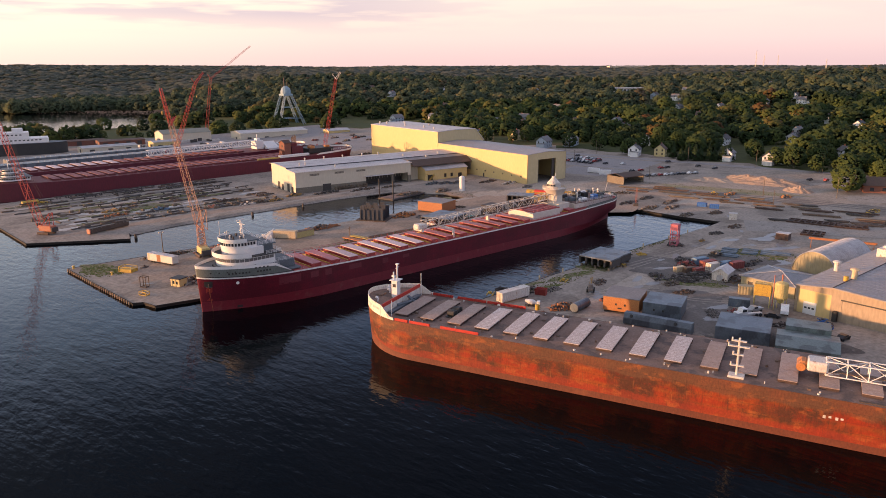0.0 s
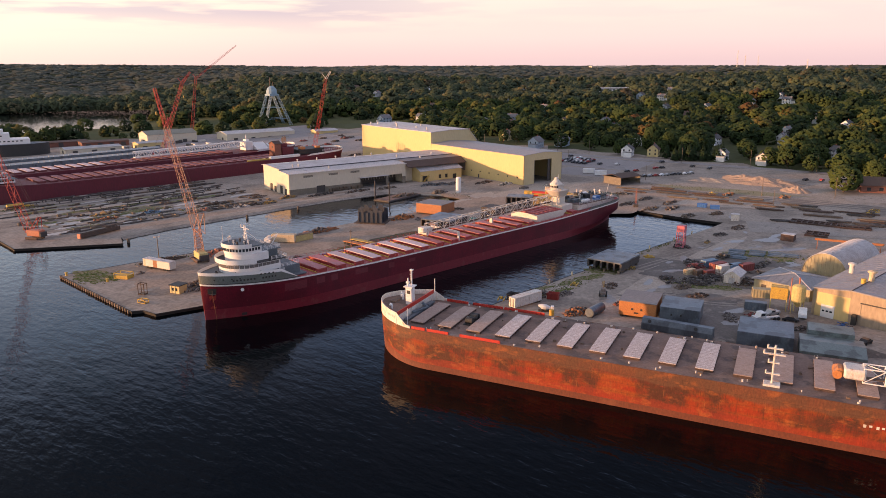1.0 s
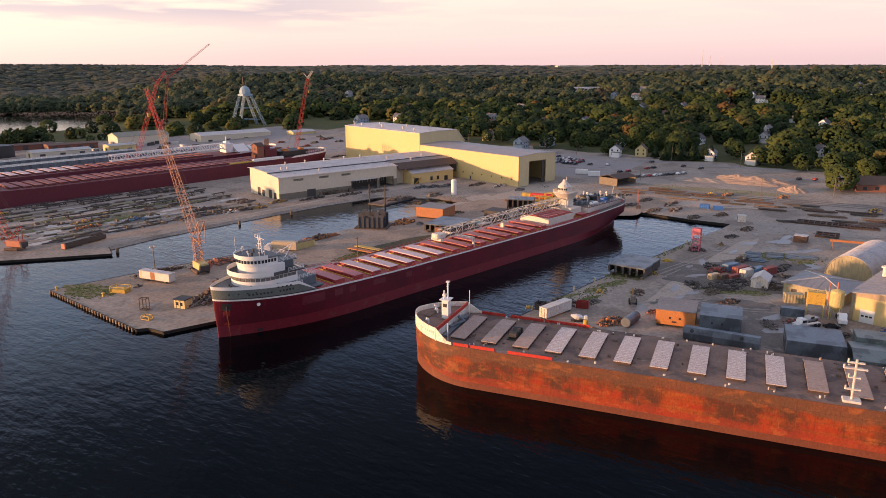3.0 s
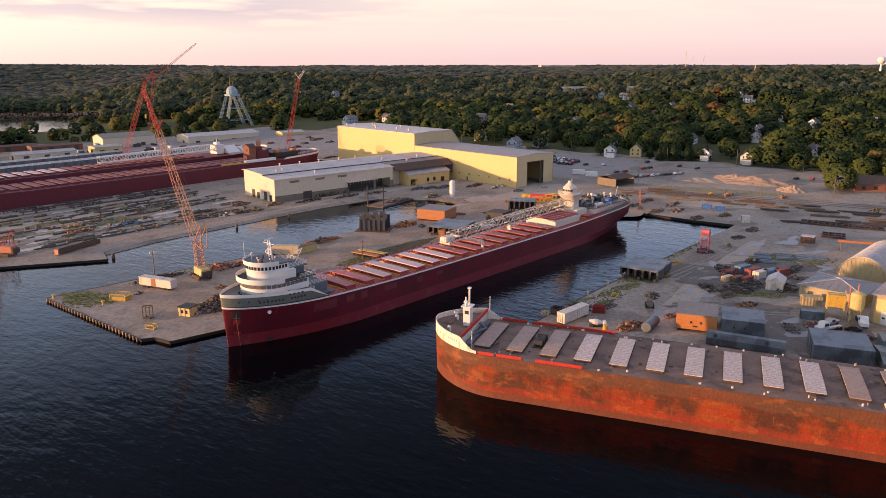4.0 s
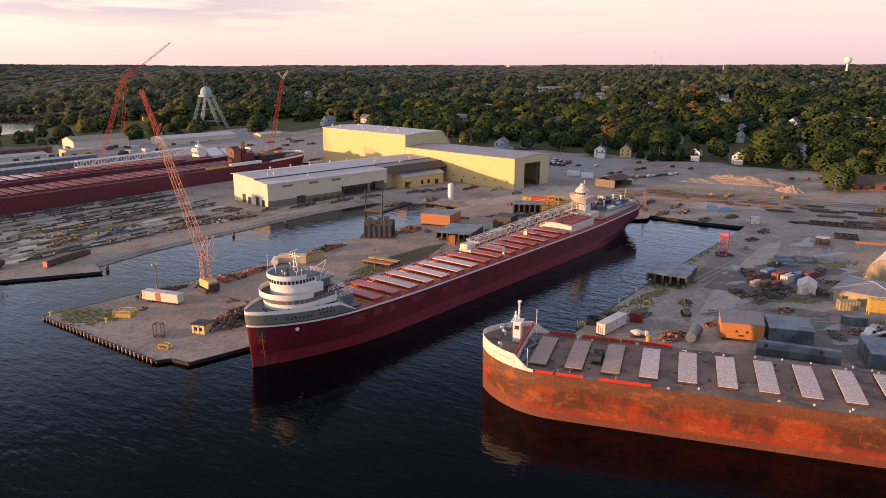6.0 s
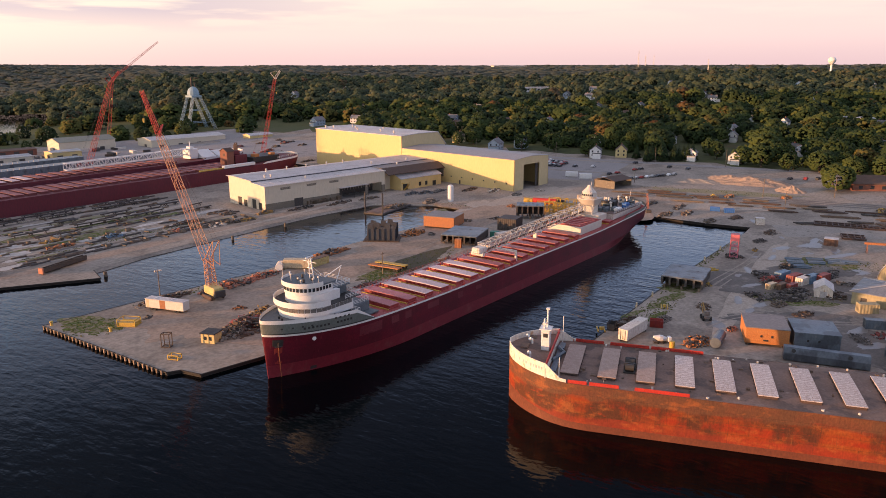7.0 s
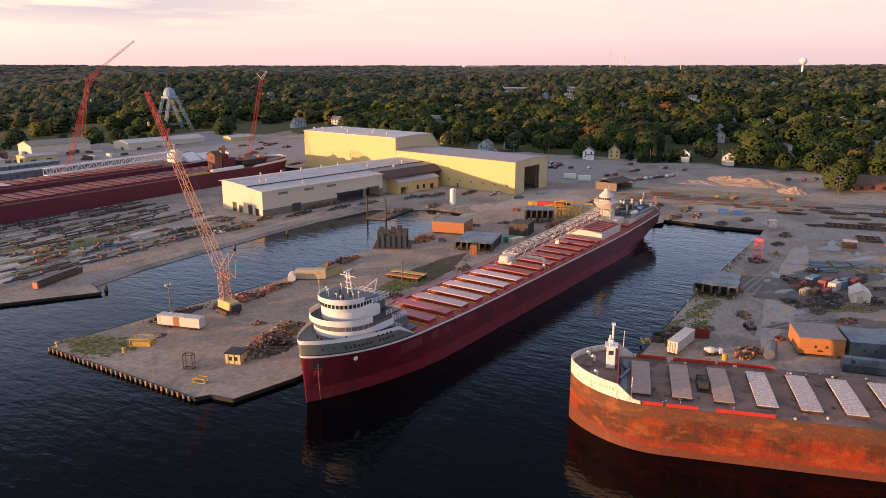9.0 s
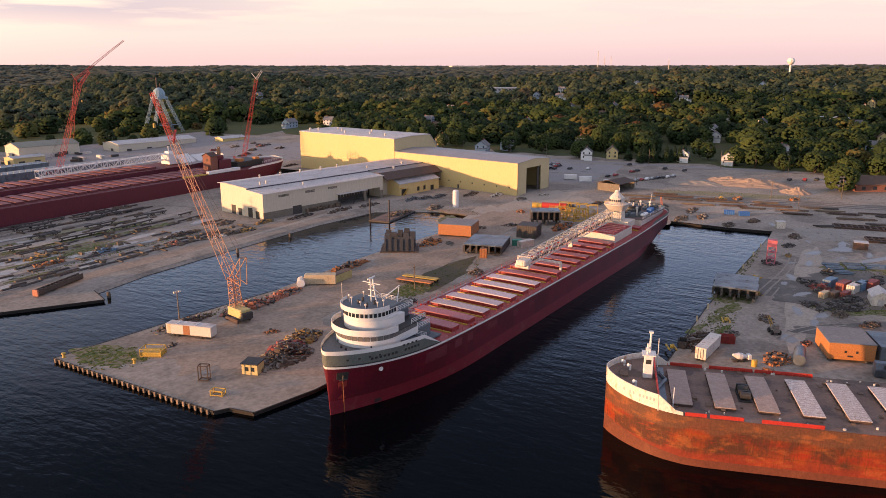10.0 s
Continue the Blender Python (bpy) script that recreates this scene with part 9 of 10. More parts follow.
# ship D and long barges beyond the berth, only their upper works in view
shd = thing("grey_ship", "dark-hulled ship with white deckhouse beyond the yard", "ship", pose(88, 703, 0, 0, 0, -14))
rows_d = hull_rows(120, 11, stations(120, 20, 24), [lambda s: -1, lambda s: 5, lambda s: 11], lambda z: (22, 2, 0.8), lambda z: (20, 2, 0.7))
bm = B(); skin(bm, rows_d, 0, 2); part("hull", bm, "black", shd, smooth=True)
bm = B(); deck_sheet(bm, rows_d, 2); part("deck", bm, "deck_grey", shd)
bm = B(); box(bm, 46, 106, -9, 9, 11, 15.2, bevel=0.3); box(bm, 50, 92, -8, 8, 15.2, 20.0, bevel=0.3); box(bm, 54, 74, -6, 6, 20.0, 25.0, bevel=0.3); box(bm, 80, 88, -5, 5, 20.0, 23.0, bevel=0.3); part("deckhouse", bm, "white", shd)
bm = B(); rod(bm, (62, 0, 25), (62, 0, 34), 0.35, 8); rod(bm, (62, -4, 31), (62, 4, 31), 0.15, 6); part("mast", bm, "white", shd)
for z_, xa, xb, y_ in ((13.2, 48, 102, 9.02), (17.6, 52, 90, 8.02), (22.6, 55, 72, 6.02)):
    for k in range(int((xb - xa) / 3)):
        bm = B(); box(bm, xa + 3 * k, xa + 3 * k + 1.6, -y_, -y_ + 0.1, z_, z_ + 0.9); part("window", bm, "glass", shd)
for k, (x, y, l) in enumerate(((60, 548, 235), (140, 600, 130))):
    container(x, y, 2, l, 12, (8.5, 6)[k], "steel_blue", "long grey steel barge wall beyond the berth", z=0.5, name="barge", cat="barge")
    rl = thing("barge_rail", "white posts along the edge of a long barge", "railing", pose(x, y, (9.0, 6.5)[k], 0, 0, 2))
    bm = B(); rail(bm, [(0.5, 0.3, 0), (l - 0.5, 0.3, 0)], 1.3, 3.6, 0.14, 1); part("rail", bm, "offwhite", rl)

# working ground beyond the freighters
patch("working_ground", 330, 640, 110, 60, 0, "lot", "grey worn ground among the far sheds", 700, 0.03)
patch("working_ground", 410, 545, 60, 70, 10, "lot", "grey worn ground behind the halls", 701, 0.034)
fy = random.Random(52)
for k in range(30):
    x, y = fy.uniform(215, 330), fy.uniform(615, 632) if k % 2 else fy.uniform(655, 668)
    container(x, y, fy.choice((-6, 84)) + fy.uniform(-8, 8), fy.uniform(4, 11), 2.6, fy.uniform(1.6, 3.0), ("dark_steel", "offwhite", "scrap", "steel_blue", "dark_slate")[k % 5], ("dark steel crate", "white steel container", "rusty steel crate", "grey steel container", "dark slate container")[k % 5] + " on the far yard", name="shipping_container")
for k in range(16):
    x, y = fy.uniform(352, 440), fy.uniform(500, 590)
    heap("scrap_heap", x, y, 4, 2.0, 1.6, 22, "dark parts lying on the grey far yard", 720 + k, ("dark_steel", "scrap", "red_dull")[k % 3], big=1.2)

# far yard: carport, caravans, parked cars, sand, poles
cp = thing("carport", "low brown-roofed open shed by the rails", "shed", pose(378.5, 236.5, 3.0, 0, 0, -12))
bm = B(); slab_roof(bm, [(-0.5, 4.6), (7, 6.2), (14.5, 4.4)], -0.5, 17.5); part("roof", bm, "roof_brown", cp)
bm = B(); box(bm, 0, 17, 13.6, 14, 0, 4.4); box(bm, 16.6, 17, 0, 14, 0, 4.6); box(bm, 0, 0.4, 0, 14, 0, 4.4); part("wall", bm, "block_brown", cp)
for k, (x, y, a) in enumerate(((402, 279, -70), (399, 268, -60), (396, 252, -75))):
    container(x, y, a, 7.5, 2.6, 2.9, "house_white", "white caravan parked on the lot", legs=0.4, name="caravan", cat="caravan")
paints = ("car_dark", "car_dark", "car_white", "car_dark", "car_red", "car_silver", "car_dark")
base_cars = {}
cr_ = random.Random(17)
car_spots = [(436 + 4.4 * (k % 5), 322 - 3.1 * (k // 5) - 0.4 * (k % 5)) for k in range(34)] + [(414 + 3.5 * k, 241 - 2.2 * k) for k in range(9)] + [(424, 259), (430, 256), (452, 249), (447, 251), (468, 223), (470, 236), (476, 262), (455, 338), (462, 330), (458, 318), (462, 160), (466, 152), (470, 146), (474, 140), (436, 300), (441, 291), (446, 280)]
for k, (x, y) in enumerate(car_spots):
    if cr_.random() < 0.25 and k < 34:
        continue
    p = paints[cr_.randrange(7)]
    m = pose(x, y, ground_z(x, y) + 0.14, 0, 0, cr_.choice((80, 85, 260)) + cr_.uniform(-6, 6))
    if p not in base_cars:
        base_cars[p] = vehicle(x, y, 0, "car", p, {"car_dark": "dark parked car", "car_white": "white parked car", "car_red": "red parked car", "car_silver": "silver parked car"}[p] + " on the grey lot")
        base_cars[p]["group"] = "parked cars"
        base_cars[p].matrix_basis = m
    else:
        copy_thing(base_cars[p], m)


def mound(x, y, rx, ry, h, ang, label, seed, material="sand"):
    r_ = random.Random(seed)
    bm = B()
    rings = []
    n = 60
    ph = r_.uniform(0, 9)
    for j in range(17):
        f = 1 - j / 16.5
        rings.append([bm.verts.new((math.cos(2 * math.pi * k / n) * rx * f * (1 + 0.18 * noise.noise(Vector((k * 0.35, ph, 0)))), math.sin(2 * math.pi * k / n) * ry * f * (1 + 0.18 * noise.noise(Vector((k * 0.35, ph, 5)))),
                                     h * (1 - f ** 1.5) * (1 + 0.3 * noise.noise(Vector((math.cos(2 * math.pi * k / n) * 7 * f, math.sin(2 * math.pi * k / n) * 7 * f, ph))) + 0.4 * noise.noise(Vector((math.cos(2 * math.pi * k / n) * 2 * f, math.sin(2 * math.pi * k / n) * 2 * f, ph)))) - 0.3)) for k in range(n)])
    for a, b in zip(rings, rings[1:]):
        for k in range(n):
            bm.faces.new((a[k], a[(k + 1) % n], b[(k + 1) % n], b[k]))
    bm.faces.new(rings[-1])
    ob = part("sand_mound", bm, material, None, m=pose(x, y, ground_z(x, y), 0, 0, ang))
    tagged(ob, label, "sand heap", kind="stuff")


mound(438, 178, 12, 26, 3.7, 8, "long heap of orange sand and gravel", 1)
mound(428, 205, 9, 20, 1.5, 5, "low grey gravel heap", 2, "rut")
mound(423, 152, 7, 9, 3.0, 0, "rounded heap of orange sand", 3)
mound(446, 192, 8, 14, 2.4, 0, "small heap of orange sand", 4)
for x, y, h in ((484.8, 251.3, 11), (491.1, 205.4, 12), (397.7, 160.9, 10), (415.5, 129.3, 11), (479.2, 325, 11), (476.9, 353, 11), (470, 390, 11), (497, 165, 11), (465, 420, 11), (405, 235, 9), (437, 315, 9), (372, 145, 9)):
    ps = thing("utility_pole", "grey timber utility pole with crossarm", "pole", pose(x, y, ground_z(x, y), 0, 0, 20), group="utility poles")
    bm = B(); rod(bm, (0, 0, -0.3), (0, 0, h), 0.17, 7, 0.11); part("shaft", bm, "wood", ps)
    bm = B(); box(bm, -1.2, 1.2, -0.08, 0.08, h - 0.9, h - 0.72); part("crossarm", bm, "wood", ps)
brn = thing("barn", "dark brown shingled building beside a tree", "building", pose(441, 124, 4.4, 0, 0, -62))
bm = B(); box(bm, 0, 22, 0, 11, -0.6, 4.4); extrude_profile(bm, [(0, 4.4), (5.5, 8.0), (11, 4.4)], 0, 22); part("wall", bm, "brick_red", brn)
bm = B(); slab_roof(bm, [(-0.7, 4.2), (5.5, 8.4), (11.7, 4.2)], -0.7, 22.7); part("roof", bm, "roof_brown", brn)
for k in range(3):
    bm = B(); box(bm, 3 + 6 * k, 5 + 6 * k, -0.06, 0.02, 1.2, 3.0); part("window", bm, "glass", brn)
patch("pavement", 420, 118, 12, 9, 0, "concrete", "pale concrete apron", 210, 0.12)


# weeds and tufts on the grassy patches
def tufts(areas, n, seed):
    r_ = random.Random(seed)
    vs_, fs_ = [], []
    for x, y, rx, ry, ang in areas:
        ca, sa = math.cos(radians(ang)), math.sin(radians(ang))
        for k in range(n):
            a, q = r_.uniform(0, 6.28), math.sqrt(r_.random()) * 1.08
            px, py = math.cos(a) * q * rx, math.sin(a) * q * ry
            wx, wy = x + px * ca - py * sa, y + px * sa + py * ca
            if not on_land(wx, wy):
                continue
            z, s = ground_z(wx, wy) + 0.05, r_.uniform(0.1, 0.38)
            i = len(vs_)
            for v in OCTA_V:
                vs_.append((wx + v[0] * s * r_.uniform(0.6, 1.3), wy + v[1] * s * r_.uniform(0.6, 1.3), z + v[2] * s * 0.6))
            fs_.extend(tuple(i + j for j in f) for f in OCTA_F)
    me_ = bpy.data.meshes.new("weeds")
    me_.from_pydata(vs_, [], fs_)
    me_.attributes.new("tone", "FLOAT", "POINT").data.foreach_set("value", [(i // 6 * 0.618) % 1 for i in range(len(vs_))])
    me_.materials.append(M["leaf_weed"])
    tagged(new("weeds", me_), "low green weeds on the gravel", "weeds", kind="stuff")


OCTA_V = [(1, 0, 0), (-1, 0, 0), (0, 1, 0), (0, -1, 0), (0, 0, 1), (0, 0, -1)]
OCTA_F = [(0, 2, 4), (2, 1, 4), (1, 3, 4), (3, 0, 4), (2, 0, 5), (1, 2, 5), (3, 1, 5), (0, 3, 5)]
tufts([(86, 268, 7, 9, 20), (172, 236, 10, 5, 10), (192, 236, 24, 6, 2), (192, 145, 14, 4, 0), (228, 112, 13, 6, -60), (278, 107, 16, 7, -60), (268, 282, 14, 5, 20), (140, 372, 24, 3, 4), (160, 395, 32, 2.5, 3), (250, 149, 40, 1.4, 0), (130, 272, 26, 2.5, -8), (400, 190, 5, 40, 10), (110, 425, 16, 3, 0), (150, 360, 40, 1.5, 2), (180, 429, 40, 1.5, 2), (290, 290, 6, 12, 0)], 260, 3)
nn = random.Random(6)
for k, (x, y, rx, mt, big_) in enumerate(((222, 124, 5, "dark_steel", 0.8), (247, 127, 6, "dark_steel", 0.8), (218, 116, 4, "wood", 0.6), (212, 108, 4, "scrap", 0.6), (252, 104, 5, "scrap2", 0.7), (202, 134, 4, "scrap", 0.5), (184, 140, 4, "scrap2", 0.5), (162, 127, 3, "orange_rust", 0.5), (187, 122, 2.5, "crane_red", 0.4), (196, 104, 3, "scrap", 0.5), (203, 74, 3, "dark_steel", 0.6), (199, 92, 4, "scrap2", 0.5), (226, 140, 3, "yellow", 0.4), (300, 140, 4, "dark_steel", 0.6), (318, 140, 5, "scrap", 0.7), (283, 138, 2, "yellow_rust", 0.4), (120, 247, 2.2, "orange_rust", 0.4), (99, 262, 1.6, "scrap2", 0.4), (150, 240, 3, "scrap", 0.5), (160, 231, 5, "dark_steel", 0.7), (144, 229, 4, "scrap", 0.6), (200, 228, 5, "scrap", 0.7), (232, 258, 3, "scrap2", 0.5), (262, 262, 5, "wood", 0.7), (276, 252, 4, "scrap", 0.6), (306, 262, 4, "orange_rust", 0.6), (330, 246, 5, "dark_steel", 0.8), (345, 236, 5, "scrap", 0.8), (356, 222, 6, "wood", 0.8), (352, 270, 3, "offwhite", 0.6), (336, 276, 5, "scrap2", 0.7))):
    heap("scrap_heap", x, y, rx, rx * 0.5, 1.1, 46, "loose rusty parts lying on the yard", 600 + k, mt, big=big_, ang=nn.uniform(-60, 60))

# ---- trees and town ----
def crown_points(rng, n, w, h, kind):
    """Places and sizes of the leaf clumps of one crown, base at z = 0."""
    out = []
    for k in range(n):
        while True:
            p = Vector((rng.uniform(-1, 1), rng.uniform(-1, 1), rng.uniform(-1, 1)))
            if 0.5 < p.length < 1:
                break
        if kind == "cone":
            z = rng.random() ** 1.4
            a, r = rng.uniform(0, 6.283), (1 - z) * rng.uniform(0.55, 1.0)
            out.append((Vector((math.cos(a) * r * w, math.sin(a) * r * w, z * h)), w * 0.36 * (1.15 - z)))
        else:
            # clumps sit on the outer side of a handful of lobes
            lobes = max(5, min(13, n // 6))
            j = k % lobes
            zj = 1 - 1.75 * (j + 0.5) / lobes
            aj, rj = 2.4 * j + 0.7, math.sqrt(max(0, 1 - zj * zj))
            c = Vector((math.cos(aj) * rj, math.sin(aj) * rj, zj)) * 0.60
            p = p.normalized() * (0.40 + 0.12 * math.sin(5.1 * j))
            if p.dot(c) < -0.02:
                p = -p
            q = c + p
            out.append((Vector((q.x * w, q.y * w, h * (0.47 + 0.53 * q.z))), w * rng.uniform(0.8, 1.35) * n ** -0.36))
    return out




def crown_mesh(rng, n, w, h, kind="round", squash=1.0, level=0.0):
    """Vertices and triangles of a crown of many small clumps with an uneven outline."""
    vs, fs = [], []
    for c, r in crown_points(rng, n, w, h, kind):
        k = len(vs)
        rot = Euler((rng.uniform(0, 6), rng.uniform(0, 6), rng.uniform(0, 6))).to_matrix()
        sq = rng.uniform(0.55, 0.9) * squash
        for v in OCTA_V:
            p = rot @ (Vector(v) * r * rng.uniform(0.7, 1.25))
            vs.append((c.x + p.x, c.y + p.y, max(0.2, c.z + p.z * sq)))
        fs += [tuple(k + i for i in f) for f in OCTA_F]
    v_ = np.array(vs)
    out = v_ - np.array((0, 0, h * 0.35))
    out /= np.linalg.norm(out, axis=1, keepdims=True) + 1e-6
    cl = v_ - v_.reshape(-1, 6, 3).mean(1).repeat(6, 0)
    cl /= np.linalg.norm(cl, axis=1, keepdims=True) + 1e-6
    nrm = (0.72 * out + 0.28 * cl) * (1 - level) + np.array((0, 0, 1)) * level
    return v_, np.array(fs), nrm / np.linalg.norm(nrm, axis=1, keepdims=True)


def woods(name, spots, templates, material, label):
    """Many crowns joined into one mesh. spots: x, y, z, scale, turn, template."""
    V, Fc, T, Nv, off = [], [], [], [], 0
    tn = np.random.RandomState(len(spots))
    for x, y, z, s, a, k in spots:
        v, f, nr = templates[k]
        c, sn = math.cos(a), math.sin(a)
        q = v * s
        V.append(np.stack((q[:, 0] * c - q[:, 1] * sn + x, q[:, 0] * sn + q[:, 1] * c + y, q[:, 2] + z), 1))
        Nv.append(np.stack((nr[:, 0] * c - nr[:, 1] * sn, nr[:, 0] * sn + nr[:, 1] * c, nr[:, 2]), 1))
        Fc.append(f + off)
        u = tn.rand()
        base = 0.6 * tn.rand() if u < 0.8 else 0.6 + 0.25 * tn.rand() if u < 0.975 else 0.85 + 0.15 * tn.rand()
        T.append(np.repeat(base + 0.05 * tn.randn(len(v) // 6), 6))
        off += len(v)
    V, Fc = np.concatenate(V), np.concatenate(Fc)
    me = bpy.data.meshes.new(name)
    me.vertices.add(len(V))
    me.vertices.foreach_set("co", V.ravel())
    me.loops.add(Fc.size)
    me.loops.foreach_set("vertex_index", Fc.ravel())
    me.polygons.add(len(Fc))
    me.polygons.foreach_set("loop_start", np.arange(0, Fc.size, 3))
    me.update(calc_edges=True)
    me.polygons.foreach_set("use_smooth", np.ones(len(Fc), dtype=bool))
    me.normals_split_custom_set_from_vertices(np.concatenate(Nv).tolist())
    me.attributes.new("tone", "FLOAT", "POINT").data.foreach_set("value", np.clip(np.concatenate(T), 0, 1))
    me.materials.append(M[material])
    return tagged(new(name, me), label, "woodland", kind="stuff")


def wood_edge(az):
    """How far out the trees begin, by bearing in degrees."""
    pts = ((-10, 490), (14, 515), (20, 560), (26, 590), (30, 600), (34, 640), (41, 700), (49, 770), (54, 780), (58, 800), (63, 810), (70, 800), (90, 790))
    for (a, d0), (b, d1) in zip(pts, pts[1:]):
        if a <= az <= b:
            return d0 + (d1 - d0) * (az - a) / (b - a)
    return 900


rng = random.Random(77)
near_t = [crown_mesh(rng, 320, rng.uniform(6.2, 9.2), rng.uniform(12, 17.5)) for k in range(10)]
mid_t = [crown_mesh(rng, 110 if k < 8 else 64, rng.uniform(6.0, 8.6), rng.uniform(11, 15)) for k in range(16)]
far_t = [crown_mesh(rng, 16, rng.uniform(10.5, 13), rng.uniform(2.4, 3.6), squash=0.45, level=0.72) for k in range(6)]

HOUSES = []   # x, y, turn, kind
fixed_houses = [(488, 383, 15, 1), (513, 374, 15, 1), (492, 299, 20, 0), (504, 284, 20, 2), (515, 236, 10, 0), (513, 205, 5, 0), (513, 436, 10, 2), (495, 466, 0, 0), (560, 330, 30, 0), (600, 280, 0, 0), (585, 180, 40, 0), (640, 240, 10, 0)]
HOUSES += fixed_houses
hr = random.Random(9)
while len(HOUSES) < 70:
    az, d = hr.uniform(8, 52), hr.uniform(0, 1) ** 0.8 * 720
    d += wood_edge(az) + 30
    x, y = d * math.cos(radians(az)), d * math.sin(radians(az))
    if all(math.hypot(x - h[0], y - h[1]) > 32 for h in HOUSES):
        HOUSES.append((x, y, hr.choice((0, 15, 90, 100)) + hr.uniform(-6, 6), hr.choice((0, 0, 0, 1, 2, 3))))


def clear(x, y, r=12):
    """True where no house stands, nor in front of it as seen from the bay."""
    dx, dy = x - 1050, y - 655
    along, across = 0.85 * dx + 0.53 * dy, -0.53 * dx + 0.85 * dy
    if -150 < along < 20 and abs(across) < 32 + 0.1 * along:
        return False
    for hx, hy, *_ in HOUSES:
        dx, dy = x - hx, y - hy
        if dx * dx + dy * dy < r * r:
            return False
        u = math.hypot(hx, hy)
        along, across = (dx * hx + dy * hy) / u, (dx * -hy + dy * hx) / u
        if -60 < along < 0 and abs(across) < 9:
            return False
    return True


spots_near, spots_mid, spots_far = [], [], []
d = 465.0
tr = random.Random(31)
while d < 4300:
    step = 14.5 if d < 850 else 16.5 if d < 1500 else 18 + (d - 1500) * 0.012
    n = int(radians(100) * d / (step * (1.0 if d < 1500 else 1.25)))
    for k in range(n):
        az = -12 + 100 * (k + tr.uniform(-0.4, 0.4)) / n
        dd = d + tr.uniform(-0.45, 0.45) * step
        e = wood_edge(az)
        if dd < e + tr.uniform(-4, 14) or tr.random() < 0.1:
            continue
        x, y = dd * math.cos(radians(az)), dd * math.sin(radians(az))
        if not on_land(x, y) or az < 4 and dd < 700 and tr.random() < 0.4:
            continue
        if az > 47 and dd < (1000 if az > 57 else 900) and noise.noise(Vector((x / 45, y / 45, 7))) < (0.22 if az > 62 else 0.0):
            continue
        if 900 < dd < 975 and 30 < az < 36 and tr.random() < 0.7:
            continue
        if dd < 1300 and not clear(x, y):
            continue
        opening = noise.noise(Vector((x / 90, y / 90, 4)))
        if dd < 1300 and opening < -0.34:
            continue
        z, s = ground_z(x, y) - 1.8, tr.uniform(0.62, 1.55)
        spot = (x, y, z, s, tr.uniform(0, 6.28))
        if dd < 700:
            spots_near.append((*spot, tr.randrange(10)))
        elif dd < 1500:
            spots_mid.append((*spot, tr.randrange(8) + (8 if dd > 1000 else 0)))
        else:
            spots_far.append((x, y, z + 3.5, s * (0.95 + (dd - 1500) / 4500), spot[4], tr.randrange(6)))
    d += step * 0.86
bank_r = random.Random(63)
for k in range(150):
    az = 65.5 + 14 * k / 150 + bank_r.uniform(-0.2, 0.2)
    far_d = 1240 + 62 * min(1, (az - 65.5) / 3) + (220 * (az - 76) / 3 if az > 76 else 0)
    dd = far_d + bank_r.uniform(4, 40)
    x, y = dd * math.cos(radians(az)), dd * math.sin(radians(az))
    if on_land(x, y):
        spots_mid.append((x, y, ground_z(x, y) - 1.5, bank_r.uniform(0.9, 1.6), bank_r.uniform(0, 6), bank_r.randrange(8)))
for k in range(34):
    az, dd = bank_r.uniform(58, 80), bank_r.uniform(770, 935)
    x, y = dd * math.cos(radians(az)), dd * math.sin(radians(az))
    if on_land(x, y):
        spots_near.append((x, y, ground_z(x, y) - 1.2, bank_r.uniform(0.5, 1.1), bank_r.uniform(0, 6), bank_r.randrange(10)))
woods("near_woods", spots_near, near_t, "leaf", "dense leafy town trees turning yellow and brown")
woods("town_woods", [q for q in spots_mid if math.hypot(q[0], q[1]) < 1000], mid_t, "leaf", "leafy canopy over the town")
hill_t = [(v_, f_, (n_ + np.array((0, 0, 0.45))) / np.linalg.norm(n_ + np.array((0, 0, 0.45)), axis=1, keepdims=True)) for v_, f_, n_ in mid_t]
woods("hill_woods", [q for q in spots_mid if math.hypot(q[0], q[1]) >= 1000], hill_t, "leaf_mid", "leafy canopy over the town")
woods("far_woods", spots_far, far_t, "leaf_far", "wooded hills on the skyline, haze put into leaf colours")


# single trees along the yard's edge
def tree(rng_, w, h, trunk_h, material="leaf", kind="round", n=150, name="tree", label="broad leafy tree with yellow-green crown", tone=None):
    t = thing(name, label, "tree")
    bm = B()
    rod(bm, (0, 0, -0.4), (0.1, 0.05, trunk_h + h * 0.35), w * 0.075, 8, w * 0.03)
    for k in range(6):
        a = k * 1.05
        rod(bm, (0, 0, trunk_h * rng_.uniform(0.7, 1.1)), (math.cos(a) * w * 0.6, math.sin(a) * w * 0.6, trunk_h + h * rng_.uniform(0.3, 0.6)), w * 0.035, 5, w * 0.012)
    part("trunk", bm, "bark", t)
    vs_, fs_, nr_ = crown_mesh(rng_, n, w, h, kind)
    me_ = bpy.data.meshes.new("crown")
    me_.from_pydata([(x, y, z + trunk_h * (0.9 if kind == "round" else 0.5)) for x, y, z in vs_.tolist()], [], fs_.tolist())
    me_.polygons.foreach_set("use_smooth", [True] * len(me_.polygons))
    me_.normals_split_custom_set_from_vertices(nr_.tolist())
    own = tone or rng_.uniform(0.25, 0.6)
    me_.attributes.new("tone", "FLOAT", "POINT").data.foreach_set("value", [min(1, max(0, own + 0.12 * math.sin(i // 6 * 2.3))) for i in range(len(vs_))])
    me_.materials.append(M[material])
    c = new("crown", me_)
    c.parent = t
    return t


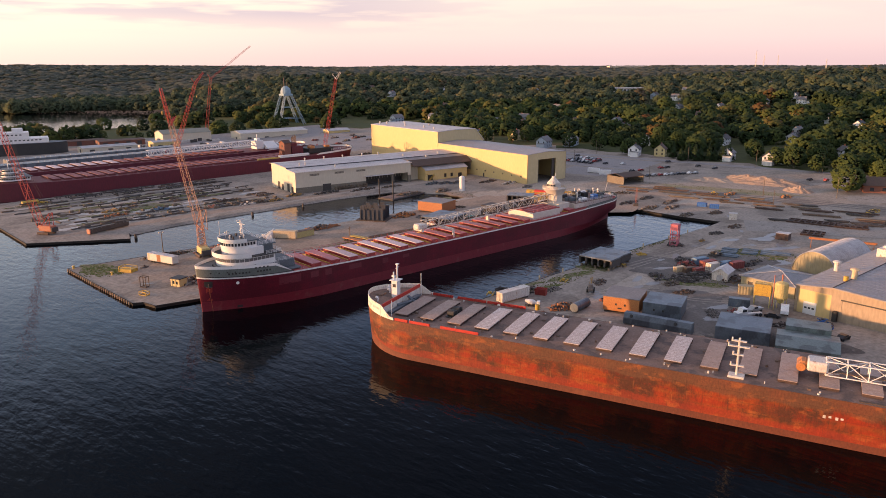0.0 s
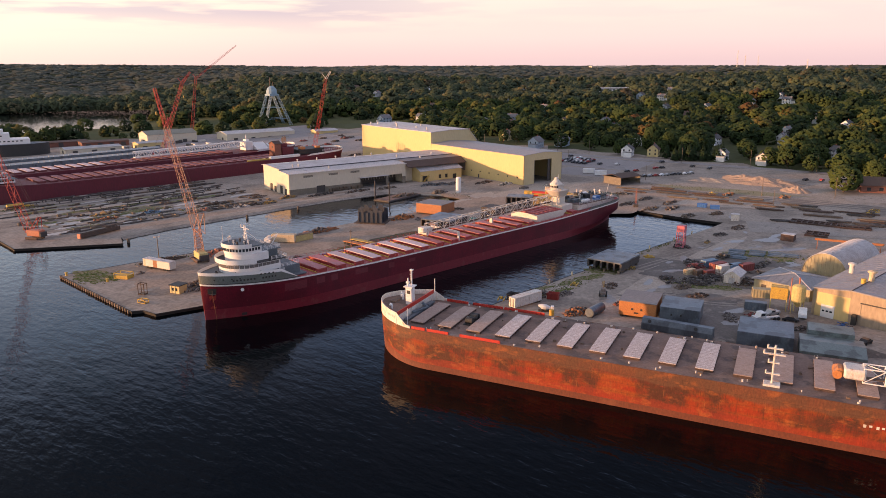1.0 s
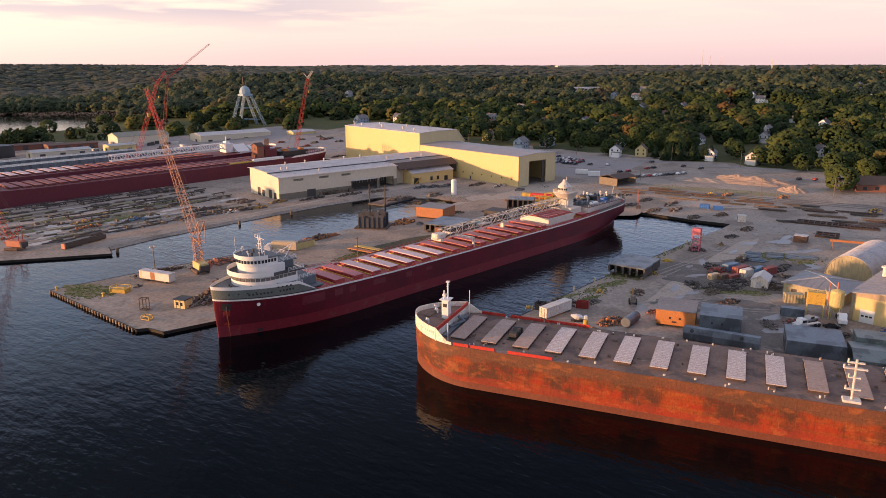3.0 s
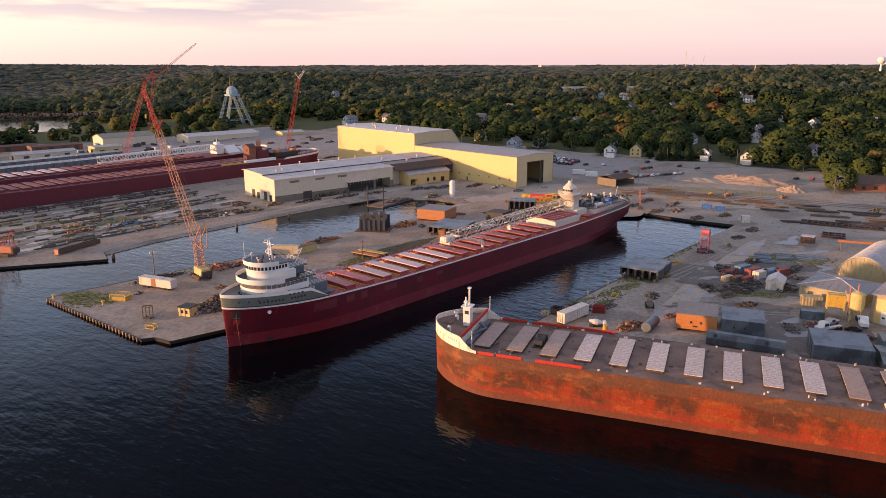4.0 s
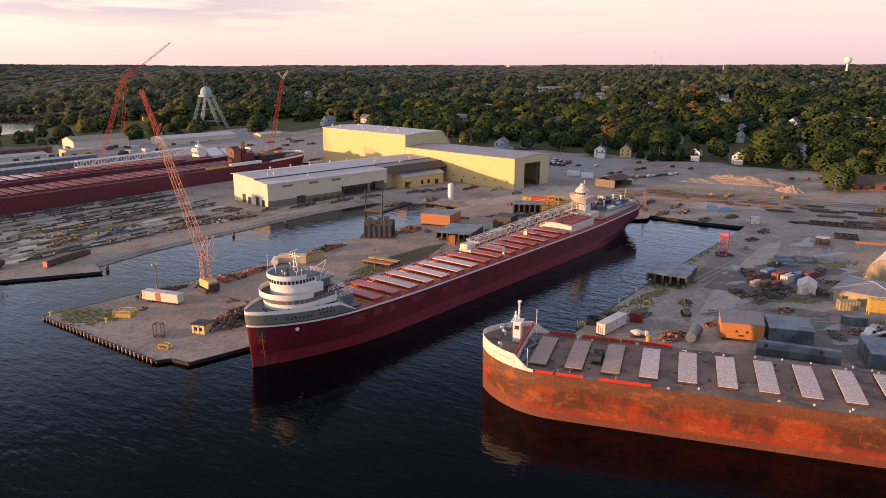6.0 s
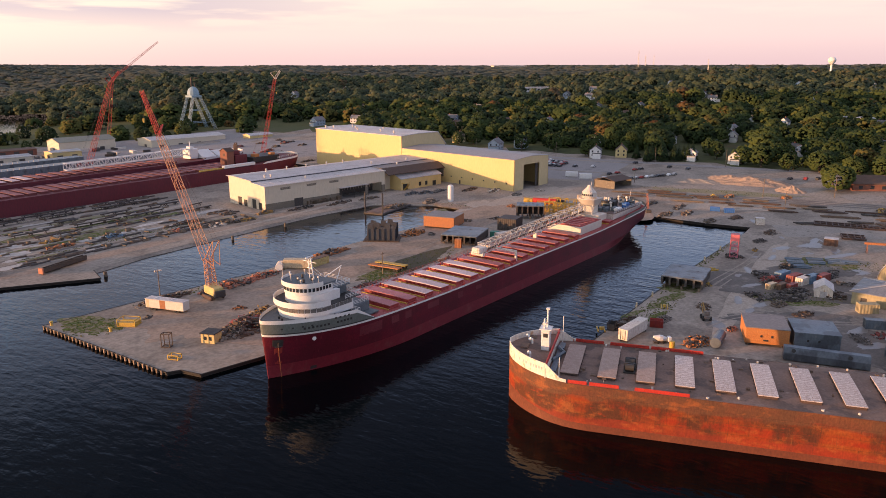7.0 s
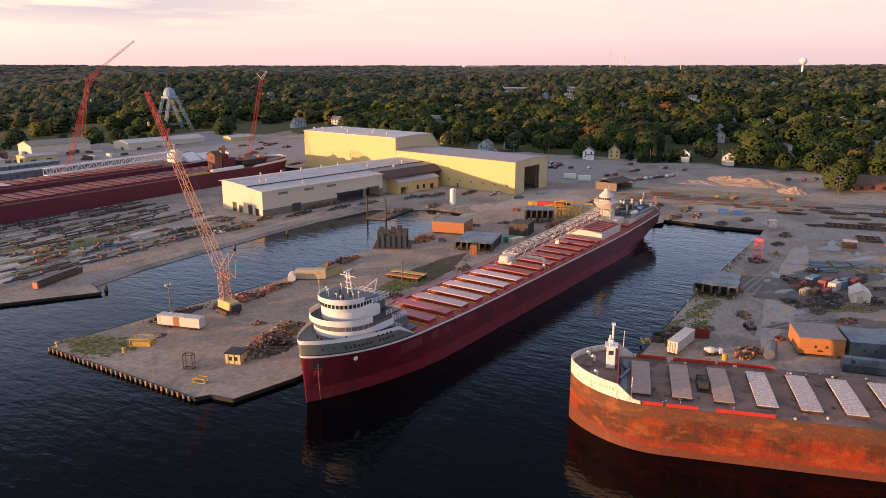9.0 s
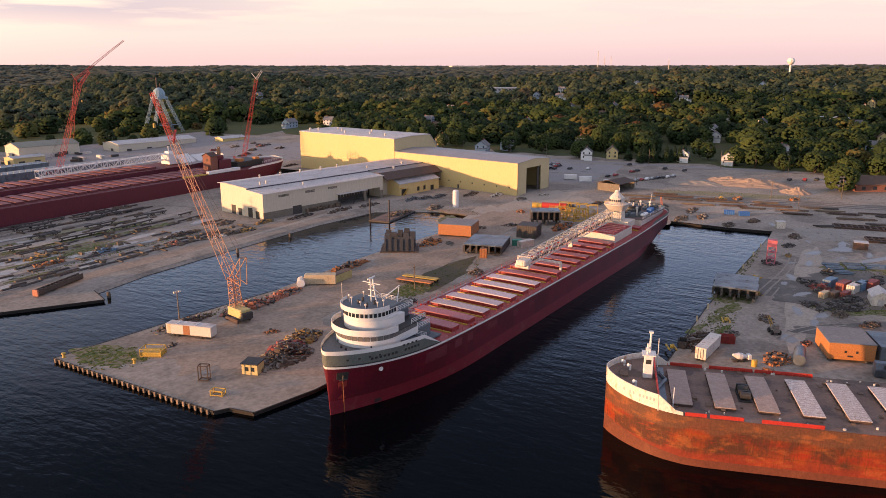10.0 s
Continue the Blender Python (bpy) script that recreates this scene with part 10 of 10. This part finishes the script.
tr = random.Random(4)
round_trees = [tree(tr, 5.8, 12.0, 0.4, n=430), tree(tr, 7.0, 12.5, 0.4, n=460), tree(tr, 5.4, 13.5, 0.6, n=430)]
bush = tree(tr, 9.0, 15.0, 0.2, n=760, label="large rounded yellow-green tree leafy to the ground", tone=0.5)
bush.matrix_basis = Matrix.Translation((438, 131.5, ground_z(438, 131.5)))
spots = [(505, 186, 1.3), (512, 200, 1.0), (520, 178, 1.2), (498, 168, 1.0), (500, 150, 1.1), (508, 138, 1.0), (494, 128, 0.9), (500, 115, 1.1), (490, 106, 1.0),
         (470, 96, 1.0), (488, 92, 1.2), (530, 222, 1.0), (548, 232, 1.1), (495, 306, 1.0), (505, 340, 1.1), (500, 366, 1.1), (509, 418, 1.0), (496, 425, 0.9), (484, 446, 1.2), (479, 470, 1.1), (540, 290, 1.2), (520, 312, 1.2), (528, 268, 1.2)]
for k, (x, y, s) in enumerate(spots):
    src = round_trees[k % 3]
    m = Matrix.Translation((x, y, ground_z(x, y))) @ Matrix.Rotation(k * 1.7, 4, "Z")
    if k < 3:
        src.matrix_basis = m
        ob = src
    else:
        ob = copy_thing(src, m)
    ob.scale = (s, s, s)
    ob["group"] = "trees along the road"
con = tree(tr, 3.4, 12.5, 1.2, "needle", "cone", 150, "conifer", "dark green spruce tree in a row")
con["group"] = "spruce row by the road"
row = [(489 + 3.4 * k, 259 - 3.7 * k + (k % 2) * 1.5, 0.85 + 0.3 * ((k * 7) % 5) / 5) for k in range(8)] + [(498, 270, 0.9), (505, 262, 1.0), (520, 243, 0.8)]
for k, (x, y, s) in enumerate(row):
    m = Matrix.Translation((x, y, ground_z(x, y))) @ Matrix.Rotation(k, 4, "Z")
    if k == 0:
        con.matrix_basis, ob = m, con
    else:
        ob = copy_thing(con, m)
    ob.scale = (s, s, s)


# houses
def house(wallm, roofm, lx, ly, z1, ridge, label, wing):
    h = thing("house", label, "house", group="town houses")
    bm = B()
    box(bm, -lx / 2, lx / 2, -ly / 2, ly / 2, -1.0, z1)
    extrude_profile(bm, [(-ly / 2, z1), (0, ridge - 0.15), (ly / 2, z1)], -lx / 2, lx / 2)
    if wing:
        box(bm, -lx / 2 - 4, -lx / 2, -ly / 2, ly * 0.2, -1.0, z1 * 0.62)
    part("wall", bm, wallm, h)
    bm = B(); slab_roof(bm, [(-ly / 2 - 0.5, z1 - 0.25), (0, ridge), (ly / 2 + 0.5, z1 - 0.25)], -lx / 2 - 0.5, lx / 2 + 0.5, 0.22)
    if wing:
        box(bm, -lx / 2 - 4.4, -lx / 2 - 0.5, -ly / 2 - 0.4, ly * 0.2 + 0.4, z1 * 0.62, z1 * 0.62 + 0.25)
    part("roof", bm, roofm, h)
    for fl in range(2 if z1 > 4.5 else 1):
        for k in range(3):
            for sy in (-1, 1):
                bm = B(); x = -lx / 3 + lx / 3 * k; box(bm, x - 0.5, x + 0.5, sy * ly / 2 - 0.05, sy * ly / 2 + 0.05, 1.1 + 2.7 * fl, 2.5 + 2.7 * fl); part("window", bm, "glass", h)
        for sx in (-1, 1):
            for k in (-1, 1):
                bm = B(); box(bm, sx * lx / 2 - 0.05, sx * lx / 2 + 0.05, k * ly / 4 - 0.5, k * ly / 4 + 0.5, 1.1 + 2.7 * fl, 2.5 + 2.7 * fl); part("window", bm, "glass", h)
    bm = B(); box(bm, lx / 5 - 0.4, lx / 5 + 0.4, -0.4, 0.4, ridge - 1.4, ridge + 0.9); part("chimney", bm, "brick_red", h)
    return h


kinds = [house("house_white", "roof_house", 10, 8, 5.4, 8.6, "white clapboard house with grey gable roof", True), house("house_blue", "roof_house", 13, 9, 5.6, 9.2, "blue-grey two-storey house with gable roof", True),
         house("house_yellow", "roof_brown", 10, 8, 5.2, 9.0, "pale yellow house with brown gable roof", False), house("house_white", "roof_house", 15, 9, 3.2, 5.6, "low white bungalow with grey roof", False)]
used = set()
for x, y, a, k in HOUSES:
    m = pose(x, y, ground_z(x, y) + 0.2, 0, 0, a)
    if k in used:
        copy_thing(kinds[k], m)
    else:
        kinds[k].matrix_basis = m
        used.add(k)
# long pale buildings in the wooded town
for x, y, a, lx, ly, h, mt, lab in ((1050, 655, -40, 50, 22, 9, "roof_white", "long white flat-roofed building among trees"), (2060, 1300, -40, 110, 30, 11, "siding_tan", "long tan building far among trees"),
                                    (770, 165, -70, 30, 16, 9, "roof_white", "pale flat-roofed store among trees")):
    z = ground_z(x, y)
    sh = thing("town_building", lab, "building", pose(x, y, z, 0, 0, a))
    bm = B(); box(bm, -lx / 2, lx / 2, -ly / 2, ly / 2, -2, h); part("wall", bm, mt, sh)
    bm = B(); box(bm, -lx / 2 - 0.5, lx / 2 + 0.5, -ly / 2 - 0.5, ly / 2 + 0.5, h, h + 0.6); part("roof", bm, "roof_white", sh)
    for k in range(int(lx / 6)):
        bm = B(); box(bm, -lx / 2 + 2 + 6 * k, -lx / 2 + 5.5 + 6 * k, -ly / 2 - 0.06, -ly / 2 + 0.02, h - 3.8, h - 1.8); part("window_strip", bm, "glass", sh)
# water tower on the hill and masts
wt = thing("water_tower", "white ball water tower on a hill", "water tower", pose(1342, 273, ground_z(1342, 273)))
zt = 79.0 - ground_z(1342, 273)
bm = B(); lathe(bm, [(3.0, 0), (1.7, 5), (1.5, zt - 9)], 14); part("shaft", bm, "white", wt)
bm = B(); lathe(bm, [(1.5, zt - 9), (4.0, zt - 7), (6.2, zt - 3.5), (6.2, zt - 1), (4.2, zt + 2), (0.05, zt + 3.2)], 20); part("tank", bm, "white", wt, smooth=True)
for x, y, h in ((1735, 748, 42), (1760, 740, 30), (2060, 828, 36), (1520, 520, 26)):
    z = ground_z(x, y)
    mst = thing("radio_mast", "thin pale radio mast above the trees", "mast", pose(x, y, z))
    bm = B(); truss(bm, (0, 0, -1), (0, 0, h), 1.6, 0.8, 14, 0.16, up=(1, 0, 0)); part("lattice", bm, "offwhite", mst)
